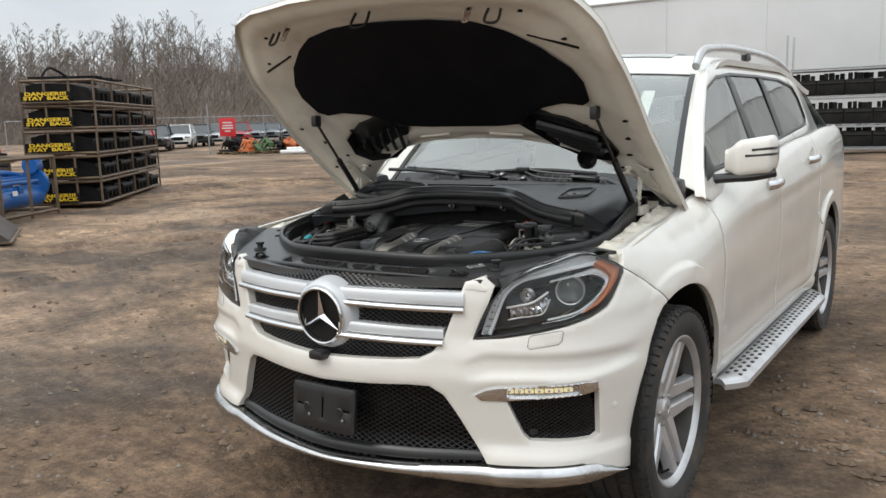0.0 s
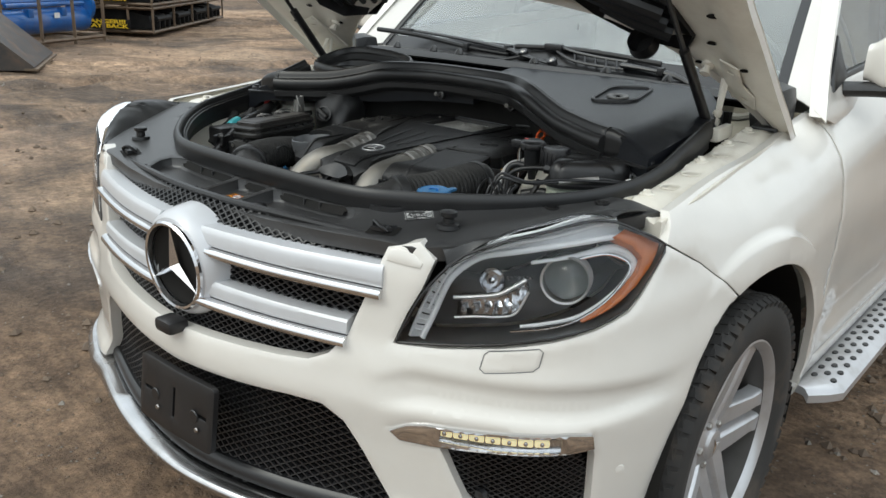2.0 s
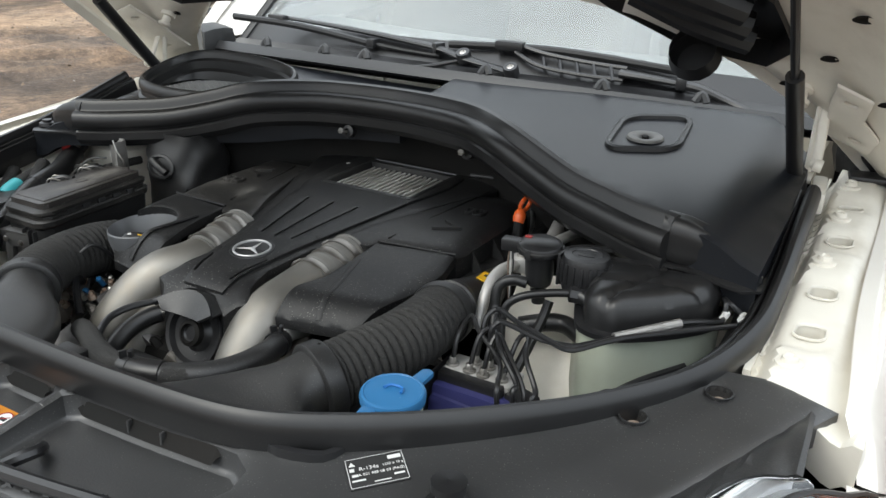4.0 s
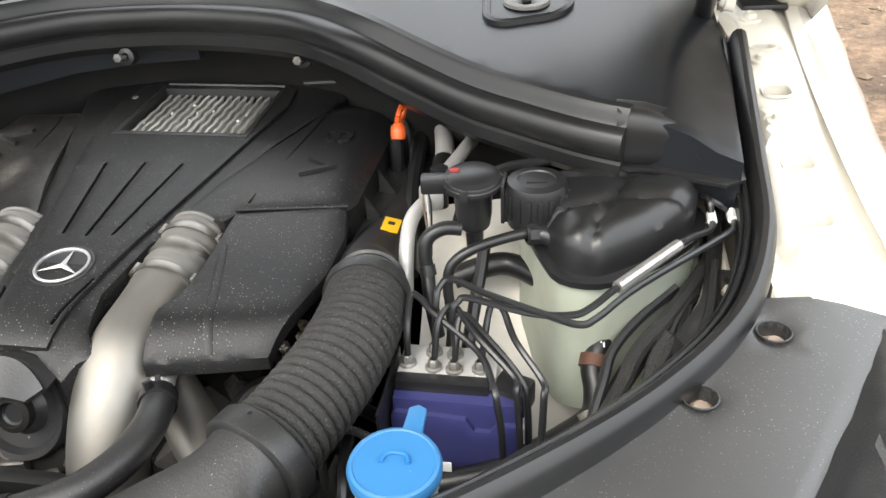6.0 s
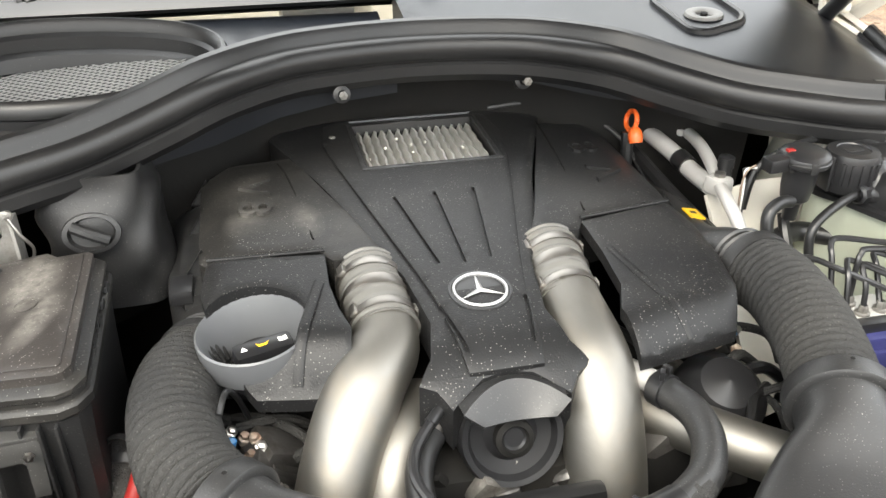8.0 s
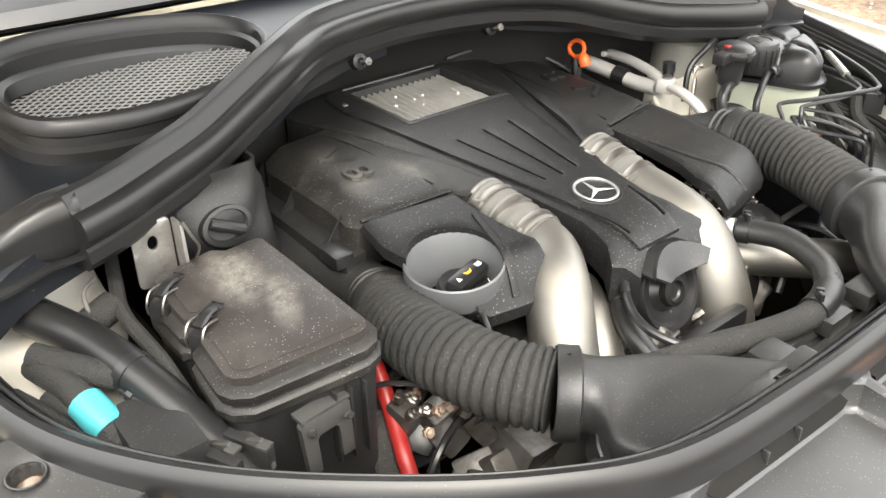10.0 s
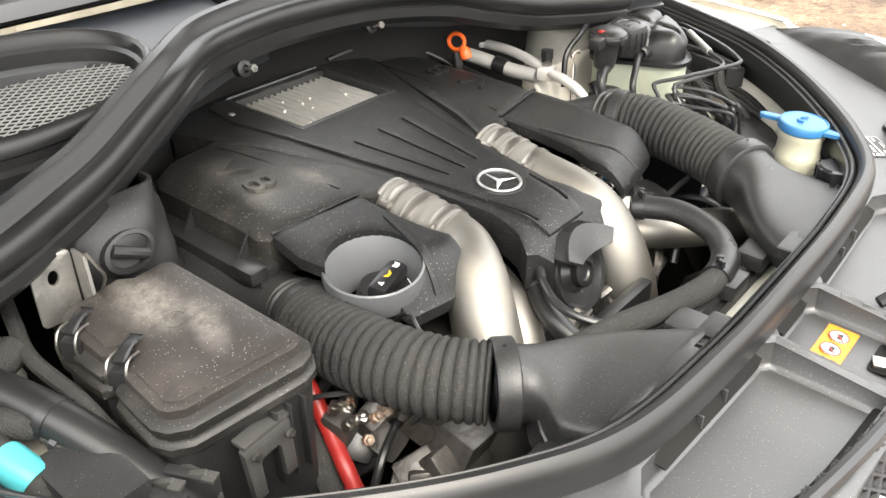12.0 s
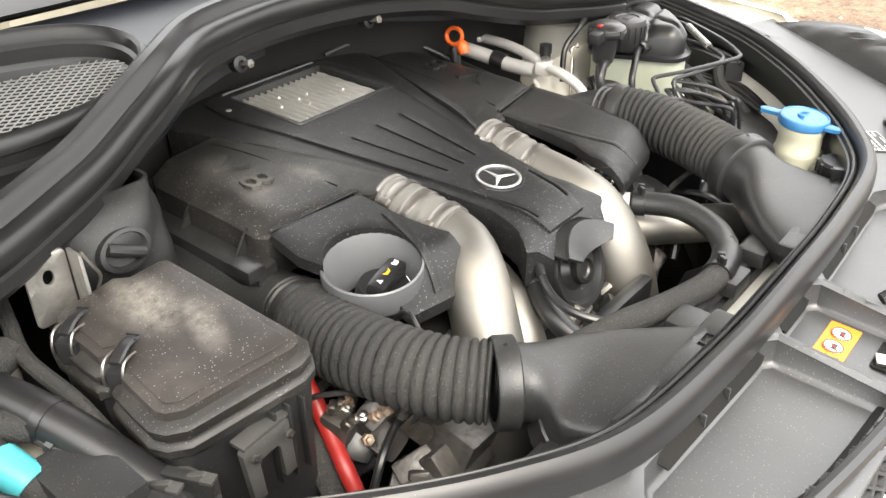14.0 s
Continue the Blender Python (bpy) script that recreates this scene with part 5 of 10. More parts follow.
for sd in (1, -1):
    rc = [(sd * a, b) for a, b in RECESS]
    tray = part("air_duct", panel(rc, lambda x, v, l: hood_at(x, v, .03 - l), .04, -.04, (), .004), BLACK_CLEAN, hood, "black plastic air duct")
    if sd < 0:
        for k in range(5):
            part("louvre", tube([hood_at(sd * (.34 + .05 * k), .34 - .015 * k, .002), hood_at(sd * (.36 + .05 * k), .25, -.012), hood_at(sd * (.40 + .045 * k), .17, .002)], .009, 8, 5), BLACK_CLEAN, tray)
    else:
        for k in range(3):
            part("duct_body", tube([hood_at(.36 + .03 * k, .36 - .045 * k, -.012), hood_at(.47 + .02 * k, .33 - .05 * k, -.02), hood_at(.58, .27 - .04 * k, -.008)], .022, 10, 5), BLACK_CLEAN, tray)
        part("duct_mouth", lathe([(.0, .0), (.03, 0), (.04, .02), (.035, .05)], Matrix.Translation(hood_at(.50, .13, -.035)) @ Matrix.Rotation(radians(60), 4, "X"), 16), BLACK_CLEAN, tray)
    for x, v, r in ((.72, .08, .014), (.73, .33, .014), (.56, .36, .013), (.69, .20, .012), (.77, .16, .010), (.63, .10, .010), (.76, .46, .012), (.40, .92, .012), (.66, .84, .010), (.56, .98, .010)):
        # near-black discs paint the holes' shade on the uncut frame
        part("hole", lathe([(0, 0), (r * .62, .0), (r * .8, .003)], Matrix.Translation(inner_at(sd * x, v, .002)) @ HOOD_N.to_track_quat("-Z", "Y").to_matrix().to_4x4() @ Matrix.Diagonal((1.3, .8, 1, 1)), 14), VOID, inner, "near-black disc painting a pressed hole's shade")
    for a, b in (((.10, .275), (.25, .265)), ((.06, .25), (.20, .242))):
        part("bead", tube([inner_at(sd * a[0], a[1], .002), inner_at(sd * b[0], b[1], .002)], .006, 8, 1), CREAM, inner)
    # near-black line paints the shade of a pressed slot
    part("slot", tube([inner_at(sd * .53, .86, .001), inner_at(sd * .70, .80, .001)], .005, 6, 1), VOID, inner)
    # rubber stop, catch spring and loop at the front corners
    p = inner_at(sd * .40, 1.03, .0)
    cs = [p - HOOD_N * (.003 + .05 * k / 40) + Vector((math.cos(k * .95) * .011, math.sin(k * .95) * .008, math.sin(k * .95) * .007)) for k in range(41)]
    part("catch_spring", tube(cs, .0030, 6, 1), RUSTY, hood, "steel spring")
    part("catch_pin", tube([p, p - HOOD_N * .055], .004, 8, 1), VOID, hood)
    part("catch_loop", tube([inner_at(sd * .50, 1.0, 0), inner_at(sd * .50, 1.0, .05), inner_at(sd * .46, 1.01, .05), inner_at(sd * .46, 1.01, 0)], .005, 6, 4), BLACK_CLEAN, hood)
    # gas strut, from its foot beside the engine bay to the hood
    foot, head = Vector((sd * .685, 1.10, 1.12)), hood_at(sd * .655, .49, -.03)
    mid = foot.lerp(head, .52)
    strut = part("gas_strut", tube([foot, mid], .0125, 12, 1), BLACK_CLEAN, hood, "black gas strut")
    part("strut_rod", tube([mid, head], .006, 10, 1), BLACK_CLEAN, strut)
    part("strut_end", box(head + Vector((0, 0, .006)), (.03, .04, .05), .01), BLACK_CLEAN, strut)
    part("strut_end", box(foot, (.035, .03, .035), .008), BLACK_CLEAN, strut)
    # hinge: links between the fender rail and a bracket on the hood
    p0, p1, p2 = Vector((sd * .700, 1.113, 1.125)), Vector((sd * .700, 1.125, 1.254)), Vector((sd * .700, 1.083, 1.318))
    hinge = part("hinge", tube([p1 + Vector((0, .004, -.012)), p1.lerp(p2, .5), p2], lambda u: .011 - .003 * abs(u - .5), 10, 4, True, .5), CREAM, hood, "white steel hinge")
    part("hinge_link", tube([p0, p0.lerp(p1, .5), p1], .0055, 8, 2), CREAM, hinge)
    part("hinge_link", tube([(sd * .713, 1.085, 1.150), (sd * .711, 1.105, 1.195), (sd * .708, 1.124, 1.240)], .0075, 8, 3, True, .5), CREAM, hinge)
    part("hinge_base", box((sd * .722, 1.105, 1.102), (.022, .11, .034), .006, turn_z(4 * sd)), CREAM, hinge)
    for q, r in ((p0, .010), (p1, .009), (p1 + Vector((sd * .006, .01, -.03)), .008), (p2, .011), (Vector((sd * .714, 1.083, 1.152)), .010)):
        part("hinge_bolt", lathe([(r, -.008), (r, .004), (r * .6, .006), (r * .55, .010), (0, .011)], Matrix.Translation(q) @ Matrix.Rotation(radians(-80 * sd), 4, "Y"), 12), CREAM, hinge)
    part("hinge_plate", panel([(-.035, -.08), (.030, -.09), (.045, -.02), (.02, .02), (.03, .09), (-.02, .10), (-.03, .03)], lambda u, v, l: hood_at(sd * (.725 + u), .06 + v, -.018 - l), .02, .005, [circle(.0, .06, .010, .007, 12), circle(.01, -.055, .010, .007, 12)], .002), CREAM, hinge)
    part("hinge_stud", lathe([(.016, -.012), (.016, 0), (.009, .002), (.009, .014), (.014, .016), (.013, .022), (0, .024)], Matrix.Translation(hood_at(sd * .655, .10, -.016)) @ (-HOOD_N).to_track_quat("Z", "Y").to_matrix().to_4x4(), 14), CREAM, hinge)
part("latch_striker", tube([inner_at(-.03, 1.08, 0), inner_at(-.03, 1.08, .06), inner_at(.03, 1.08, .06), inner_at(.03, 1.08, 0)], .005, 8, 3), VOID, hood)


# ---- the engine bay ----
def add_sweep(bm, path, profile, n=5, closed=True, up=Vector((0, 0, 1)), caps=True):
    """A profile of (across, up) pairs along a smooth path; across points to the right of the way."""
    pts = [Vector(p) for p in catmull(path, n)]
    rings = []
    for i, p in enumerate(pts):
        t = (pts[min(i + 1, len(pts) - 1)] - pts[max(i - 1, 0)]).normalized()
        sd = t.cross(up).normalized()
        nv = sd.cross(t)
        rings.append([bm.verts.new(p + sd * a + nv * b) for a, b in profile])
    k = len(profile)
    for a, b in zip(rings, rings[1:]):
        for j in range(k if closed else k - 1):
            bm.faces.new((a[j], a[(j + 1) % k], b[(j + 1) % k], b[j]))
    if caps and closed:
        bm.faces.new(rings[0])
        bm.faces.new(rings[-1])
    bmesh.ops.recalc_face_normals(bm, faces=bm.faces)


def sweep(path, profile, n=5, closed=True):
    bm = bmesh.new()
    add_sweep(bm, path, profile, n, closed)
    return bm


def flat(zf):
    """A surface over the plan: fn(x, y, lift) at the height zf(x, y)."""
    return lambda x, y, l: Vector((x, y, (zf(x, y) if callable(zf) else zf) + l))


def at(x, y, z, rx=0, ry=0, rz=0):
    return pose(x, y, z, rx, ry, rz)


def loop_wall(loop, sections):
    """A closed wall over a loop: (outward, height) pairs from bottom to top."""
    bm = bmesh.new()
    rings = []
    for out, z in sections:
        rings.append([bm.verts.new((x, y, z(x, y) if callable(z) else z)) for x, y in inset_loop(loop, -out)])
    n = len(loop)
    for a, b in zip(rings, rings[1:]):
        for k in range(n):
            bm.faces.new((a[k], a[(k + 1) % n], b[(k + 1) % n], b[k]))
    bmesh.ops.recalc_face_normals(bm, faces=bm.faces)
    return bm


# tub: near-black floor added to stop light, bulkhead and side walls close the bay
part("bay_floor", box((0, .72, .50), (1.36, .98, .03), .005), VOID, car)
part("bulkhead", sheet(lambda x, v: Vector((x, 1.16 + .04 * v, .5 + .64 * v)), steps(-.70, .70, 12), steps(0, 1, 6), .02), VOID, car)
for sd in (1, -1):
    wall = part("inner_wing", sheet(lambda y, v: Vector((sd * (.725 - .03 * smooth01((.75 - v) / .4)), y, .52 + .50 * v)), steps(.63, 1.20, 12), steps(0, 1, 8), .008), CREAM, car, "white painted inner wing")
    # the turret round the suspension strut
    part("strut_turret", lathe([(.0, .10), (.06, .10), (.075, .09), (.09, .04), (.12, -.10), (.14, -.35)], at(sd * .63, .93, .92), 28), CREAM, wall)
    part("cross_member", tube([(sd * .70, .50, .78), (sd * .45, .34, .80), (0, .28, .80)], .04, 8, 5), CREAM, car)

# fender rails: white, pressed, with a row of round-cornered holes
RAIL_BOLTS, RAIL_HOLES = (.644, .903, 1.052, 1.178), (.732, .832, .990, 1.110)


def rail_at(x, y, l):
    """Pressed steel: pads stand proud at the bolts, a gutter runs along the outer edge."""
    z = 1.0145 + .128 * (y - .55)
    pad = max(smooth01((.046 - abs(y - b - .12 * (x - .765))) / .012) for b in RAIL_BOLTS) * smooth01((x - .737) / .008) * smooth01((.806 - x) / .012)
    ledge = -.016 * smooth01((.741 - x) / .006)
    gutter = -.007 * smooth01((x - .806) / .008) + .012 * smooth01((x - .832) / .01)
    return Vector((x, y, z + .0075 * pad + ledge + gutter + l))


RAIL = [(.722, .605), (.79, .565), (.85, .535), (.852, .70), (.843, .95), (.835, 1.25), (.74, 1.27), (.725, 1.20), (.722, .9)]
rail_holes = [[(.772 + a, y + b + .12 * a) for a, b in rounded(.034, .040 if y < 1.1 else .026, .012)] for y in RAIL_HOLES]
for sd, rail in zip((1, -1), pair("fender_rail", lambda: panel(RAIL, rail_at, .011, .05, rail_holes, .002, .0015), CREAM, car, "white pressed fender rail with holes")):
    for y in RAIL_BOLTS:
        p = rail_at(.762, y, .001)
        part("rail_bolt", lathe([(.016, -.002), (.0155, .002), (.0095, .003), (.0085, .009), (.005, .0095), (.004, .007), (0, .007)], at(sd * p.x, y, p.z, 4), 16), CREAM, rail)
    for y in RAIL_HOLES:
        p = rail_at(.772, y, 0)
        part("hole_rim", loop_wall([(sd * (.772 + a), y + b + .12 * a) for a, b in rounded(.036, (.042 if y < 1.1 else .028), .013)], [(.0012, p.z - .001), (.0010, p.z + .0014), (-.0012, p.z + .0014), (-.0022, p.z - .001)]), CREAM, rail)
    part("rail_inner", sheet(lambda y, v: Vector((sd * (.724 - .012 * v), y, rail_at(.724, y, 0).z - .16 * v)), steps(.61, 1.26, 12), steps(0, 1, 3), .004), CREAM, rail)
    part("rail_under", sheet(lambda y, v: Vector((sd * (.74 + .09 * v), y, rail_at(.724, y, 0).z - .045)), steps(.58, 1.26, 8), steps(0, 1, 2), .004), CREAM, rail)
    for y in (.77, .97):
        part("sealer_bead", tube([rail_at(.728, y - .09, .001) * 1.0 if sd > 0 else Vector((-rail_at(.728, y - .09, 0).x, y - .09, rail_at(.728, y - .09, .001).z)), Vector((sd * .730, y, rail_at(.730, y, .001).z)), Vector((sd * .728, y + .09, rail_at(.728, y + .09, .001).z))], .0022, 6, 4), CREAM, rail)
    # dark foam round the corner below the windscreen pillar
    foam = part("corner_filler", box((sd * .765, 1.325, 1.150), (.10, .13, .13), .045), BLACK, rail, "black foam corner piece")
    part("foam_button", lathe([(.022, -.004), (.021, .004), (.013, .005), (.011, .001), (0, .001)], Matrix.Translation((sd * .765, 1.262, 1.175)) @ Vector((-.2 * sd, -1, .4)).to_track_quat("Z", "Y").to_matrix().to_4x4(), 18), BLACK_CLEAN, foam)
    part("foam_flap", box((sd * .785, 1.235, 1.108), (.065, .05, .010), .004, turn_z(8 * sd)), BLACK_CLEAN, foam)

# cover over the radiator, with three intake scoops
def cover_z(x, y):
    return .957 + .115 * y


cover_half = [(0, .090), (.2, .100), (.35, .126), (.48, .158), (.54, .165), (.60, .215), (.66, .30), (.725, .42), (.785, .52), (.822, .585), (.75, .612), (.70, .605), (.65, .545), (.6, .475), (.5, .385), (.4, .31), (.3, .262), (.15, .25), (0, .248)]
cover_full = both(cover_half)
SCOOPS = [[(.074, .112), (.14, .117), (.22, .126), (.285, .139), (.322, .163), (.341, .203), (.337, .230), (.312, .2435), (.2, .240), (.09, .236), (.075, .224)],
          [(-.046, .108), (.058, .108), (.061, .224), (.048, .236), (-.036, .236), (-.049, .224)]]
SCOOPS.append([(-x + .012, y) for x, y in reversed(SCOOPS[0])])
plug_holes = [circle(sx * x, y, .014, .014, 10) for sx in (1, -1) for x, y in ((.638, .480), (.706, .560))]
cover = part("radiator_cover", panel(cover_full, flat(cover_z), .022, .03, SCOOPS + plug_holes, .006, .005), COVER, car, "black plastic radiator cover with three scoops")
def scoop_z(x, y):
    return .9495 + .03 * (y - .11) + .045 * max(0, abs(x) - .2)


for sc in SCOOPS:
    cx = sum(p[0] for p in sc) / len(sc)
    s = part("scoop", panel(inset_loop(refine(sc, .02), -.003), flat(scoop_z), .02, 0, (), 0), COVER, cover)
    lp = refine(sc, .012)
    part("scoop_wall", loop_wall(lp, [(-.010, scoop_z), (-.006, lambda x, y: scoop_z(x, y) + .0015), (-.003, lambda x, y: scoop_z(x, y) + .005), (.0, lambda x, y: cover_z(x, y) - .004)]), COVER, s)
    # near-black sheet paints a slot's shade on the seal-side wall, with round ends
    x0, x1 = ((.094, .292), (-.030, .040), (-.280, -.082))[SCOOPS.index(sc)]

    def slot_at(u, v):
        x = x0 + (x1 - x0) * u
        y = .2365 + .0052 * smooth01((abs(x - .006) - .07) / .2) - .0045
        end = min(1, (min(u, 1 - u) * (x1 - x0) / .010)) if 0 < u < 1 else 0.0
        h = .0085 * math.sqrt(max(0, 1 - (1 - end) ** 2))
        return Vector((x, y - .010 * (.5 - v), scoop_z(x, y) + .0165 + h * 2 * (v - .5)))

    part("scoop_slot", sheet(slot_at, steps(0, 1, 40), [0, 1], .0), VOID, s)
    if cx < .3 and abs(cx) > .1:
        for u in (.38, .62):
            part("slot_rib", box(slot_at(u, .5) + Vector((0, -.001, 0)), (.003, .006, .015), .0006), COVER, s)
    # near-black tube paints a dark gap along the scoop's front edge
    part("scoop_gap", tube([Vector((x, y + .006, scoop_z(x, y) + .003)) for x, y in ((sc[0], sc[2], sc[4]) if len(sc) > 6 and cx > 0 else (sc[-1], sc[-3], sc[-5]) if len(sc) > 6 else (sc[0], sc[1]))], .0042, 8, 4, True, .5), VOID, s)
# catch below the middle scoop
# flat near-black patch paints the opening round the catch
part("catch_hole", panel(rounded(.052, .026, .006), flat(lambda x, y: 0), .02, 0, (), 0), VOID, cover).location = (.018, .134, .9525)
part("catch_lever", tube([(.030, .128, .953), (.045, .138, .960), (.052, .120, .964)], .006, 8, 4, True, .5), RUSTY, cover)
part("catch_plate", box((.006, .138, .9545), (.018, .014, .005), .0015, turn_z(20)), ZINC, cover)
for sx in (1, -1):
    for x, y in ((.638, .480), (.706, .560)):
        part("plug", lathe([(.016, -.004), (.010, -.003), (.0095, .001), (.006, .004), (0, .004)], at(sx * x + .002, y - .002, cover_z(x, y) - .011), 12), RUSTY, cover, "rusty recessed bolt")
        part("plug_rim", lathe([(.0136, -.006), (.0138, .0002), (.0148, .0008), (.0158, .0003)], at(sx * x, y, cover_z(x, y) + .0005), 16), BLACK, cover)
    p = (sx * .535, .275)
    part("rubber_stop", lathe([(.024, 0), (.022, .008), (.012, .010), (.011, .02), (.017, .024), (.017, .032), (0, .034)], at(*p, cover_z(*p)), 16), RUBBER, cover)
    lz = cover_z(.44, .19)
    # near-black patch on the cover paints the latch cutout's depth
    lt = part("hood_latch", panel([(sx * (.445 + a * .94 - b * .34), .190 + a * .34 + b * .94) for a, b in rounded(.062, .044, .006)], flat(lambda x, y: cover_z(x, y) + .0012), .02, 0, (), 0), VOID, cover, "black hood latch over a cutout's painted shade")
    part("latch_jaw", panel([(-.022, -.012), (.004, -.014), (.020, -.004), (.012, .004), (.022, .014), (.002, .016), (-.018, .008)], lambda u, v, l: Vector((sx * (.445 + u * .94 - v * .34), .190 + u * .34 + v * .94, lz + .010 + l)), .02, .008, (), .002), BLACK_CLEAN, lt)
    part("latch_bolt", lathe([(.007, 0), (.006, .005), (0, .006)], at(sx * .455, .186, lz + .010), 8), BLACK_CLEAN, lt)
    part("latch_hook", tube([(sx * .420, .192, lz + .004), (sx * .432, .178, lz + .020), (sx * .452, .174, lz + .014), (sx * .462, .182, lz + .004)], .0035, 7, 4), BLACK_CLEAN, lt)
    # crinkled shield along the lamp
    rim_a = catmull([(.585, .196, cover_z(.58, .19) - .004), (.66, .30, cover_z(.66, .30) - .004), (.725, .42, cover_z(.72, .42) - .004), (.775, .52, cover_z(.77, .52) - .004), (.80, .575, cover_z(.80, .575) - .004)], 6)
    rim_b = [shell(u, v, l) for u, v, l in catmull(LENS_RIM, 6)]
    bm = bmesh.new()
    add_sheet(bm, lambda k, v: Vector(rim_a[k]).lerp(rim_b[k], v) * 1.0 + Vector((0, 0, .008 * math.sin(math.pi * v) + .004 * noise.noise(Vector((k * .9, v * 3, 1))))), range(len(rim_a)), steps(0, 1, 6), .003)
    for vert in bm.verts:
        vert.co.x *= sx
    bmesh.ops.recalc_face_normals(bm, faces=bm.faces)
    part("lamp_bridge", bm, BLACK, cover, "crinkled black lamp shield")
    part("beak_cap", panel([(.524, .944), (.526, .960), (.531, .965), (.539, .965), (.544, .968), (.566, .965), (.576, .962), (.588, .954), (.596, .948), (.592, .938)], lambda u, v, l: Vector((sx * shell(u, v, l + .003).x, shell(u, v, l + .003).y, v)), .02, .035, (), .003), WHITE, cover, "white bumper end with a torn edge")
# writing plate and warning sticker
lm = at(.450, .287, cover_z(.450, .287) + .0016, 4.6, -4.6, 45)
lab = part("label_plate", panel(rounded(.058, .042, .001), lambda u, v, l: lm @ Vector((u, v, l)), .04, .001, (), 0), PRINT_DARK, cover, "black label with white print")
lm = lm @ Matrix.Translation((0, 0, .0006))
part("print_frame", loop_wall([tuple((lm @ Vector((u, v, 0)))[:2]) for u, v in rounded(.0555, .0395, .0006)], [(.0003, lambda x, y: cover_z(x, y) + .0024), (-.0003, lambda x, y: cover_z(x, y) + .0024)]), PRINT, lab)
part("print", text_bm("R-134a", .0068, lm @ Matrix.Translation((-.007, .0045, 0)), .0002), PRINT, lab)
part("print", text_bm("1200 ± 10 g", .0042, lm @ Matrix.Translation((.0165, .0048, 0)), .0002), PRINT, lab)
part("print", text_bm("A 001 989 08 03 (PAG)", .0047, lm @ Matrix.Translation((.004, -.0035, 0)), .0002), PRINT, lab)
for u, v, w, h in ((.0195, .0135, .013, .0048), (-.0215, -.0035, .006, .0030), (-.019, -.0105, .013, .0020), (.020, -.0105, .010, .0020), (.003, -.0155, .016, .0012), (-.0235, .0045, .0045, .0042)):
    part("print_bar", box(lm @ Vector((u, v, 0)), (w, h, .0005), 0, lm.to_3x3()), PRINT, lab)
part("pictogram", panel([(-.0032, -.0024), (.0032, -.0024), (0, .0034)], lambda u, v, l: lm @ Vector((-.0225 + u, .0125 + v, l)), .02, .0003, (), 0), PRINT, lab)
STK = Vector((.006, .184, .9535))
stk = part("warning_sticker", panel(rounded(.074, .032, .002), lambda u, v, l: STK + Vector((u, v, .03 * v + l)), .03, .001, (), 0), AMBER_STICKER, cover, "orange warning sticker with pictograms")
for u in (-.008, .018):
    part("pictogram", lathe([(.0105, 0), (.0105, .0006), (.0, .0006)], at(STK.x + u, STK.y, STK.z + .0006, 7), 20), PRINT, stk)
    part("pictogram_ring", lathe([(.0105, .0006), (.0105, .0011), (.0092, .0011), (.0092, .0006)], at(STK.x + u, STK.y, STK.z + .0006, 7), 20), RED, stk)
    part("pictogram_bar", box((STK.x + u, STK.y, STK.z + .0016), (.018, .0014, .0004), 0, turn_z(40)), RED, stk)
    part("pictogram_figure", box((STK.x + u, STK.y - .001, STK.z + .0013), (.010, .005, .0003), 0), PRINT_DARK, stk)
part("pictogram", panel([(-.005, -.004), (.005, -.004), (0, .006)], lambda u, v, l: STK + Vector((-.029 + u, v + .005, .0012 + l)), .01, .0005, (), 0), PRINT_DARK, stk)
part("print_bar", box((STK.x - .029, STK.y - .008, STK.z), (.009, .006, .0006), 0), PRINT_DARK, stk)
part("safety_catch", tube([(.10, .125, .955), (.12, .135, .968), (.125, .155, .968), (.11, .17, .958)], .007, 8, 4), BLACK_CLEAN, cover)

# rubber seal round the bay
front_path = [(-.716, 1.02, 1.128), (-.716, .92, 1.098), (-.716, .80, 1.062), (-.71, .69, 1.042), (-.675, .575, 1.030), (-.6, .472, 1.022), (-.5, .38, 1.018), (-.4, .308, 1.016), (-.3, .262, 1.015), (-.15, .247, 1.015)]
front_path = front_path + [(0, .245, 1.015)] + [(-x, y, z) for x, y, z in reversed(front_path)]
seal_prof = [(-.015, -.03), (-.0175, -.008), (-.0168, .001), (-.0135, .009), (-.008, .013), (-.0025, .0125), (.002, .008), (.0042, .001), (.0048, -.006), (.0058, -.0075), (.0068, -.006), (.0078, -.0005), (.0100, .0012), (.0122, -.0005), (.0130, -.005), (.0138, -.0062), (.0150, -.0045), (.0172, -.0060), (.0182, -.012), (.0185, -.03)]
seal = part("front_seal", sweep(front_path, [(-a, b) for a, b in seal_prof], 8), RUBBER, car, "black rubber bay seal")
# added black wall stands in for the dark gap under the seal
part("seal_carrier", sweep(front_path, [(-.007, -.060), (-.007, -.02), (.007, -.02), (.007, -.060)], 4), BLACK, seal, "added black strip painting the dark gap below the seal")
rear_half = [(.585, .784, 1.132), (.54, .800, 1.134), (.478, .828, 1.139), (.415, .857, 1.146), (.343, .893, 1.163), (.267, .928, 1.184), (.183, .988, 1.188), (.10, 1.018, 1.188)]
rear_path = [(-x, y, z) for x, y, z in rear_half] + [(0, 1.036, 1.186)] + list(reversed(rear_half))
rear_prof = [(-.012, -.085), (-.014, -.014), (-.011, -.003), (-.004, .001), (.004, -.001), (.009, -.008), (.0105, -.015), (.013, -.019), (.019, -.020), (.025, -.025), (.028, -.034), (.028, -.044), (.024, -.051), (.019, -.054), (.018, -.057), (.021, -.060), (.021, -.074), (.012, -.085)]
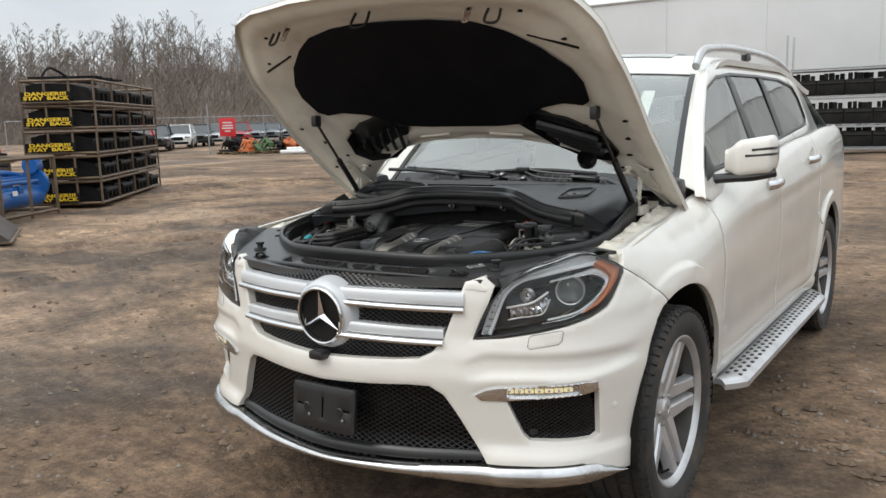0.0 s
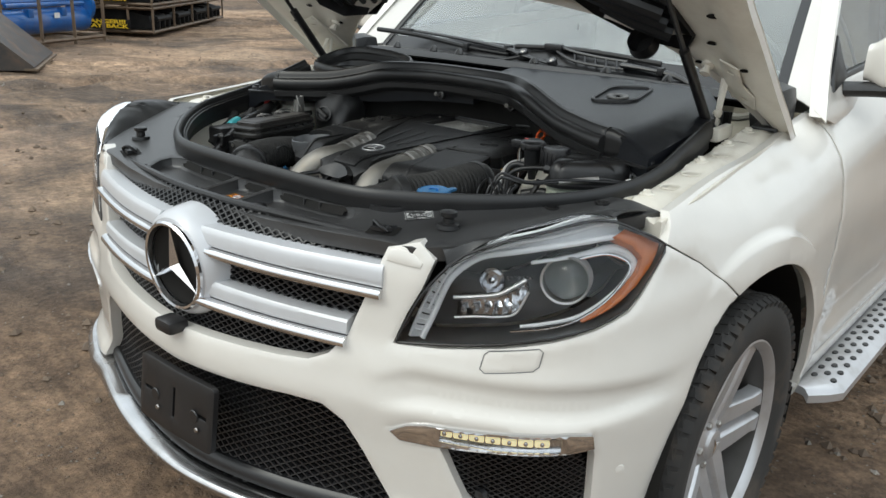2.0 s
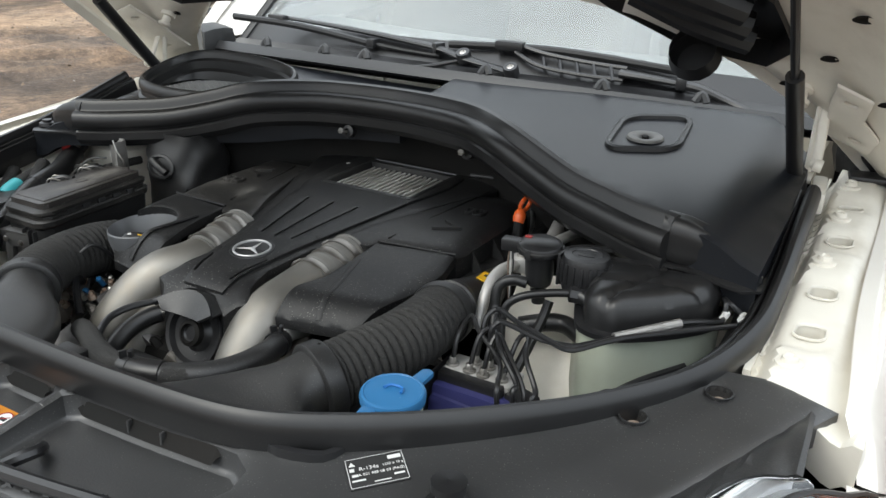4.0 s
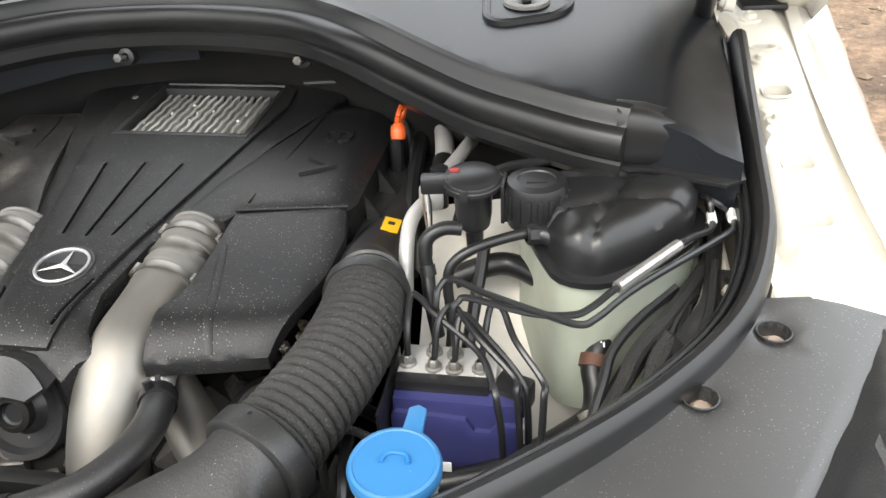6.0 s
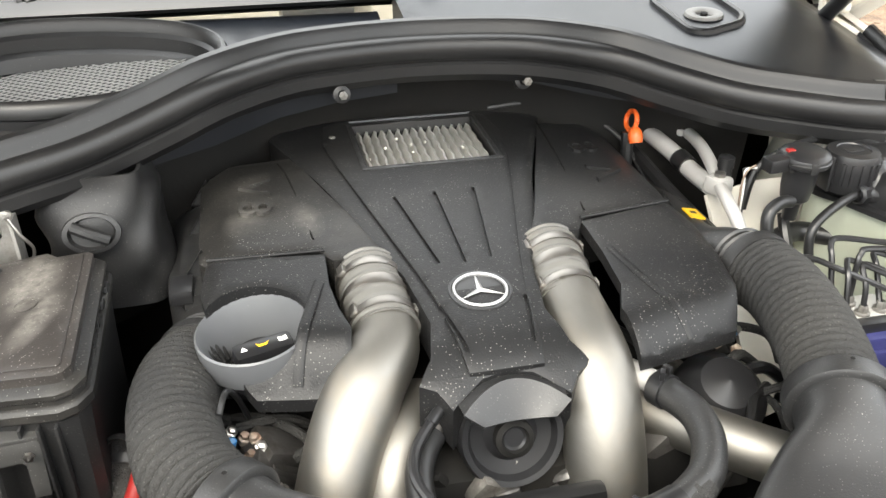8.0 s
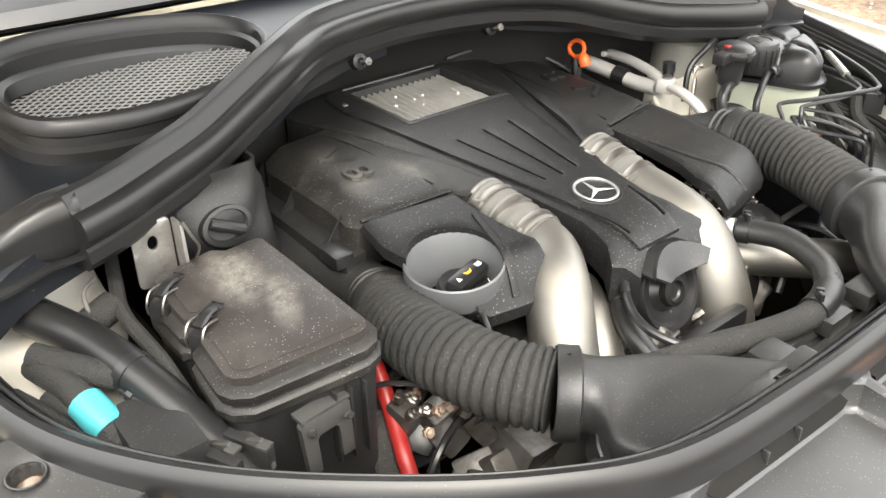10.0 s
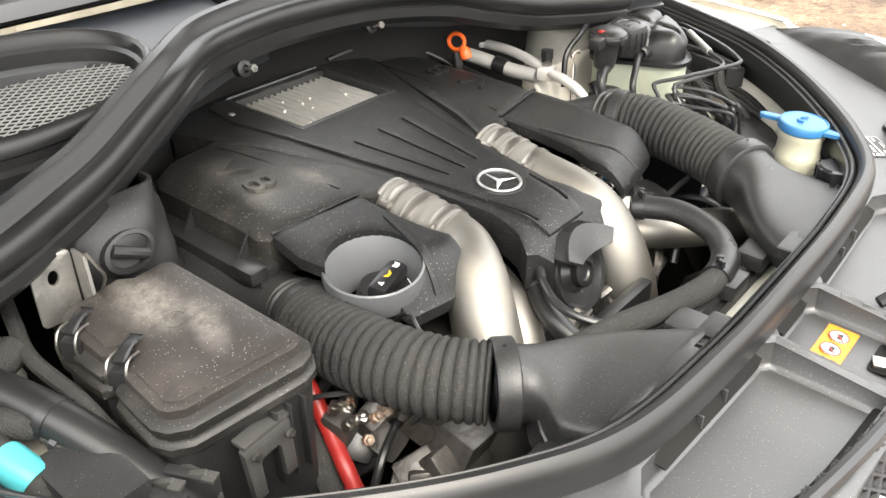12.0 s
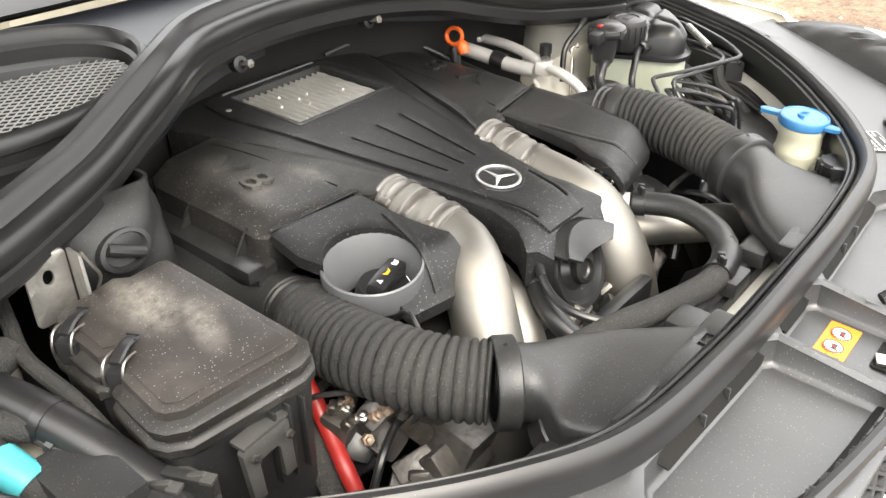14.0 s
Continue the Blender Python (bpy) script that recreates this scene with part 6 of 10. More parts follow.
rear_seal = part("rear_seal", sweep(rear_path, rear_prof, 6), RUBBER, car, "thick ribbed black rubber seal")
for sd in (1, -1):
    # moulded end boot: the seal's two ridges run out into a flattened, dented tip
    boot = [((.570, .795, 1.098), .022, .036), ((.60, .795, 1.096), .023, .035), ((.625, .796, 1.094), .023, .030), ((.645, .796, 1.090), .022, .023), ((.660, .796, 1.085), .018, .016), ((.668, .796, 1.082), .010, .009)]
    bm = bmesh.new()
    rings = []
    for n_b, ((x, y, z), w, h) in enumerate(boot):
        ring = []
        for k in range(28):
            a = 2 * math.pi * k / 28
            waist = 1 - .10 * math.exp(-((a - radians(185)) / .25) ** 2)
            dent = 1 - .28 * math.exp(-((a - radians(95)) / .35) ** 2) * (1 if n_b in (2, 3) else .3)
            ring.append(bm.verts.new((sd * x, y + w * waist * math.copysign(abs(math.cos(a)) ** .8, math.cos(a)), z + h * dent * math.copysign(abs(math.sin(a)) ** .8, math.sin(a)))))
        rings.append(ring)
    for a, b in zip(rings, rings[1:]):
        for k in range(28):
            bm.faces.new((a[k], a[(k + 1) % 28], b[(k + 1) % 28], b[k]))
    bm.faces.new(rings[0])
    bm.faces.new(rings[-1])
    bmesh.ops.recalc_face_normals(bm, faces=bm.faces)
    part("seal_boot", bm, RUBBER, rear_seal)
    part("boot_lip", panel([(.56, .772), (.61, .770), (.65, .755), (.685, .748), (.706, .765), (.706, .83), (.66, .83), (.60, .80)], lambda x, y, l: Vector((sd * x, y, 1.068 - .06 * max(0, x - .62) + l)), .02, .005, (), .003), RUBBER, rear_seal)
    part("boot_pin", lathe([(.016, 0), (.015, .006), (.009, .008), (.009, .012), (0, .012)], at(sd * .688, .785, 1.066), 16), BLACK_CLEAN, rear_seal)
    stud = part("seal_stud", lathe([(.003, -.012), (.003, .004), (.006, .005), (.006, .009), (.003, .010), (0, .012)], at(.032 + sd * .128, .982, 1.104, 75), 6), JOINT, rear_seal)
    part("stud_boss", lathe([(.012, -.02), (.012, -.006), (.006, -.004)], at(.032 + sd * .128, .990, 1.102, 75), 12), RUBBER, rear_seal)
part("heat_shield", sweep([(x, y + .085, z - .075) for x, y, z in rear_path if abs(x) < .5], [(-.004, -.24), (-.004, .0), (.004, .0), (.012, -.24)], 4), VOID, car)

# plenum covers behind the seal: a plain one with an oval plug, and the air inlet with its lip
def deck_z(x, y):
    return 1.118 + .155 * (y - .78) - .03 * smooth01((abs(x) - .62) / .08)


deck_l = [(.012, 1.048), (.10, 1.032), (.183, 1.002), (.267, .944), (.343, .908), (.415, .872), (.52, .812), (.62, .775), (.70, .76), (.705, .95), (.70, 1.16), (.62, 1.235), (.4, 1.235), (.2, 1.225), (.012, 1.22)]
deck = part("plenum_cover", panel(deck_l, flat(deck_z), .03, .06, (), .006, .004), DECK, car, "smooth black plenum cover")
plug_loop = [(.456 + u * .97 - v * .10, 1.075 + v + u * .35) for u, v in rounded(.112, .150, .034, 5)]
part("plug_frame", loop_wall(plug_loop, [(.004, lambda x, y: deck_z(x, y) - .002), (.003, lambda x, y: deck_z(x, y) + .006), (-.001, lambda x, y: deck_z(x, y) + .008), (-.006, lambda x, y: deck_z(x, y) + .006), (-.007, lambda x, y: deck_z(x, y) - .002)]), RUBBER, deck)
part("plug_seat", lathe([(.028, .0005), (.026, .004), (.022, .005), (.014, .003), (.009, -.001), (.008, -.004), (0, -.005)], at(.456, 1.052, deck_z(.456, 1.052) + .001, 8) @ Matrix.Diagonal((1.1, .9, 1, 1)), 24), JOINT, deck, "worn grey seat with a screw")
part("plug_screw", lathe([(.006, -.002), (.006, .004), (0, .005)], at(.456, 1.052, deck_z(.456, 1.052) + .001, 8), 6), VOID, deck)
deck_r_half = [(-x, y) for x, y in deck_l]
inlet_loop = closed_curve([(-.584, .99), (-.571, .938), (-.539, .910), (-.476, .896), (-.411, .896), (-.342, .908), (-.285, .938), (-.246, .985), (-.252, 1.035), (-.300, 1.075), (-.396, 1.10), (-.50, 1.105), (-.562, 1.085), (-.584, 1.04)], 3)
deck_r = part("air_inlet", panel(deck_r_half, flat(lambda x, y: deck_z(x, y) - .03), .03, .05, [inset_loop(inlet_loop, .012)], .005, .004), DECK, car, "black cabin air inlet with a rubber lip")


def lip_z(h):
    return lambda x, y: 1.158 + .21 * (y - .91) + h


part("inlet_lip", loop_wall(inlet_loop, [(.010, lip_z(-.060)), (.010, lip_z(-.036)), (.004, lip_z(-.032)), (.003, lip_z(-.022)), (.007, lip_z(-.018)), (.007, lip_z(-.010)), (.003, lip_z(-.002)), (-.002, lip_z(.0)), (-.006, lip_z(-.004)), (-.008, lip_z(-.016)), (-.013, lip_z(-.020)), (-.014, lip_z(-.036)), (-.022, lip_z(-.040)), (-.026, lambda x, y: 1.136)]), RUBBER, deck_r, "rubber lip")
bm = bmesh.new()
add_mesh_grille(bm, inset_loop(inlet_loop, .024), flat(lambda x, y: 1.142 + .06 * (x + .4)), .0150, .0125, .0007, .0014)
part("inlet_mesh", bm, MESH_GREY, deck_r, "fine diamond mesh")
# near-black floor paints the inlet's unlit depth below the mesh
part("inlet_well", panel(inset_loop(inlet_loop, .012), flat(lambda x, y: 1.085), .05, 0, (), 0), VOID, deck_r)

# scuttle below the windscreen, with the wipers
def scuttle(u, v):
    x = u * .74
    y = 1.20 + .11 * v + .10 * u * u
    z = 1.175 + .018 * v + .020 * math.exp(-((v - .15) / .12) ** 2) - .02 * u * u
    return Vector((x, y, z))


scut = part("scuttle_panel", sheet(scuttle, steps(-1, 1, 30), steps(0, 1, 14), .012), BLACK_CLEAN, car, "black scuttle panel")
for u in (-.72, -.46, -.3, .1, .42, .66):
    part("scuttle_clip", tube([scuttle(u - .012, .2), scuttle(u, .25) + Vector((0, 0, .02)), scuttle(u + .012, .2)], .009, 8, 4), BLACK, scut)


def wiper_pivot(p, parent):
    part("wiper_pivot", lathe([(.016, -.012), (.016, .004), (.014, .008), (.008, .008), (.007, .005), (0, .005)], at(*p, 30), 20), BLACK_CLEAN, parent)
    part("pivot_nut", lathe([(.0075, .003), (.0075, .0075), (.005, .009), (.003, .006), (0, .006)], at(*p, 30), 12), ZINC, parent)


wp = part("wiper", tube([(-.60, 1.372, 1.242), (-.507, 1.382, 1.238), (-.28, 1.345, 1.232), (-.081, 1.311, 1.222)], lambda u: .006 + .006 * u, 10, 6, True, .6), BLACK_CLEAN, car, "black windscreen wiper")
part("wiper_crank", tube([(-.088, 1.312, 1.223), (-.060, 1.306, 1.219), (-.016, 1.297, 1.211), (.05, 1.286, 1.203), (.112, 1.278, 1.196)], lambda u: .014 + .002 * math.cos(4 * math.pi * u), 12, 6, True, .42), BLACK_CLEAN, wp)
part("arm_knuckle", box((-.084, 1.311, 1.223), (.014, .030, .022), .004, turn_z(-15)), BLACK_CLEAN, wp)
wiper_pivot((-.014, 1.294, 1.217), wp)
wiper_pivot((.106, 1.274, 1.203), wp)
part("crank_brace", tube([(-.02, 1.292, 1.206), (-.07, 1.275, 1.192), (-.13, 1.25, 1.182)], .0045, 8, 4), BLACK_CLEAN, wp)
part("wiper_blade", tube([(-.708, 1.36, 1.233), (-.50, 1.352, 1.229), (-.255, 1.322, 1.211)], .0065, 8, 6, True, 1.3), RUBBER, wp)
part("wiper_blade", tube([(-.30, 1.329, 1.214), (-.18, 1.318, 1.208), (-.08, 1.312, 1.206)], .005, 8, 6), RUBBER, wp)
part("blade_clamp", box((-.57, 1.366, 1.240), (.055, .020, .016), .004, turn_z(-8)), BLACK_CLEAN, wp)
part("blade_clamp", box((-.262, 1.324, 1.214), (.022, .022, .020), .004, turn_z(-10)), BLACK_CLEAN, wp)
wp = part("wiper", tube([(.315, 1.328, 1.212), (.37, 1.333, 1.209), (.43, 1.340, 1.204)], lambda u: .017 - .005 * u, 10, 5, True, .5), BLACK_CLEAN, car, "black windscreen wiper with an open framed arm")
for dy, dz in ((.011, .011), (-.011, -.011)):
    part("arm_rail", tube([(.092, 1.330 + dy * .6, 1.237 + dz * .6), (.15, 1.320 + dy, 1.222 + dz), (.24, 1.321 + dy, 1.214 + dz), (.325, 1.328 + dy * .9, 1.211 + dz * .9)], .0055, 8, 6, True, .8), BLACK_CLEAN, wp)
for k in range(5):
    x = .155 + .036 * k
    part("arm_rung", tube([(x - .006, 1.332, 1.229 - .05 * (x - .155)), (x + .008, 1.310, 1.205 - .05 * (x - .155))], .0042, 6, 1), BLACK_CLEAN, wp)
part("blade_clamp", box((.075, 1.331, 1.241), (.062, .026, .020), .006, turn_z(4)), BLACK_CLEAN, wp)
part("arm_knuckle", box((.432, 1.340, 1.205), (.020, .034, .022), .004, turn_z(12)), BLACK_CLEAN, wp)
part("arm_tail", tube([(.43, 1.340, 1.203), (.47, 1.341, 1.198), (.52, 1.342, 1.182), (.56, 1.335, 1.17)], lambda u: .013 - .003 * u, 10, 5, True, .7), BLACK_CLEAN, wp)
part("wiper_blade", tube([(-.065, 1.325, 1.231), (.17, 1.347, 1.238), (.42, 1.362, 1.223)], .0065, 8, 6, True, 1.3), RUBBER, wp)

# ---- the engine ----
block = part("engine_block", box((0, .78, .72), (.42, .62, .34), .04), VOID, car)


def eng_z(x, y):
    return 1.025 - .078 * max(0, .9 - y) - 6 * max(0, .56 - y) ** 2


ctr_half = [(0, 1.10), (.12, 1.10), (.19, 1.07), (.20, 1.045), (.178, .985), (.132, .856), (.095, .722), (.072, .667), (.060, .583), (.070, .534), (.086, .511), (.070, .505), (.058, .490), (.045, .498), (.025, .510), (0, .514)]
plate_half = [(0, 1.078), (.10, 1.078), (.120, 1.066), (.127, 1.0), (.114, .91), (.092, .81), (.060, .67), (.050, .62), (.042, .55), (.037, .512), (0, .512)]
grid_hole = [(-.078, .905), (.099, .905), (.099, 1.055), (-.081, 1.055)]


def slot(x0, y0, x1, y1, w=.0021):
    k = math.hypot(x1 - x0, y1 - y0)
    ux, uy = (x1 - x0) / k * w, (y1 - y0) / k * w
    return [(x0 - uy, y0 + ux), (x0 - ux, y0 - uy), (x0 + uy, y0 - ux), (x1 + uy, y1 - ux), (x1 + ux, y1 + uy), (x1 - uy, y1 + ux)]


slots = [slot(-.056, .824, -.032, .676), slot(-.005, .827, -.003, .673), slot(.045, .828, .027, .677), slot(-.047, .60, -.034, .533), slot(.044, .60, .033, .535)]
ec = part("engine_cover", panel(both(ctr_half), flat(eng_z), .012, .05, [grid_hole], .004, .003), ENGINE, car, "dusty black engine cover with a chrome emblem")
part("cover_plate", panel(both(plate_half), flat(lambda x, y: eng_z(x, y) + .0050), .012, .006, [grid_hole] + slots, .0018, .0010), ENGINE, ec, "raised plate with engraved lines")
part("cooler_frame", panel(inset_loop(grid_hole, -.010), flat(lambda x, y: eng_z(x, y) + .0068), .03, .014, [inset_loop(grid_hole, .001)], .002), BLACK, ec)
part("cooler_slope", sheet(lambda x, v: Vector((x, 1.057 + .016 * v, 1.016 + .016 * v)), [-.082, .100], [0, 1], .003), GREY_PLASTIC, ec)
part("cover_rivet", lathe([(.005, 0), (.004, .0015), (.002, .001), (0, .001)], at(-.112, 1.02, eng_z(0, 1.02) + .005), 10), JOINT, ec)
cooler = part("cooler_core", box((.0095, .980, 1.004), (.180, .154, .01), .001), FINS, ec, "dusty aluminium cooler fins")
for k in range(15):
    x = -.072 + .163 * k / 14
    part("fin", sheet(lambda y, v: Vector((x + .0030 * v + .0009 * math.sin(y * 190 + 1.7 * k), y, 1.0135 + .0075 * v)), steps(.907, 1.053, 26), [-1, 1], .0036), FINS, cooler)
random.seed(19)
for k in range(16):
    q = .4 + .5 * random.random()
    part("dust_lump", lathe([(.0032 * q, -.001), (.003 * q, .0015 * q), (.0015 * q, .0028 * q), (0, .0028 * q)], at(-.07 + .042 * (k % 4) + .03 * random.random(), .915 + .034 * (k // 4) + .02 * random.random(), 1.0205, 10 * random.random(), 8), 7), DUST_LUMP, cooler)
emb_m = at(0, .617, eng_z(0, .617) + .0060, 4.5)
part("emblem_seat", lathe([(.0345, -.002), (.0335, .0004), (.0305, .0004), (.0300, -.0010), (0, -.0010)], emb_m, 44), BLACK_CLEAN, ec)
emb = part("emblem", lathe([(.0295, -.003), (.0295, .0012), (.0287, .0020), (.0268, .0020), (.0262, .0012), (.0262, -.002)], emb_m, 44), SATIN, ec, "round chrome emblem")
part("emblem_arms", star_bm(emb_m, .0272, .0040, .0022), SATIN, emb, sharp=5)
# visor over the pulley
bm = sheet(lambda a, v: Vector((.052 * a, .500 - .024 * a * a, .982 - .016 * a * a)).lerp(Vector((.036 * a, .476 - .010 * a * a, .952 + .004 * a * a)), v), steps(-1, 1, 18), steps(0, 1, 5), .004)
part("nose_piece", bm, BLACK, ec)
part("nose_bridge", sheet(lambda a, v: Vector((.050 * a, .500 - .024 * a * a, .980 - .016 * a * a)).lerp(Vector((.058 * a, .535, .969)), v), steps(-1, 1, 14), steps(0, 1, 3), .004), BLACK, ec)


# cam covers with the raised figures; the two banks are staggered along the engine
def bank_z(x, y):
    return 1.025 - .012 * smooth01((y - .98) / .08) - .010 * smooth01((.8 - y) / .1) - .016 * smooth01((abs(x) - .25) / .04)


BANK_REAR = {1: [(.192, 1.046), (.262, 1.056), (.280, 1.045), (.284, 1.01), (.282, .775), (.276, .758), (.158, .736), (.150, .722), (.144, .712), (.084, .712), (.090, .725), (.103, .755), (.139, .865), (.170, .955)],
             -1: [(.176, .975), (.282, .962), (.293, .940), (.290, .75), (.281, .737), (.158, .724), (.150, .712), (.144, .704), (.084, .704), (.090, .720), (.103, .755), (.139, .865), (.160, .935)]}
BANK_FRONT = {1: [(.152, .728), (.276, .752), (.286, .70), (.284, .64), (.270, .575), (.252, .532), (.196, .520), (.136, .508), (.134, .56), (.150, .60), (.153, .66)],
              -1: [(.152, .718), (.280, .731), (.286, .68), (.276, .62), (.258, .575), (.236, .553), (.200, .546), (.160, .540), (.143, .556), (.139, .585), (.148, .62), (.153, .66)]}
EDGE = {1: (.508, .205, .030), -1: (.540, .17, .048)}


def front_z(x, y, sd=1):
    y0, slope, deep = EDGE[sd]
    d = min(max((y - y0 - slope * (abs(x) - .145)) / .048, 0), 1)
    return 1.017 - .012 * smooth01((.75 - y) / .2) - deep * (1 - d) ** 2 - .008 * smooth01((abs(x) - .262) / .03)


for sd in (1, -1):
    def sided(outline):
        return [(sd * x, y) for x, y in outline]

    paint = ENGINE if sd > 0 else DUSTY
    b = part("cam_cover", panel(sided(BANK_REAR[sd]), flat(bank_z), .014, .07, (), .005, .004), paint, ec, "black cam cover with raised figures")
    for ch, y in (("V", .830), ("8", .915)) if sd > 0 else (("V", .884), ("8", .822)):
        vm = at(sd * .226, y, bank_z(.226, y) + .0016, 0, 0, 90 * sd) @ Matrix.Diagonal((1.15, .8, 1, 1))
        part("raised_lettering", text_bm(ch, .072, vm, .0030), paint, b)
    part("cover_seam", tube([(sd * .192, 1.03 if sd > 0 else .955, bank_z(.19, .95) + .0004), (sd * .180, .90, bank_z(.18, .90) + .0004), (sd * .162, .745, bank_z(.16, .75) + .0004)], .0012, 5, 4), VOID, b)
    hole = [circle(-.234, .617, .0545, .0545, 32)] if sd < 0 else []
    f = part("cover_flap", panel(sided(BANK_FRONT[sd]), flat(lambda x, y: front_z(x, y, sd)), .011, .016, hole, .004, .003), ENGINE, ec, "black cover flap")
    bk = BANK_FRONT[sd]
    part("flap_lip", tube([(sd * bk[0][0], bk[0][1] + .003, front_z(bk[0][0], bk[0][1], sd) + .002), (sd * bk[1][0], bk[1][1] + .003, front_z(bk[1][0], bk[1][1], sd) + .002)], .0022, 8, 1), ENGINE, f)
    y1, slope = EDGE[sd][0], EDGE[sd][1]
    def ridge_at(u, v):
        x = .158 + .034 * u + .009 * v
        y = .665 - (.665 - y1 - slope * (x - .145) - .004) * u
        return Vector((sd * x, y, front_z(x, y, sd) + .0006 + .0014 * math.sin(math.pi * v)))

    part("flap_ridge", sheet(ridge_at, steps(0, 1, 18), [0, .25, .75, 1], .002), ENGINE, f)
    # the shelf along the outer side, with its thin ribs
    y_end = .99 if sd > 0 else .955
    part("flange", panel(sided([(.280, .728), (.310, .724), (.317, .75), (.317, y_end - .02), (.305, y_end), (.280, y_end)]), flat(lambda x, y: .977 - .1 * max(0, abs(x) - .29)), .02, .030, (), .003, .002), BLACK, b)
    for y in (.768, .875, .96) if sd < 0 else (.79, .86, .93):
        part("flange_rib", panel([(0, .0), (.024, -.036), (0, -.036)], lambda u, v, l: Vector((sd * (.287 + u), y + l, 1.011 + v)), .02, .004, (), 0), BLACK, b)
    part("flange_clip", box((sd * .312, .742, .975), (.026, .040, .018), .004), BLACK_CLEAN, b)
    # ribbed sleeve with two bands, and the polished intake pipe
    dy = .008 if sd > 0 else 0.0
    part("pipe_joint", tube([(sd * .108, .715 + dy, .988), (sd * .105, .668 + dy, .981), (sd * .101, .612 + dy, .971)], lambda u: .0352 + .0018 * math.sin(u * 30) ** 2, 36, 16), JOINT, ec, "ribbed grey pipe joint")
    for y in (.626 + dy, .664 + dy, .690 + dy):
        cx, cz = sd * (.1017 + .075 * (y - .626 - dy)), .9735 + .17 * (y - .626 - dy)
        wide = .0018 if abs(y - .664 - dy) < .01 else .0042
        band = part("clamp_band", tube([(cx, y - wide - .001, cz - .0010), (cx, y - wide, cz - .0009), (cx, y + wide, cz + .0009), (cx, y + wide + .001, cz + .0010)], lambda u: .0384 if .1 < u < .9 else .0362, 40, 1), CLAMP, ec, "worn steel band")
        if wide > .004:
            part("clamp_screw", box((cx - .030, y, cz + .022), (.010, .017, .008), .002, Matrix.Rotation(radians(-50), 3, "Y")), CLAMP, band)
            part("clamp_ear", box((cx + .034, y, cz + .014), (.006, .013, .010), .002), JOINT, band)
    if sd > 0:
        pts = [(.102, .634, .975), (.101, .585, .968), (.098, .535, .951), (.095, .492, .908), (.093, .462, .84), (.090, .447, .75), (.090, .44, .62)]
    else:
        pts = [(-.102, .624, .973), (-.107, .590, .967), (-.132, .553, .953), (-.158, .515, .915), (-.178, .482, .86), (-.190, .460, .78), (-.193, .445, .62)]
    pipe = part("intake_pipe", tube(pts, lambda u: .0350 + (.0060 if sd > 0 else .0045) * smooth01((u - .08) / .3), 36, 8), BRUSHED, ec, "brushed steel intake pipe")
    part("weld_seam", tube([Vector(p) + Vector((-.026 * sd, -.020, .012)) for p in pts[1:5]], .0009, 5, 6), CLAMP, pipe)
part("intake_pipe", tube([(.11, .575, .900), (.15, .532, .898), (.19, .487, .897), (.235, .445, .895), (.285, .412, .888), (.33, .40, .87)], .0275, 24, 6), BRUSHED, ec, "brushed steel intake pipe")
part("intake_pipe", tube([(-.070, .575, .905), (-.100, .525, .905), (-.120, .487, .872), (-.133, .452, .80), (-.135, .44, .62)], .030, 24, 6), BRUSHED, ec, "brushed steel intake pipe")

# oil filler: funnel, cap with its printed signs
cup = part("oil_filler", lathe([(.036, -.056), (.037, -.046), (.039, -.038), (.049, -.013), (.0545, .002), (.056, .0045), (.0580, .003), (.0585, -.010), (.055, -.03)], at(-.234, .617, .994, 4, -4), 64), GREY_PLASTIC, ec, "grey funnel with a black oil cap")
cap_m = at(-.227, .606, .957, 8, 0, 18)
bm = bmesh.new()
add_lathe(bm, [(.034, -.014), (.034, .005), (.031, .011), (0, .012)], cap_m, 40)
part("oil_cap", bm, BLACK_CLEAN, cup)
part("cap_grip", box(cap_m @ Vector((0, .0, .0195)), (.062, .024, .020), .007, cap_m.to_3x3()), BLACK_CLEAN, cup, "black grip with printed signs")
def sign(pts, u, mt):
    part("cap_sign", panel(pts, lambda a, b, l: cap_m @ Vector((u * 1.12 + a, b, .0299 + l)), .02, .0003, (), 0), mt, cup)


sign([(-.0035, -.003), (.0035, -.003), (0, .0035)], -.018, PRINT)
sign([(-.007, .003), (-.005, -.0025), (.003, -.0025), (.007, .0025), (.003, .0005), (-.003, .0005)], 0, YELLOW)
sign([(-.0045, -.003), (-.0045, .003), (-.0004, .002), (-.0004, -.004)], .018, PRINT)
sign([(.0004, -.004), (.0004, .002), (.0045, .003), (.0045, -.003)], .018, PRINT)
for rr in (.0285, .0335):
    part("cap_line", tube([cap_m @ Vector((rr * math.cos(radians(a)), rr * math.sin(radians(a)), 0.0125 if rr < .03 else .0065)) for a in (205, 230, 255, 280, 305, 330)], .0006, 5, 4), PRINT, cup)

# belt pulley below the nose piece
pulley_m = at(0, .487, .922, 68) @ Matrix.Scale(.68, 4)
pul = part("pulley", lathe([(.078, -.03), (.078, -.004), (.074, .004), (.066, .002), (.060, -.010), (.04, -.014), (.030, -.004), (.026, .008), (.018, .010), (.014, .006), (0, .006)], pulley_m, 44), BLACK_CLEAN, ec, "black belt pulley")
part("pulley_hub", lathe([(.030, -.01), (.028, .012), (.020, .016), (.016, .006), (0, .004)], pulley_m, 24), VOID, pul)
part("belt", box((0, .43, .80), (.15, .02, .20), .008), RUBBER, ec)

# air ducts: corrugated hoses and the snorkels at the front
def corrugated(ribs, r):
    return lambda u: r - .0052 + .0055 * abs(math.sin(u * math.pi * ribs)) ** .55


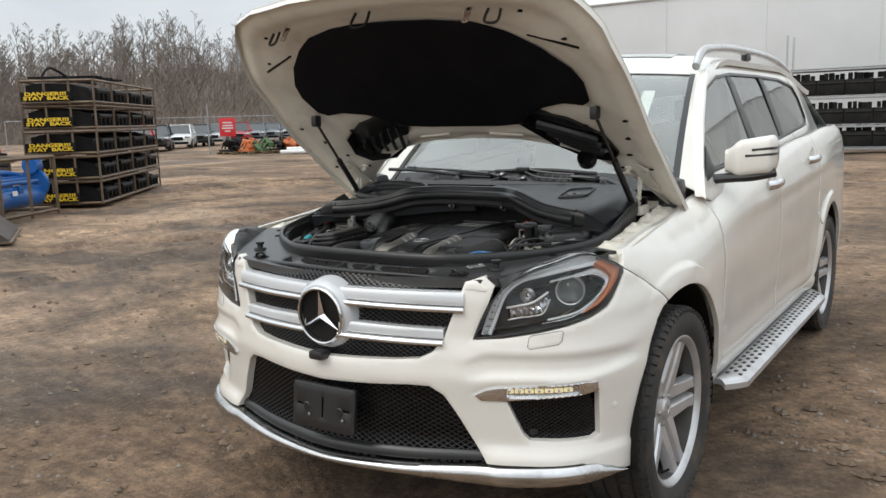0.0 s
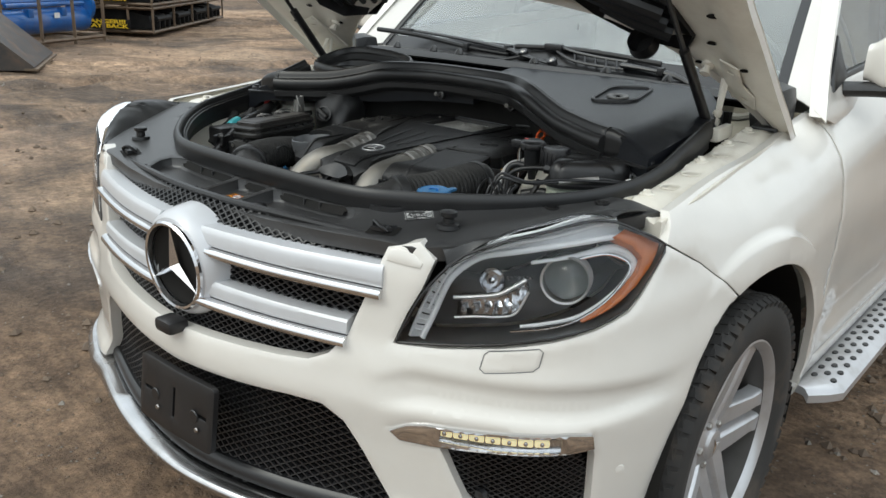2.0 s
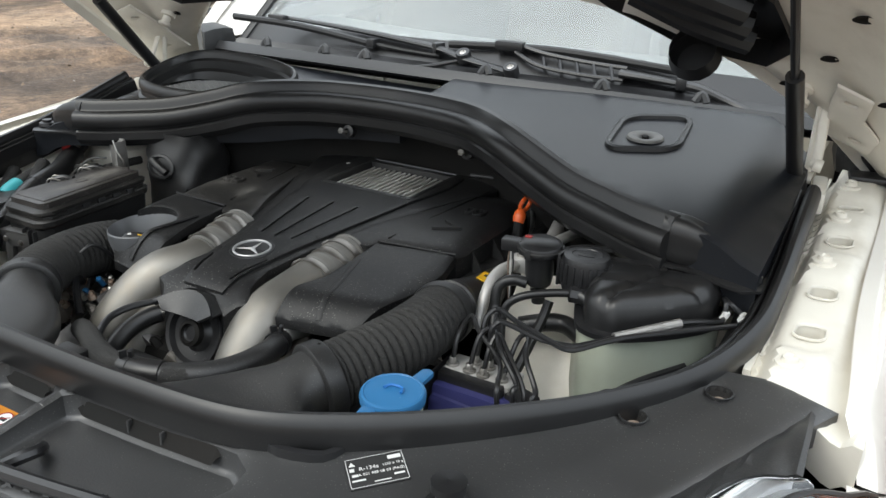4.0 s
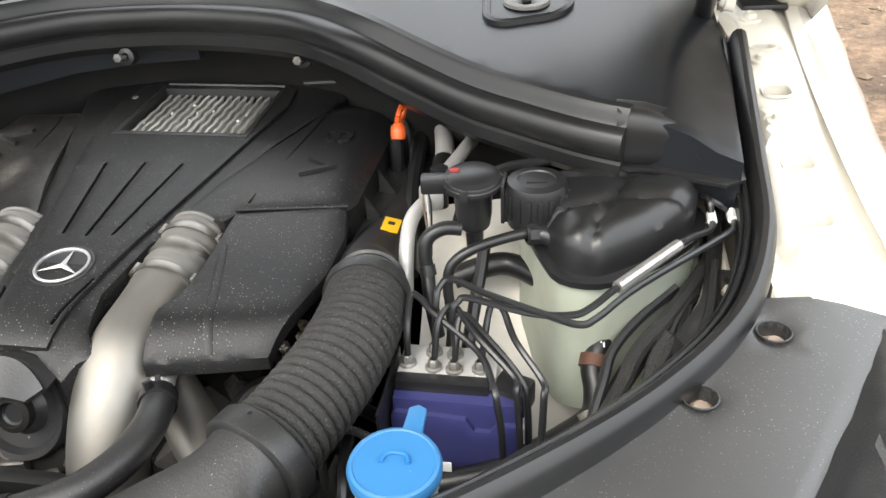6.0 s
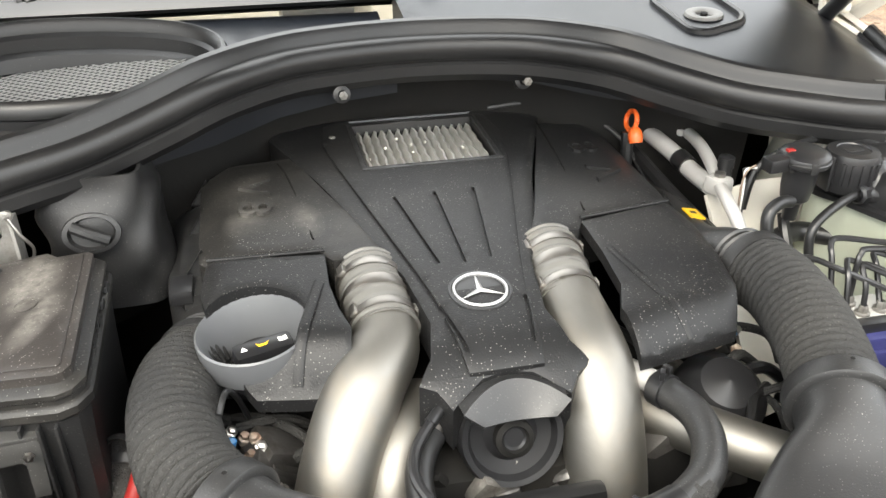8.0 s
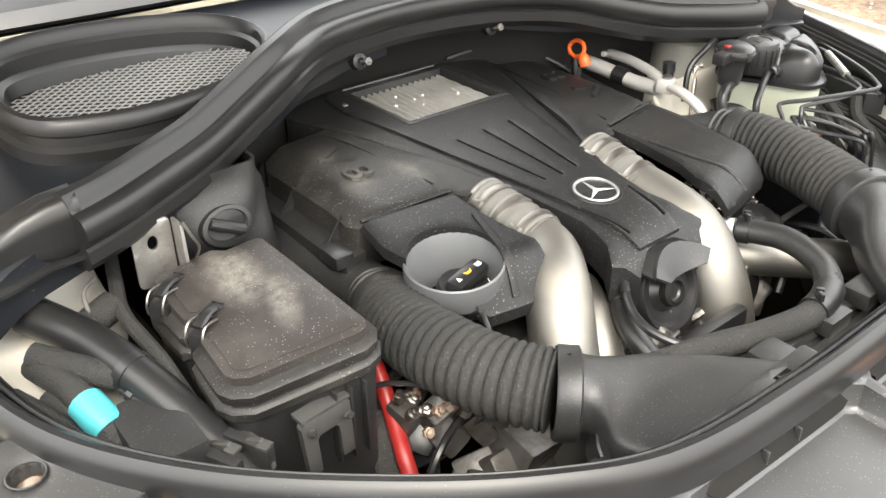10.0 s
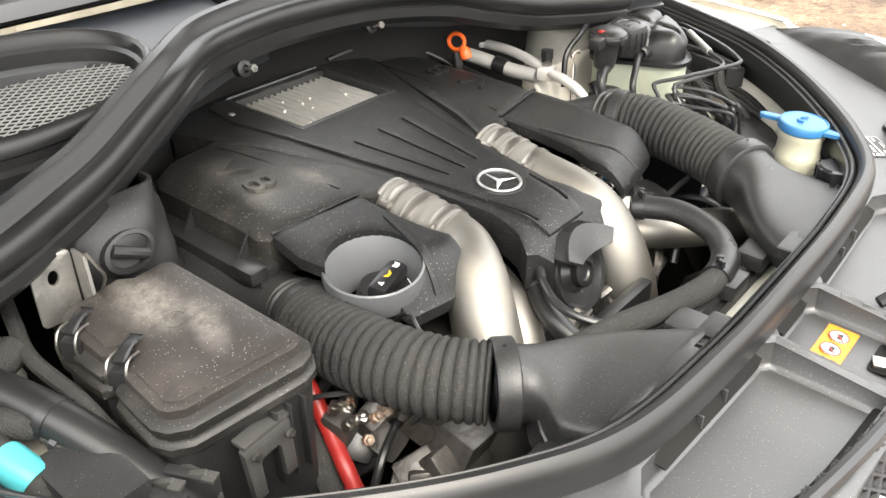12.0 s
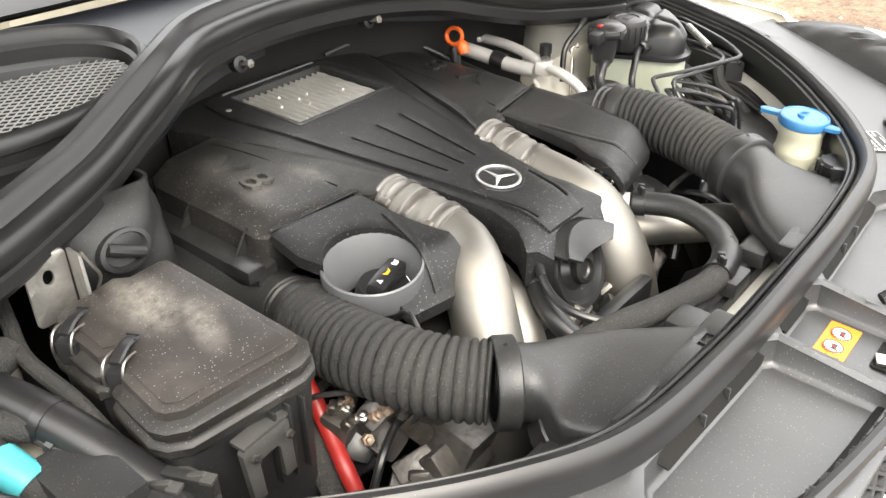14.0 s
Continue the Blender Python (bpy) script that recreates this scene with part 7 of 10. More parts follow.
for sd in (1, -1):
    if sd > 0:
        path = [(.326, .628, .984), (.330, .58, .986), (.323, .52, .983), (.307, .462, .979), (.290, .418, .974)]
        ring_at, ring_dir = Vector((.287, .410, .973)), Vector((-.40, -.90, -.10))
        mouth = [(.287, .410, .973), (.268, .370, .966), (.245, .322, .960), (.215, .270, .962)]
        back = [(.327, .632, .984), (.320, .665, .980), (.306, .70, .966), (.310, .76, .952), (.325, .86, .945), (.325, 1.0, .94)]
        ribs, r_hose, r_ring, r_back = 22, .0425, .0505, .034
    else:
        path = [(-.296, .664, .934), (-.312, .612, .946), (-.314, .55, .952), (-.298, .475, .954), (-.268, .424, .953)]
        ring_at, ring_dir = Vector((-.260, .415, .952)), Vector((.72, -.69, -.03))
        mouth = [(-.260, .415, .952), (-.232, .388, .949), (-.198, .345, .949), (-.160, .272, .960)]
        back = [(-.295, .668, .933), (-.288, .70, .928), (-.292, .75, .924), (-.305, .85, .922), (-.310, 1.0, .92)]
        ribs, r_hose, r_ring, r_back = 25, .0425, .0475, .038
    hose = part("air_hose", tube(path, corrugated(ribs, r_hose), 36, 80), FABRIC, car, "corrugated black air hose, dusty")
    q = ring_dir.to_track_quat("Z", "Y").to_matrix().to_4x4()
    ring = part("hose_ring", lathe([(r_ring - .010, -.012), (r_ring - .002, -.012), (r_ring, -.009), (r_ring, .010), (r_ring - .003, .012), (r_ring - .010, .012)], Matrix.Translation(ring_at) @ q, 44), BLACK, hose)
    # near-black dot paints a drilled hole's shade on the ring
    part("ring_hole", lathe([(0, .0), (.0022, .0)], Matrix.Translation(ring_at + Vector((0, 0, r_ring + .0006))), 10), VOID, ring)
    d0 = (Vector(path[0]) - Vector(path[1])).normalized()
    q0 = d0.to_track_quat("Z", "Y").to_matrix().to_4x4()
    part("hose_ring", lathe([(.036, -.010), (.0440, -.010), (.0452, -.006), (.0452, .006), (.043, .009), (.034, .011)], Matrix.Translation(path[0]) @ q0, 44), BLACK, hose)
    for k in (.020, .030):
        part("sleeve_bead", lathe([(r_back + .001, -.0025), (r_back + .0036, 0), (r_back + .001, .0025)], Matrix.Translation(Vector(path[0]) + d0 * k) @ q0, 40), BLACK, hose)
    # the snorkel flattens and widens towards the front
    bm = bmesh.new()
    mp = [Vector(p) for p in catmull(mouth, 6)]
    rings = []
    for i, p in enumerate(mp):
        u = i / (len(mp) - 1)
        t = (mp[min(i + 1, len(mp) - 1)] - mp[max(i - 1, 0)]).normalized().lerp(Vector((0, -1, 0)), smooth01(u)).normalized()
        side = t.cross(Vector((0, 0, 1))).normalized()
        nv = side.cross(t)
        r0 = r_ring - .006
        w, h = r0 - .004 * math.sin(math.pi * min(1, u * 2.2)) + .062 * smooth01((u - .18) * 1.3), r0 - .020 * smooth01(u * 1.3)
        e = 1 - .45 * smooth01(u * 1.5)
        rings.append([bm.verts.new(p + side * w * math.copysign(abs(math.cos(a)) ** e, math.cos(a)) + nv * h * math.copysign(abs(math.sin(a)) ** e, math.sin(a))) for a in (2 * math.pi * k / 32 for k in range(32))])
    for a, b2 in zip(rings, rings[1:]):
        for k in range(32):
            bm.faces.new((a[k], a[(k + 1) % 32], b2[(k + 1) % 32], b2[k]))
    bmesh.ops.recalc_face_normals(bm, faces=bm.faces)
    sn = part("snorkel", bm, BLACK, hose, "flat black intake snorkel")
    end = Vector(mouth[-1])
    lip_top = end.z + .0225
    part("snorkel_lip", panel(rounded(.215, .034, .004), lambda u, v, l: Vector((end.x + u, end.y + .004 + v, lip_top + l)), .03, .014, [[(a + k, b + .002) for a, b in rounded(.024, .010, .001)] for k in (-.055, .05)], .002), BLACK, sn)
    for k in (-.055, .05):
        # near-black filler paints the slot's floor as unlit depth
        part("snorkel_slot", box((end.x + k, end.y + .006, lip_top - .010), (.026, .012, .004), .001), VOID, sn)
        part("slot_tab", box((end.x + k - .006, end.y + .006, lip_top - .002), (.003, .010, .004), .0006), BLACK, sn)
    part("air_pipe", tube(back, r_back, 24, 6), BLACK, hose)
part("tag", box((.322, .768, .985), (.020, .028, .002), 0, Matrix.Rotation(radians(12), 3, "Y")), YELLOW, car, "yellow tag on the air pipe")
part("tag_print", box((.322, .770, .9864), (.008, .006, .0006), 0, Matrix.Rotation(radians(12), 3, "Y")), PRINT_DARK, car)


# ---- left side of the bay: coolant tank, valve, brake unit, washer filler ----
tank_o = closed_curve([(.490, .780), (.508, .742), (.524, .700), (.542, .668), (.578, .662), (.612, .684), (.646, .716), (.676, .757), (.686, .800), (.664, .830), (.60, .832), (.53, .822), (.498, .806)], 3)
tank_top = inset_loop(tank_o, .007)
CREASES = (((.500, .700), (.545, .725), (.590, .746), (.690, .762)), ((.562, .640), (.572, .690), (.590, .746), (.606, .800), (.61, .85)), ((.52, .79), (.606, .800), (.70, .815)))


def crease_gap(x, y):
    best = 1.0
    for line in CREASES:
        for (x0, y0), (x1, y1) in zip(line, line[1:]):
            k = min(max(((x - x0) * (x1 - x0) + (y - y0) * (y1 - y0)) / ((x1 - x0) ** 2 + (y1 - y0) ** 2), 0), 1)
            best = min(best, math.hypot(x - x0 - k * (x1 - x0), y - y0 - k * (y1 - y0)))
    return best


def tank_z(x, y):
    e = edge_distance((x, y), tank_top)
    return 1.046 - .017 * (1 - min(e / .022, 1)) ** 2 - .0068 * math.exp(-(crease_gap(x, y) / .0055) ** 2)


tank = part("coolant_tank", panel(tank_top, flat(tank_z), .006, .040, (), .006, .004), BLACK_SHEEN, car, "black coolant tank with a screw cap over a pale base")
part("tank_sign", panel([(-.012, -.007), (.012, -.007), (0, .011)], lambda u, v, l: Vector((.632 + u, .785 + v, 1.0462 + l)), .02, .001, [[(-.0085, -.005), (.0085, -.005), (0, .008)]], 0), BLACK_CLEAN, tank)
part("tank_flange", panel(inset_loop(tank_o, -.004), flat(.998), .03, .008, (), .003), BLACK_CLEAN, tank)
part("tank_base", panel(inset_loop(tank_o, .003), flat(.990), .03, .16, (), .004), TANK_WHITE, tank, "translucent pale base")
bm = bmesh.new()
add_lathe(bm, [(.030, -.03), (.032, -.02), (.032, .012), (.030, .018), (.020, .0195), (.019, .018), (0, .018)], at(.512, .750, 1.040), 36)
part("tank_cap", bm, BLACK_CLEAN, tank)
for k in range(18):
    a = radians(20 * k)
    part("cap_rib", box((.512 + .032 * math.cos(a), .750 + .032 * math.sin(a), 1.036), (.004, .005, .028), .0015, turn_z(20 * k)), BLACK_CLEAN, tank)
part("cap_sign", box((.512, .750, 1.0585), (.022, .012, .001), .0004, turn_z(8)), BLACK, tank)
tank.location += Vector((-.020, -.034, .020))
part("tank_spout", tube([(.545, .715, 1.005), (.525, .718, 1.012), (.508, .722, 1.014)], .010, 12, 4), BLACK_CLEAN, tank)
part("tank_nut", lathe([(.0125, -.007), (.0125, .008), (.009, .010)], Matrix.Translation((.513, .720, 1.013)) @ Vector((-1, -.35, .1)).to_track_quat("Z", "Y").to_matrix().to_4x4(), 8), BLACK_CLEAN, tank)


def cable(pts, r, material=RUBBER, name="cable", label="", sides=8, n=6):
    return part(name, tube(pts, r, sides, n), material, car, label)


# overflow line from the tank over to the engine
cable([(.490, .688, 1.033), (.462, .676, 1.031), (.430, .662, 1.024), (.411, .654, 1.010), (.407, .648, .988), (.411, .638, .955), (.411, .626, .925), (.405, .600, .88), (.385, .556, .83)], .0056, RUBBER, "overflow_hose", "", 12)
# purge valve with its plug
valve = part("purge_valve", lathe([(0, .019), (.022, .019), (.025, .017), (.029, .015), (.030, .013), (.030, .004), (.027, .002), (.0205, .0), (.0195, -.03), (.017, -.045), (.010, -.052), (.009, -.075), (0, -.075)], at(.434, .748, 1.052, 4), 32), BLACK_CLEAN, car, "black purge valve with a plug")
part("valve_rim", lathe([(.0300, .006), (.0312, .007), (.0312, .010), (.0300, .011)], at(.434, .748, 1.052, 4), 32), BLACK, valve)
for a in (20, 140, 260):
    part("valve_clip", box((.434 + .030 * math.cos(radians(a)), .748 + .030 * math.sin(radians(a)), 1.058), (.004, .009, .014), .001, turn_z(a)), BLACK, valve)
part("valve_plug", box((.395, .744, 1.058), (.030, .020, .017), .003, turn_z(8)), BLACK_CLEAN, valve)
part("plug_collar", box((.412, .747, 1.058), (.012, .025, .021), .003, turn_z(8)), BLACK, valve)
part("plug_tab", box((.415, .750, 1.070), (.010, .008, .005), .0015), RED, valve, "red locking tab")
part("valve_bracket", box((.466, .752, 1.040), (.004, .034, .044), .001), BLACK_CLEAN, valve)
for k in range(3):
    part("bracket_web", box((.474, .752 - .012 + .012 * k, 1.038), (.018, .003, .040), .0006), BLACK_CLEAN, valve)
part("bracket_foot", box((.484, .752, 1.040), (.004, .034, .036), .001), BLACK_CLEAN, valve)
part("valve_elbow", tube([(.422, .738, 1.008), (.404, .734, 1.010), (.388, .728, 1.002), (.384, .722, .985), (.387, .716, .965), (.392, .700, .94), (.400, .690, .90)], .0078, 12, 5), RUBBER, valve)
part("elbow_clip", tube([(.386, .7185, .972), (.3885, .714, .962)], .0092, 12, 1), BLACK_CLEAN, valve)
for k in range(3):
    cable([(.381 + .002 * k, .742, 1.058 - .004 * k), (.370, .742 + .004 * k, 1.050), (.367 + .004 * k, .744, 1.025), (.372, .745, .96)], 0.0012, RUSTY if k == 0 else PRINT if k == 1 else PRINT_DARK, "wire", sides=6)
cable([(.434, .744, .985), (.432, .728, .962), (.428, .70, .935), (.424, .66, .90), (.42, .62, .85)], .0075, RUBBER, "valve_hose")
valve.location += Vector((-.008, -.032, .014))
# white sheet metal behind them
part("inner_panel", sheet(lambda x, v: Vector((x, .84 - .20 * v - .3 * max(0, .45 - x), .985 - .22 * v)), steps(.36, .70, 8), steps(0, 1, 6), .006), CREAM, car, "white painted inner panel")
part("inner_panel", sheet(lambda y, v: Vector((-.57 - .13 * v, y, .93 + .05 * v + .3 * max(0, y - .74))), steps(.60, .84, 8), steps(0, 1, 4), .004), CREAM, car, "white painted inner panel")
part("inner_panel", sheet(lambda y, v: Vector((.69 - .13 * v - .25 * max(0, .6 - y), y, .985 - .16 * v)), steps(.46, .80, 8), steps(0, 1, 5), .006), CREAM, car, "white painted inner panel")
part("inner_panel", sheet(lambda y, v: Vector((-.69 + .13 * v + .25 * max(0, .6 - y), y, .965 - .12 * v)), steps(.46, .66, 6), steps(0, 1, 5), .006), CREAM, car, "white painted inner panel")
# air conditioning pipes in bare aluminium
ac = part("aircon_pipe", tube([(.385, 1.03, 1.03), (.402, .985, 1.018), (.392, .90, 1.022), (.375, .83, 1.020), (.365, .79, 1.012), (.353, .745, 1.010), (.352, .71, .992), (.354, .68, .945)], .0085, 14, 8), ALU, car, "bare aluminium air conditioning pipe")
part("pipe_block", box((.366, .793, 1.010), (.026, .030, .024), .006, turn_z(20)), ALU, ac)
part("pipe_bolt", lathe([(.008, 0), (.008, .005), (.004, .006), (0, .006)], at(.366, .793, 1.022), 6), ZINC, ac)
part("service_port", lathe([(.009, -.02), (.009, .016), (.0105, .016), (.0105, .030), (0, .031)], at(.376, .80, 1.015), 14), BLACK_CLEAN, ac)
part("pipe_second", tube([(.352, .975, 1.012), (.362, .92, 1.005), (.366, .865, .998), (.366, .81, 1.000)], .0125, 12, 6), ALU, ac)
part("pipe_boot", tube([(.364, .90, 1.003), (.366, .875, 1.0)], .0145, 12, 1), RUBBER, ac)
part("pipe_strap", box((.398, .955, 1.020), (.030, .012, .010), .003, turn_z(25)), ALU, ac)
# dipstick with its orange loop
dip = part("dipstick", tube([(.296, .925, .97), (.297, .93, 1.01), (.298, .934, 1.035)], .009, 10, 4), RUBBER, car, "oil dipstick with an orange loop")
part("dipstick_loop", tube([(.3035 + .003 * math.sin(a), .938 - .017 * math.cos(a) + .004 * math.sin(a), 1.050 + .0125 * math.sin(a) + .004 * math.cos(a)) for a in (2 * math.pi * k / 12 for k in range(13))], .0036, 10, 3), ORANGE, dip, "orange loop")
part("dipstick_neck", lathe([(.009, -.012), (.0105, -.004), (.0095, .004), (.005, .010), (0, .011)], at(.303, .920, 1.036, -25), 14), ORANGE, dip)
cable([(.13, 1.075, 1.035), (.20, 1.065, 1.040), (.27, 1.02, 1.030), (.305, .97, 1.01), (.318, .92, .98)], .0035, PRINT_DARK, "dipstick_cable")
cable([(.32, 1.0, 1.0), (.325, .90, .985), (.335, .82, .97), (.345, .76, .96), (.352, .72, .95)], .010, RUBBER, "coolant_hose")
# brake unit: alloy block, blue housing, steel lines
abs_u = part("brake_unit", box((.428, .596, .905), (.096, .046, .06), .003), ALU, car, "alloy brake valve block with a dark blue housing")
part("brake_motor", panel([(-.062, -.05), (.062, -.05), (.062, .022), (.040, .022), (.032, .012), (.018, .012), (.010, .026), (-.058, .030), (-.062, .024)], lambda u, v, l: Vector((.440 + u, .545 - l, .880 + v)), .02, .030, (), .004), NAVY, abs_u, "dark blue housing")
part("motor_back", box((.440, .565, .880), (.124, .026, .085), .006), NAVY, abs_u)
part("brake_motor_lid", box((.425, .571, .928), (.090, .016, .014), .003), BLACK_CLEAN, abs_u)
part("plug_body", box((.492, .578, .915), (.036, .030, .030), .005, turn_z(-20)), BLACK_CLEAN, abs_u)
part("label", box((.425, .528, .862), (.026, .001, .012), .0002), PRINT, abs_u)
for px0, pz0 in ((.388, .925), (.470, .925)):
    part("housing_screw", lathe([(.005, 0), (.005, .004), (.0025, .005), (0, .003)], at(px0, .560, pz0 - .012, 60), 8), ZINC, abs_u)
part("unit_bracket", box((.374, .565, .89), (.003, .10, .09), .001), BLACK_CLEAN, abs_u)
far = [(.678, .775, 1.028), (.665, .84, 1.0)]
brake_lines = (
    [(.389, .588, .935), (.388, .600, .970), (.386, .634, .983), (.396, .630, .984), (.412, .611, .981), (.460, .576, .965), (.478, .534, .962), (.483, .523, .950), (.487, .522, .91), (.489, .520, .84)],
    [(.412, .607, .935), (.413, .624, .985), (.416, .634, .997), (.427, .638, 1.003), (.464, .610, 1.008), (.526, .570, 1.016), (.551, .556, 1.020), (.566, .565, 1.022), (.602, .610, 1.026), (.688, .716, 1.018), (.702, .742, 1.014), (.703, .77, 1.013)] + far,
    [(.433, .605, .935), (.432, .606, .985), (.437, .610, .997), (.448, .610, 1.002), (.507, .584, 1.008), (.545, .580, 1.012), (.562, .592, 1.014), (.584, .622, 1.015), (.645, .693, 1.022), (.678, .733, 1.015), (.682, .76, 1.014)] + far,
    [(.415, .584, .935), (.418, .598, .975), (.424, .612, .985), (.434, .616, .985), (.458, .579, .982), (.496, .547, .962), (.499, .532, .958), (.502, .530, .91), (.505, .528, .84)],
    [(.435, .583, .935), (.437, .590, .965), (.438, .602, .980), (.444, .606, .985), (.463, .586, .980), (.50, .556, .955), (.508, .545, .93), (.51, .54, .85)],
    [(.460, .586, .935), (.464, .612, .975), (.468, .626, .984), (.479, .617, .985), (.494, .576, .982), (.521, .546, .962), (.523, .532, .955), (.522, .523, .91), (.520, .51, .84)])
for pts in brake_lines:
    part("line_nut", lathe([(.0055, 0), (.0055, .010), (.004, .012)], at(pts[0][0], pts[0][1], .935), 6), CAST, abs_u)
    part("nut_seat", lathe([(.0085, -.001), (.0085, .003), (.006, .004)], at(pts[0][0], pts[0][1], .935), 12), CAST, abs_u)
    part("brake_line", tube(pts, .0034, 8, 6), BLACK_CLEAN, abs_u)
part("line_sleeve", tube([(.584, .622, 1.015), (.643, .690, 1.022)], .0062, 10, 1), CAST, abs_u, "braided metal sleeve")
for k in (0, 1):
    part("line_clip", tube([(.682 + .0205 * k, .750 + .006 * k, 1.0145), (.6825 + .0205 * k, .767 + .006 * k, 1.0145)], .0050, 8, 1), PRINT, abs_u)
abs_u.location += Vector((-.010, -.022, .016))
cable([(.668, .83, 1.03), (.60, .845, 1.055), (.55, .815, 1.060), (.495, .800, 1.058), (.450, .785, 1.055), (.412, .785, 1.03), (.395, .775, .98)], .005, RUBBER, "brake_pipe")
# fat coolant hose across the corner
cable([(.40, .725, .945), (.437, .738, .955), (.463, .742, .956), (.495, .722, .955), (.534, .690, .952), (.560, .668, .940), (.563, .640, .930), (.558, .622, .915), (.562, .602, .90), (.558, .580, .886), (.528, .556, .876), (.490, .530, .868), (.454, .512, .862), (.38, .498, .85)], .0132, RUBBER, "coolant_hose", "black coolant hose with white print", 16)
part("hose_clip", tube([(.560, .632, .922), (.5585, .622, .914)], .0160, 16, 1), mat("rusty_clip", (.12, .05, .03), (.07, .035, .025), rough=.7), car)
for k in range(4):
    part("hose_print", box((.5575 + .003 * k, .650 - .004 * k, .9475 - .002 * k), (.0016, .022, .001), 0, Euler((.35, 0, .1)).to_matrix()), PRINT, car)
part("hose_tag", box((.512, .716, .968), (.020, .013, .002), 0, turn_z(-25)), YELLOW, car)
cable([(.55, .545, .85), (.58, .60, .90), (.62, .66, .93), (.67, .72, .95), (.685, .80, .97)], .011, RUBBER, "cable_loom")
cable([(.56, .53, .84), (.60, .58, .88), (.65, .66, .92), (.69, .74, .96)], .009, FABRIC, "cable_loom")
cable([(.66, .62, .94), (.672, .68, .97), (.682, .76, 1.0), (.68, .84, 1.02)], .008, RUBBER, "cable_loom")
cable([(.59, .50, .90), (.605, .54, .93), (.615, .585, .955), (.63, .60, .98)], .010, FABRIC, "cable_loom")
part("wing_bolt", lathe([(.012, 0), (.011, .007), (.006, .009), (0, .009)], at(.664, .614, .980), 6), mat("rusty_bolt", (.26, .15, .10), (.16, .08, .05), rough=.7, scale=80), car)
part("wing_bolt_seat", box((.664, .614, .973), (.036, .036, .012), .005), BLACK_CLEAN, car)
cable([(.690, .774, .975), (.665, .72, .968), (.630, .654, .96), (.598, .606, .950), (.586, .585, .93), (.570, .545, .925), (.552, .505, .915), (.53, .46, .90)], .0085, FABRIC, "cable_loom", "corrugated black cable sleeve")
cable([(.64, .70, .965), (.600, .652, .955), (.575, .612, .945), (.566, .575, .935), (.553, .525, .92), (.54, .485, .91)], .0055, BLACK_CLEAN, "cable_loom")
part("pipe_stub", tube([(.556, .575, .90), (.574, .545, .875), (.585, .52, .85)], .014, 16, 3), JOINT, car)
duct = part("cable_duct", panel([(.645, .56), (.695, .62), (.70, .70), (.672, .70), (.655, .64), (.628, .585)], flat(lambda x, y: .992), .02, .035, [slot(.655, .592, .668, .612, .005), slot(.672, .622, .680, .645, .005), slot(.682, .655, .686, .682, .005)], .003), BLACK, car, "black slotted cable duct")
part("duct_wall", tube([(.640, .565, .990), (.660, .610, .995), (.668, .65, .998), (.676, .70, 1.0)], .004, 8, 4), BLACK, duct)
for k in range(3):
    cable([(.60 + .012 * k, .50, .93), (.615 + .012 * k, .56, .945 + .004 * k), (.62 + .010 * k, .63, .955), (.66, .69 + .01 * k, .965)], .0045, BLACK_CLEAN, "thin_cable")
# black panel added only to darken the pale sheet metal in this corner
part("corner_tray", panel([(.44, .44), (.50, .41), (.58, .47), (.645, .545), (.61, .585), (.55, .53), (.50, .50)], flat(lambda x, y: .925), .03, .05, (), .006), BLACK, car, "added black panel darkening the corner beside the washer filler")
# washer filler
neck = part("washer_filler", lathe([(.028, -.16), (.031, -.12), (.032, -.07), (.033, -.050), (.0335, -.045), (.0315, -.041), (.0305, -.020), (.0325, -.016), (.0325, -.006), (0, -.006)], at(.410, .376, 1.014), 32), NECK, car, "ivory filler neck with a blue cap")
wc = part("washer_cap", lathe([(.0320, -.012), (.0352, -.009), (.0358, -.002), (.0340, .002), (.0315, .003), (.0305, .0018), (0, .0022)], at(.410, .376, 1.018, 3), 44), BLUE_CAP, neck, "blue cap")
part("cap_tab", panel([(-.008, 0), (.008, 0), (.007, .03), (.0, .034), (-.007, .03)], lambda u, v, l: Vector((.416 + u, .409 + v, 1.016 + l)), .01, .006, (), .002), BLUE_CAP, neck)
part("cap_tab", panel([(-.009, 0), (.009, 0), (.006, -.022), (-.006, -.022)], lambda u, v, l: Vector((.404 + u, .343 + v, 1.016 + l)), .01, .006, (), .002), BLUE_CAP, neck)
part("cap_sign", tube([(.400, .374, 1.0222), (.404, .383, 1.0222), (.417, .383, 1.0222), (.421, .374, 1.0222)], .0016, 6, 4), mat("blue_relief", (.02, .16, .48), rough=.4), neck)
cap2 = part("steering_reservoir", lathe([(.036, -.05), (.036, .0), (.026, .004), (.026, .018), (.022, .022), (0, .022)], at(.36, .305, .968), 24), BLACK_CLEAN, car, "black reservoir cap in a holder")
for k in range(10):
    a = radians(36 * k)
    part("cap_rib", box((.36 + .026 * math.cos(a), .305 + .026 * math.sin(a), .979), (.004, .004, .018), .001, turn_z(36 * k)), BLACK_CLEAN, cap2)
part("holder", sweep([(.405, .315, .985), (.395, .275, .985), (.34, .262, .985), (.318, .30, .985)], [(-.004, -.03), (-.004, .012), (.004, .012), (.004, -.03)], 4), BLACK_CLEAN, cap2)

# ---- front of the engine: hoses, brackets, bare metal ----
hose_way = [(.150, .500, .948), (.158, .478, .950), (.164, .445, .954), (.158, .408, .954), (.135, .370, .954), (.095, .342, .955), (.040, .332, .954), (-.02, .348, .948), (-.09, .385, .935), (-.16, .425, .91)]
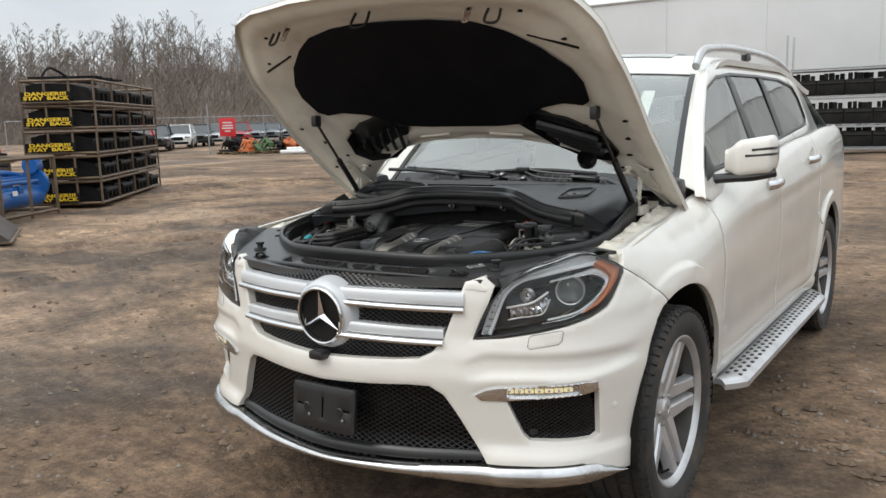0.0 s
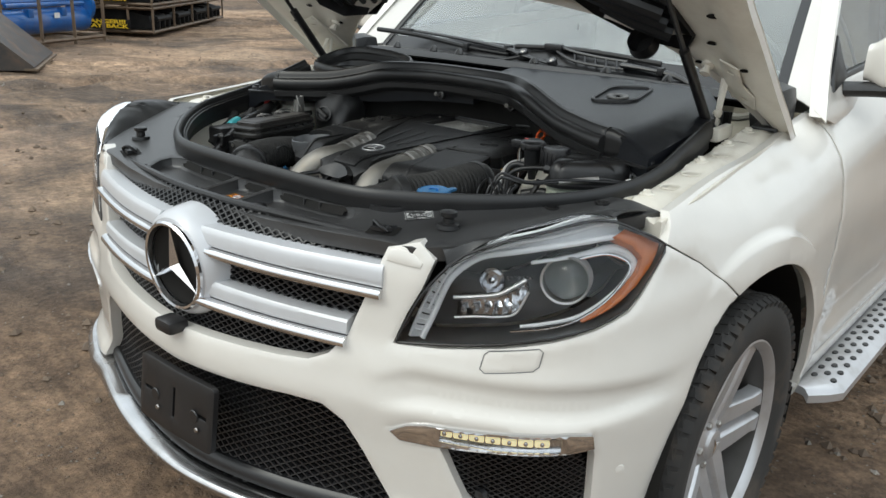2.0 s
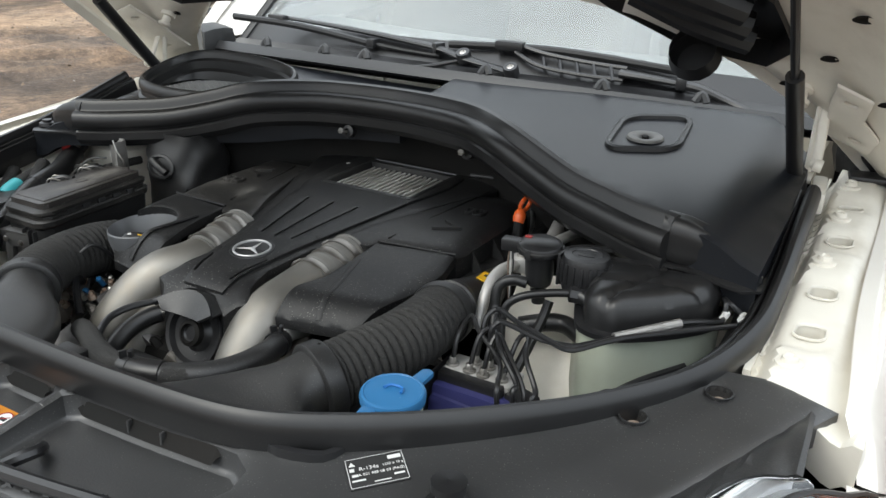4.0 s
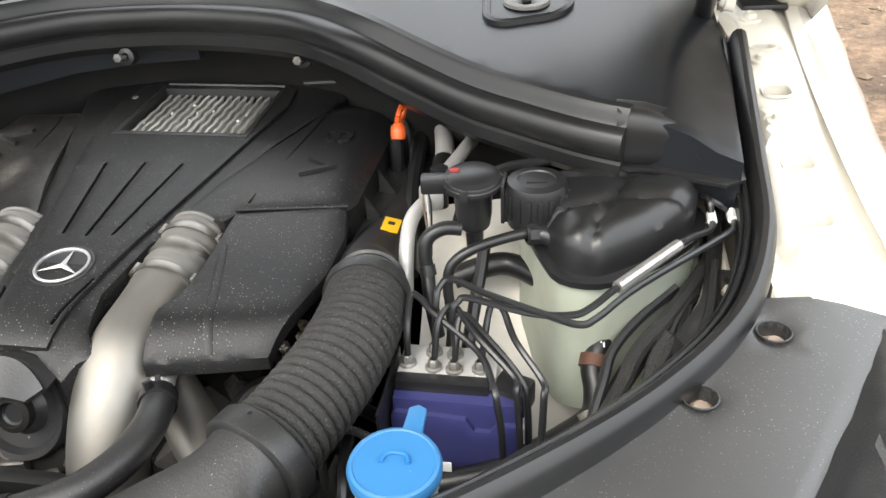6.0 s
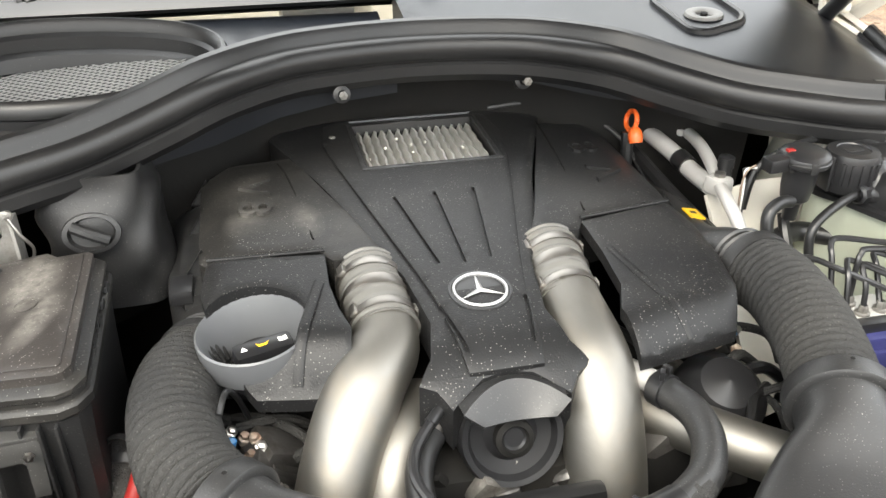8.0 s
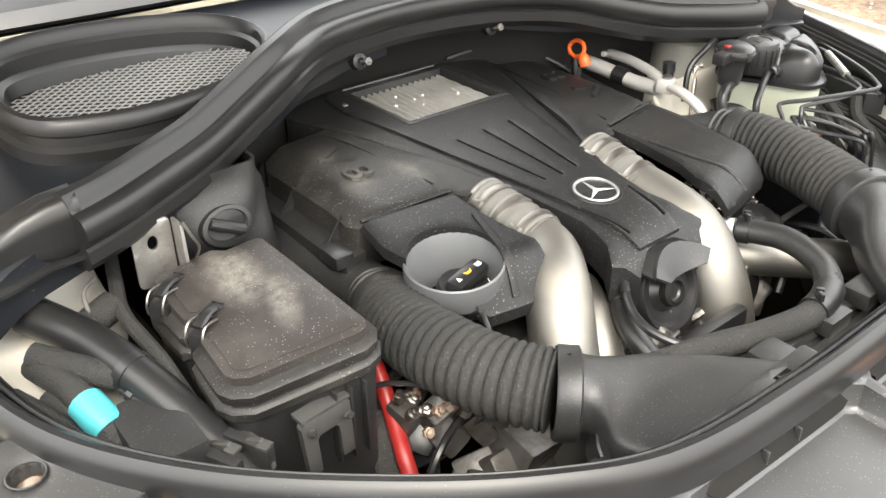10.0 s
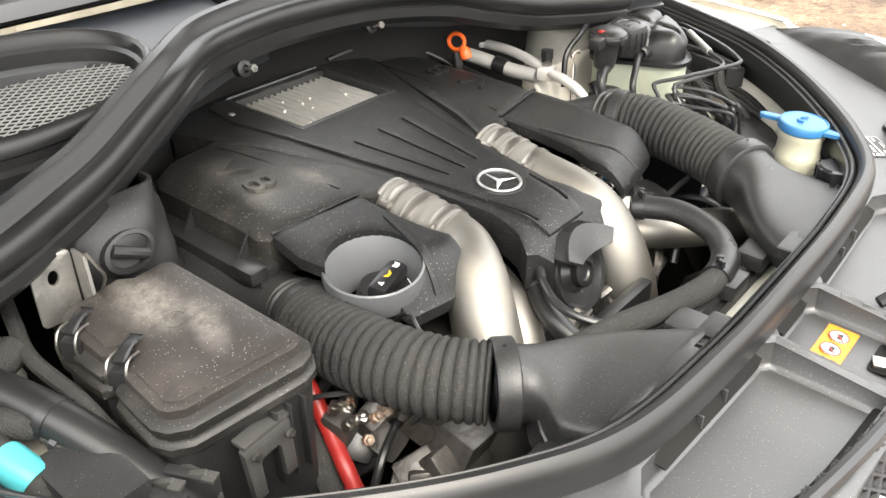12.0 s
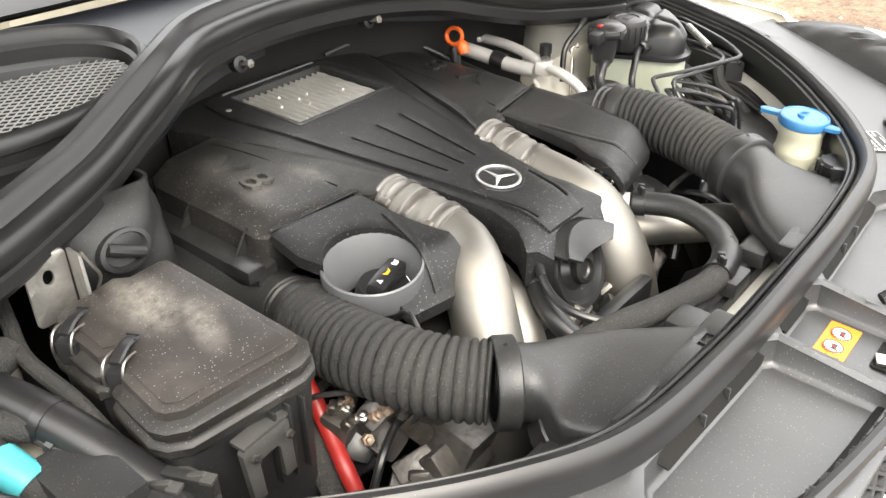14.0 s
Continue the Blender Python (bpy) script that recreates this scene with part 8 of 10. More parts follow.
hose = part("radiator_hose", tube(hose_way, .0152, 18, 8), FABRIC, car, "ribbed black radiator hose")
part("hose_elbow", tube(hose_way[0:6], .0158, 18, 8), BLACK, hose)
part("hose_sleeve", tube([(.098, .3435, .955), (.075, .336, .955), (.050, .3325, .954)], .0178, 18, 4), RUBBER, hose)
for p, q in (((.1505, .498, .948), (.156, .484, .9495)), ((.058, .3330, .9545), (.044, .3322, .954))):
    clip = part("spring_clip", tube([p, q], .0182, 18, 1), BLACK_CLEAN, hose)
    m = (Vector(p) + Vector(q)) / 2
    for k in (-1, 1):
        part("clip_ear", box(m + Vector((.004 * k, .003 * k, .021)), (.005, .009, .010), .001, turn_z(30 * k)), BLACK_CLEAN, clip)
part("outlet_pipe", tube([(.128, .575, .925), (.138, .535, .942), (.150, .503, .948)], .0125, 14, 4), ALU, hose)
# vent line with its plug, and the breather below it
part("vent_plug", tube([(-.052, .520, .957), (-.066, .506, .953), (-.080, .492, .949)], lambda u: .0085 - .0022 * smooth01((u - .35) / .1), 12, 6), BLACK_CLEAN, car)
part("plug_ring", tube([(-.058, .514, .9555), (-.061, .511, .9545)], .0092, 12, 1), PRINT, car)
cable([(-.080, .492, .949), (-.100, .462, .945), (-.104, .430, .940), (-.085, .395, .932), (-.05, .370, .925), (-.01, .36, .918)], .0052, BLACK_CLEAN, "vent_line", "", 10)
part("breather_joint", tube([(-.060, .520, .930), (-.070, .508, .930), (-.078, .499, .928)], .0085, 12, 4), CLAMP, car)
cable([(-.076, .500, .928), (-.090, .480, .922), (-.098, .455, .912), (-.095, .42, .895), (-.07, .39, .88)], .0135, RUBBER, "breather_hose", "", 14)
part("accumulator", lathe([(.0, .07), (.03, .064), (.05, .04), (.055, .0), (.05, -.05), (.03, -.07)], at(.245, .545, .862, 25), 28), BLACK_CLEAN, car, "round black pressure housing")
random.seed(4)
DARK_CAST = mat("oily_cast_metal", (.20, .19, .18), (.10, .095, .09), rough=.45, metal=.8, fine=120, bump=.6, soil=.8, soil_tint=(.05, .04, .03), soil_scale=18)
for cx, cy, cz, sx, sy, sz in ((-.26, .50, .82, .12, .08, .10), (-.31, .46, .78, .10, .10, .08), (-.05, .45, .80, .12, .05, .12), (.20, .56, .84, .10, .10, .08), (.26, .55, .80, .08, .08, .10), (-.24, .55, .86, .10, .06, .05), (0.04, .40, .72, .24, .05, .12), (.22, .40, .76, .14, .08, .08)):
    for k in range(7):
        s = .35 + .5 * random.random()
        bm = bmesh.new()
        add_box(bm, (cx + (random.random() - .5) * sx * .8, cy + (random.random() - .5) * sy * .8, cz + (random.random() - .5) * sz * .7), (sx * s, sy * s, sz * s * .8), .006, Euler((random.random(), random.random(), random.random())).to_matrix())
        part("cast_housing", bm, DARK_CAST, block, "oily cast metal housing")
GRIT = mat("bare_cast_alloy", (.30, .285, .26), (.13, .125, .115), rough=.5, metal=.7, scale=40, fine=260, bump=.7, soil=.7, soil_tint=(.07, .055, .04), soil_scale=26)
for cx, cy, cz, sx, sy, sz in ((-.295, .535, .865, .07, .06, .07), (-.25, .52, .875, .06, .04, .05), (-.335, .575, .84, .05, .07, .08), (.255, .60, .875, .07, .06, .06), (.285, .625, .865, .05, .05, .05), (.215, .565, .89, .05, .04, .03), (-.04, .485, .86, .10, .04, .07), (.05, .47, .85, .05, .03, .06), (-.085, .52, .86, .05, .04, .09)):
    for k in range(9):
        q = .22 + .36 * random.random()
        part("alloy_casting", box((cx + (random.random() - .5) * sx, cy + (random.random() - .5) * sy, cz + (random.random() - .5) * sz * .6), (sx * q, sy * q, sz * q), .008, Euler((random.random(), random.random(), random.random())).to_matrix()), random.choice((GRIT, DARK_CAST, DARK_CAST, BLACK_CLEAN, VOID)), block, "bare alloy casting")
for k in range(64):
    left = k % 3
    bx0, by0, bz0 = ((-.27, .53, .885), (.265, .605, .905), (-.31, .55, .875))[left]
    x, y, z = bx0 + .10 * (random.random() - .5), by0 + .09 * (random.random() - .5), bz0 + .03 * random.random()
    part("flange_bolt", lathe([(.0065, -.008), (.0065, 0), (.0042, .001), (.0042, .006), (.002, .007), (0, .007)], at(x, y, z, 50 * random.random(), 60 * (random.random() - .5)), 6), random.choice((ZINC, ZINC, RUSTY)), block)
for k in range(26):
    x0 = random.choice((-1, 1)) * (.20 + .13 * random.random())
    p = Vector((x0, .50 + .13 * random.random(), .86 + .05 * random.random()))
    d = Vector((random.random() - .5, random.random() - .5, .3 * (random.random() - .5))).normalized()
    pts = [p, p + d * .04 + Vector((0, 0, .015)), p + d * .08 + Vector((.02 * (random.random() - .5), .02 * (random.random() - .5), .01)), p + d * .12 - Vector((0, 0, .03))]
    part("wiring_loom", tube(pts, .003 + .005 * random.random() ** 2, 8, 5), random.choice((RUBBER, FABRIC, BLACK_CLEAN)), block)
for x, y, z, c in ((-.275, .525, .90, "blue"), (-.245, .54, .895, "blue"), (.245, .60, .92, "blue"), (-.265, .545, .915, "blue"), (.285, .59, .925, "blue")):
    part("sensor_plug", lathe([(.0045, -.01), (.0045, .008), (.003, .010), (0, .010)], at(x, y, z, 35, 10), 10), BLUE_CAP if c == "blue" else RED, block)
# radiator fan frame in front
fan = part("fan_shroud", box((0, .335, .78), (1.0, .05, .30), .02), BLACK, car)
for x in (-.05, .06, .14):
    part("shroud_clip", box((x, .322, .945), (.045, .035, .022), .005), BLACK, fan)
part("shroud_rail", tube([(-.30, .34, .925), (-.1, .335, .93), (.15, .33, .93), (.32, .335, .925)], .012, 8, 4, True, .7), BLACK, fan)
part("slam_panel", sheet(lambda x, v: Vector((x, .285 + .05 * v, .925 - .02 * v)), steps(-.30, .38, 8), steps(0, 1, 2), .006), CREAM, car, "pale metal slam panel")

# ---- right side of the bay: electrics box, looms ----
bx = [(-.398, .754), (-.404, .760), (-.438, .764), (-.450, .777), (-.506, .777), (-.518, .770), (-.522, .752), (-.522, .690), (-.508, .680), (-.508, .662), (-.524, .650), (-.528, .592), (-.524, .582), (-.512, .572), (-.406, .550), (-.398, .552), (-.392, .560)]


def lid_z(h):
    return lambda x, y: 1.021 + .13 * (x + .40) + .035 * (y - .56) + h


fuse = part("fuse_box", panel(bx, flat(lid_z(.0)), .018, .018, (), .004, .0028), DUSTY_LID, car, "dusty black fuse box lid with wire clips")
part("lid_relief", panel(inset_loop(refine(bx, .02), .009), flat(lid_z(.0020)), .02, .004, (), .0022, .0016), DUSTY_LID, fuse)
part("lid_mark", lathe([(.012, .0), (.0122, .0012), (.0108, .0012), (.0106, 0)], at(-.452, .672, lid_z(.0016)(-.452, .672), 2, -7.5), 28), DUSTY_LID, fuse)
part("lid_rim", loop_wall(refine(bx, .014), [(.011, lid_z(-.044)), (.0135, lid_z(-.041)), (.0135, lid_z(-.033)), (.011, lid_z(-.030)), (.0075, lid_z(-.029)), (.0070, lid_z(-.024)), (.0105, lid_z(-.021)), (.0105, lid_z(-.016)), (.0060, lid_z(-.013)), (.0015, lid_z(-.012)), (-.002, lid_z(-.010))]), DUSTY, fuse)
part("box_body", loop_wall(refine(bx, .02), [(.0085, lid_z(-.042)), (.0075, lid_z(-.06)), (.0055, .93), (.002, .80)]), BLACK, fuse)
for k in range(5):
    part("lid_tab", box((-.388, .595 + .032 * k, lid_z(-.030)(-.39, .60)), (.008, .016, .022), .002), BLACK, fuse)
# clips: a ribbed lever over two wire loops
for cx, cy in ((-.506, .671), (-.514, .745)):
    z0 = lid_z(0)(cx, cy)
    lever = part("clip_lever", tube([(cx + .020, cy + .012, z0 + .004), (cx + .002, cy + .002, z0 + .0075), (cx - .014, cy - .008, z0 + .002)], .0065, 8, 5, True, .45), BLACK_CLEAN, fuse)
    for k in range(5):
        part("lever_rib", box((cx + .018 - .006 * k, cy + .011 - .0036 * k, z0 + .0075 - .0002 * k * k), (.002, .013, .002), .0005, turn_z(30)), BLACK_CLEAN, lever)
    part("clip_base", box((cx - .012, cy - .010, z0 - .016), (.016, .022, .026), .003, turn_z(30)), BLACK_CLEAN, fuse)
    for k in (-1, 1):
        o = Vector((-.5, .85, 0)) * (.010 * k)
        part("wire_clip", tube([o + Vector((cx + .002, cy, z0 + .003)), o + Vector((cx - .014, cy - .009, z0 + .006)), o + Vector((cx - .021, cy - .013, z0 - .005)), o + Vector((cx - .020, cy - .012, z0 - .018)), o + Vector((cx - .012, cy - .008, z0 - .025))], .0014, 7, 6), ZINC, fuse, "steel wire clip")
part("box_bracket", panel([(-.029, -.006), (-.024, 0), (.024, .002), (.029, -.004), (.027, -.062), (.013, -.062), (.013, -.026), (.010, -.022), (-.010, -.022), (-.013, -.026), (-.013, -.062), (-.027, -.062)], lambda u, v, l: Vector((-.458 + u, .537 + .10 * u - l + .10 * v, .957 + v)), .02, .010, (), .002), BRACKET, fuse, "scuffed grey plastic bracket")
part("bracket_head", box((-.458, .546, .959), (.058, .018, .005), .0018, turn_z(5)), BRACKET, fuse)
for sx in (-.020, .020):
    part("bracket_screw", lathe([(.005, 0), (.005, .003), (.002, .004), (0, .003)], at(-.458 + sx, .530, .948, 90), 6), ZINC, fuse)
for k in range(3):
    part("body_rib", box((-.412 - .016 * k, .540 + .002 * k, .925), (.003, .010, .09), .001), BLACK, fuse)
# open cable holder beside the box: two curved prongs on a base
holder_b = part("prong_holder", box((-.548, .585, .925), (.050, .075, .045), .006, turn_z(12)), BRACKET, car, "black plastic cable holder with two prongs")
for px0, py0 in ((-.556, .552), (-.532, .538)):
    part("prong", box((px0, py0, .950), (.007, .030, .034), .002, Matrix.Rotation(radians(25), 3, "Z") @ Matrix.Rotation(radians(-20), 3, "X")), BRACKET, holder_b)
    part("prong_tip", box((px0 + .004, py0 - .012, .966), (.012, .012, .004), .001, turn_z(25)), BRACKET, holder_b)
part("tray", box((-.595, .60, .955), (.06, .10, .05), .008), BLACK, car)
for k in range(2):
    part("tray_rib", box((-.565 + .03 * k, .545, .95), (.012, .05, .03), .003, turn_z(25)), BLACK, car)
part("metal_bracket", panel(rounded(.044, .080, .006), lambda u, v, l: Vector((-.503 + u, .799 - l - .05 * v, 1.026 + v)), .03, .004, [circle(0, .014, .006, .009, 12)], .001), CAST, car, "bare steel bracket")
part("bracket_fold", box((-.478, .785, 1.022), (.004, .024, .085), .001), CAST, car)
part("bracket_clip", tube([(-.468, .782, 1.01), (-.462, .776, 1.03), (-.470, .770, 1.05), (-.478, .770, 1.07)], .0018, 6, 5), ZINC, car)


def housing_at(a, h):
    """The crumpled rubber housing: turned round its height, pinched and dented."""
    r = 1 + .05 * math.sin(2 * a + 9 * h) + .035 * math.sin(5 * a - 14 * h) - .16 * smooth01((h - .7) / .3)
    return Vector((-.405 + (.075 - .01 * h) * r * math.copysign(abs(math.cos(a)) ** .6, math.cos(a)), .885 + .062 * r * math.copysign(abs(math.sin(a)) ** .6, math.sin(a)), .91 + .17 * h))


box_b = part("resonator", sheet(housing_at, [2 * math.pi * k / 36 for k in range(37)], steps(0, 1, 14), .004), BLACK, car, "dusty black rubber housing, crumpled")
part("resonator_boss", lathe([(.030, -.01), (.028, .006), (.023, .007), (.020, .001), (0, .0)], Matrix.Translation((-.410, .822, 1.018)) @ Vector((.1, -1, .25)).to_track_quat("Z", "Y").to_matrix().to_4x4() @ Matrix.Diagonal((1.15, .85, 1, 1)), 24), BLACK, box_b)
part("resonator_rib", tube([(-.430, .816, 1.030), (-.410, .813, 1.020), (-.392, .814, 1.010)], .007, 10, 4), BLACK, box_b)
sleeve = part("mesh_sleeve", tube([(-.376, .612, .885), (-.386, .545, .835), (-.396, .50, .78)], .016, 14, 8, True, .5), FABRIC, car, "grey woven heat sleeve")
part("sleeve_tie", tube([(-.378, .598, .8755), (-.3795, .590, .870)], .0175, 14, 1, True, .55), BLACK_CLEAN, sleeve)
loom = part("main_loom", tube([(-.640, .80, 1.01), (-.605, .738, .995), (-.582, .665, .983), (-.560, .595, .955), (-.540, .53, .92), (-.515, .47, .88)], .021, 16, 7), RUBBER, car, "thick black cable loom with turquoise tape")
part("loom_tie", tube([(-.5865, .679, .9855), (-.5835, .669, .9835)], .0225, 14, 1), BLACK_CLEAN, loom)
part("branch", tube([(-.655, .74, .99), (-.640, .695, .985), (-.632, .655, .975), (-.622, .615, .955), (-.60, .57, .92)], .015, 12, 6), FABRIC, loom)
part("tape", tube([(-.634, .668, .978), (-.630, .648, .973), (-.626, .634, .966)], .0175, 14, 4), TEAL, loom, "turquoise tape")
part("branch", tube([(-.530, .875, 1.0), (-.545, .82, .997), (-.558, .764, .99), (-.556, .681, .985), (-.552, .644, .965), (-.545, .60, .94)], .008, 10, 6), FABRIC, loom)
part("branch", tube([(-.56, .79, .99), (-.60, .77, .985), (-.625, .73, .98), (-.64, .69, .965)], .017, 12, 6), FABRIC, loom)
part("branch", tube([(-.69, .70, .99), (-.665, .66, .97), (-.65, .61, .95), (-.63, .56, .92)], .014, 12, 6), FABRIC, loom)
for way, r in (([(-.640, .83, 1.02), (-.622, .78, 1.003), (-.606, .70, .987), (-.590, .63, .972), (-.575, .575, .95)], .0065), ([(-.655, .74, 1.0), (-.625, .705, .992), (-.600, .68, .985), (-.570, .665, .985)], .014), ([(-.66, .70, .975), (-.63, .64, .968), (-.605, .59, .955)], .010), ([(-.60, .70, .965), (-.575, .67, .968), (-.555, .64, .962), (-.545, .60, .95)], .006)):
    part("branch", tube(way, r, 12, 6), FABRIC, loom)
for p, q in (((-.612, .733, .9935), (-.609, .725, .992)), ((-.596, .655, .978), (-.594, .648, .9765))):
    part("loom_tie", tube([p, q], .0085, 10, 1), BLACK_CLEAN, loom)
    part("tie_head", box(Vector(p) + Vector((.004, 0, .008)), (.007, .009, .006), .0015), BLACK_CLEAN, loom)
part("white_cord", tube([(-.565, .82, 1.01), (-.585, .795, 1.01), (-.588, .755, .99), (-.58, .72, .97)], .0024, 8, 5), JOINT, loom)
cable([(-.66, .80, 1.01), (-.64, .785, 1.03), (-.63, .80, 1.045)], .007, RED, "red_cable", "red cable end")
red = cable([(-.345, .630, .915), (-.352, .604, .902), (-.356, .583, .878), (-.365, .556, .860), (-.374, .530, .845), (-.380, .50, .81)], .0095, RED, "starter_cable", "red battery cable", 14)
part("pump", lathe([(.0, .05), (.04, .05), (.045, .044), (.045, .0), (.03, -.02)], at(-.235, .352, .90, 30), 26), BLACK, car, "round black pump housing")
part("pump_band", lathe([(.046, .01), (.048, .012), (.048, .028), (.046, .03)], at(-.235, .352, .90, 30), 26), BLACK_CLEAN, car)
cable([(-.60, .46, .93), (-.48, .40, .92), (-.38, .34, .91), (-.30, .30, .90)], .016, RUBBER, "lower_hose", "", 12)


# ---- the yard ----
def dirt_material():
    """Trodden dirt: pale dry crust, dark wet patches, tracks, gravel."""
    m = bpy.data.materials.new("trodden_dirt")
    m.use_nodes = True
    n, l = m.node_tree.nodes, m.node_tree.links
    p = n["Principled BSDF"]
    co = n.new("ShaderNodeTexCoord").outputs["Object"]

    def tex(scale, detail=6.0, rough=.6, distort=0.0, stretch=None):
        src = co
        if stretch:
            mp = n.new("ShaderNodeMapping")
            mp.inputs["Scale"].default_value = stretch
            mp.inputs["Rotation"].default_value = (0, 0, radians(35))
            l.new(co, mp.inputs["Vector"])
            src = mp.outputs["Vector"]
        t = n.new("ShaderNodeTexNoise")
        t.inputs["Scale"].default_value, t.inputs["Detail"].default_value = scale, detail
        t.inputs["Roughness"].default_value, t.inputs["Distortion"].default_value = rough, distort
        l.new(src, t.inputs["Vector"])
        return t.outputs["Fac"]

    def ramp(src, lo, hi, a, b):
        r = n.new("ShaderNodeValToRGB")
        r.color_ramp.elements[0].position, r.color_ramp.elements[1].position = lo, hi
        r.color_ramp.elements[0].color, r.color_ramp.elements[1].color = (*a, 1), (*b, 1)
        l.new(src, r.inputs["Fac"])
        return r.outputs["Color"]

    def mix(f, a, b, mode="MIX"):
        k = n.new("ShaderNodeMix")
        k.data_type, k.blend_type = "RGBA", mode
        for key, v in (("Factor", f), ("A", a), ("B", b)):
            if isinstance(v, (float, tuple)):
                k.inputs[key].default_value = v if isinstance(v, float) else (*v, 1)
            else:
                l.new(v, k.inputs[key])
        return k.outputs["Result"]

    base = ramp(tex(.45, 9, .62), .35, .68, (.225, .160, .112), (.38, .275, .19))
    broad = ramp(tex(.10, 5, .55, 1.2), .42, .60, (.66, .64, .62), (1.25, 1.25, 1.25))
    base = mix(1.0, base, broad, "MULTIPLY")
    wet = ramp(tex(.22, 9, .66, 1.4), .47, .60, (0, 0, 0), (1, 1, 1))
    col = mix(wet, base, (.105, .078, .058))
    tracks = ramp(tex(.9, 8, .65, 1.2, (.5, 1.3, 1)), .44, .66, (1, 1, 1), (.66, .64, .61))
    col = mix(1.0, col, tracks, "MULTIPLY")
    dry = ramp(tex(.23, 6, .55), .60, .74, (0, 0, 0), (1, 1, 1))
    col = mix(dry, col, (.40, .30, .21))
    lumps = ramp(tex(2.2, 10, .75), .36, .64, (.62, .60, .58), (1.3, 1.28, 1.25))
    col = mix(1.0, col, lumps, "MULTIPLY")
    mid = ramp(tex(9.0, 9, .78), .38, .62, (.62, .60, .58), (1.34, 1.31, 1.28))
    col = mix(1.0, col, mid, "MULTIPLY")
    grain = ramp(tex(38, 7, .75), .32, .68, (.55, .53, .51), (1.38, 1.35, 1.30))
    col = mix(1.0, col, grain, "MULTIPLY")
    v = n.new("ShaderNodeTexVoronoi")
    v.inputs["Scale"].default_value = 34
    l.new(co, v.inputs["Vector"])
    peb = ramp(v.outputs["Distance"], .10, .2, (1, 1, 1), (0, 0, 0))
    keep = ramp(tex(3.0, 4), .52, .62, (0, 0, 0), (1, 1, 1))
    peb = mix(1.0, peb, keep, "MULTIPLY")
    col = mix(peb, col, (.30, .26, .22))
    l.new(col, p.inputs["Base Color"])
    rg = ramp(tex(.16, 8, .6, .8), .50, .64, (.92, .92, .92), (.62, .62, .62))
    l.new(rg, p.inputs["Roughness"])
    h = mix(.5, tex(3.5, 9, .65), tex(30, 6, .7))
    h = mix(1.0, h, peb, "ADD")
    b = n.new("ShaderNodeBump")
    b.inputs["Strength"].default_value, b.inputs["Distance"].default_value = 1.0, .06
    l.new(h, b.inputs["Height"])
    l.new(b.outputs["Normal"], p.inputs["Normal"])
    return m


DIRT = dirt_material()


# wheel tracks of machines: where they start, their heading, bend, and wheel spacing
TRACKS = ((-6, 9, 65, .020, 1.7), (-9, 16, 20, -.015, 1.9), (-3, 13, 110, .03, 1.6), (-14, 12, 50, .01, 2.0), (-7, 4, 95, -.02, 1.7), (5, 12, 80, .02, 1.8), (4, -2, 40, .03, 1.7), (-4, -5, 150, .01, 1.7), (7, 5, 120, -.02, 1.8))


def track_depth(x, y):
    z = 0.0
    for x0, y0, h, bend, gap in TRACKS:
        c, q = math.cos(radians(h)), math.sin(radians(h))
        along, off = (x - x0) * c + (y - y0) * q, -(x - x0) * q + (y - y0) * c
        if abs(along) > 16:
            continue
        off -= bend * along * along
        w = smooth01((16 - abs(along)) / 6)
        for wheel in (-gap / 2, gap / 2):
            d = abs(off - wheel)
            if d < .7:
                z += w * (-.055 * math.exp(-(d / .17) ** 2) + .035 * math.exp(-((d - .30) / .12) ** 2))
    return z


def ground_at(x, y):
    d = math.hypot(x, y - 2)
    near = smooth01((d - 4.2) / 3)
    z = .06 * smooth01((d - 5) / 9) * noise.noise(Vector((x * .3, y * .3, 1)))
    z += .030 * noise.noise(Vector((x * 1.1, y * 1.1, 4))) * (.25 + .75 * near) + .014 * noise.noise(Vector((x * 3.3, y * 3.3, 8))) * (.4 + .6 * near)
    if d < 40:
        z += track_depth(x, y) * near
    return Vector((x, y, (z - .010) * smooth01((200 - d) / 100)))


def spread(mid, fine, step, n):
    """Close steps round the middle, then ever wider ones to the horizon."""
    out = steps(mid - fine, mid + fine, int(2 * fine / step))
    far = [fine * (900 / fine) ** (k / n) for k in range(1, n + 1)]
    return [mid - v for v in reversed(far)] + out + [mid + v for v in far]


xs, ys = spread(-3, 17, .125, 46), spread(6, 15, .125, 46)
ground = solid("ground", sheet(ground_at, xs, ys), DIRT, "brown trodden dirt with wet tracks and small stones", "ground", kind="structure")
STONE = mat("pale_gravel", (.30, .27, .235), (.17, .145, .12), rough=.85, fine=60, bump=.4)
CLOD = mat("dark_dirt_clods", (.12, .088, .064), (.20, .148, .105), rough=.95, scale=3, fine=40, bump=.4)
random.seed(11)


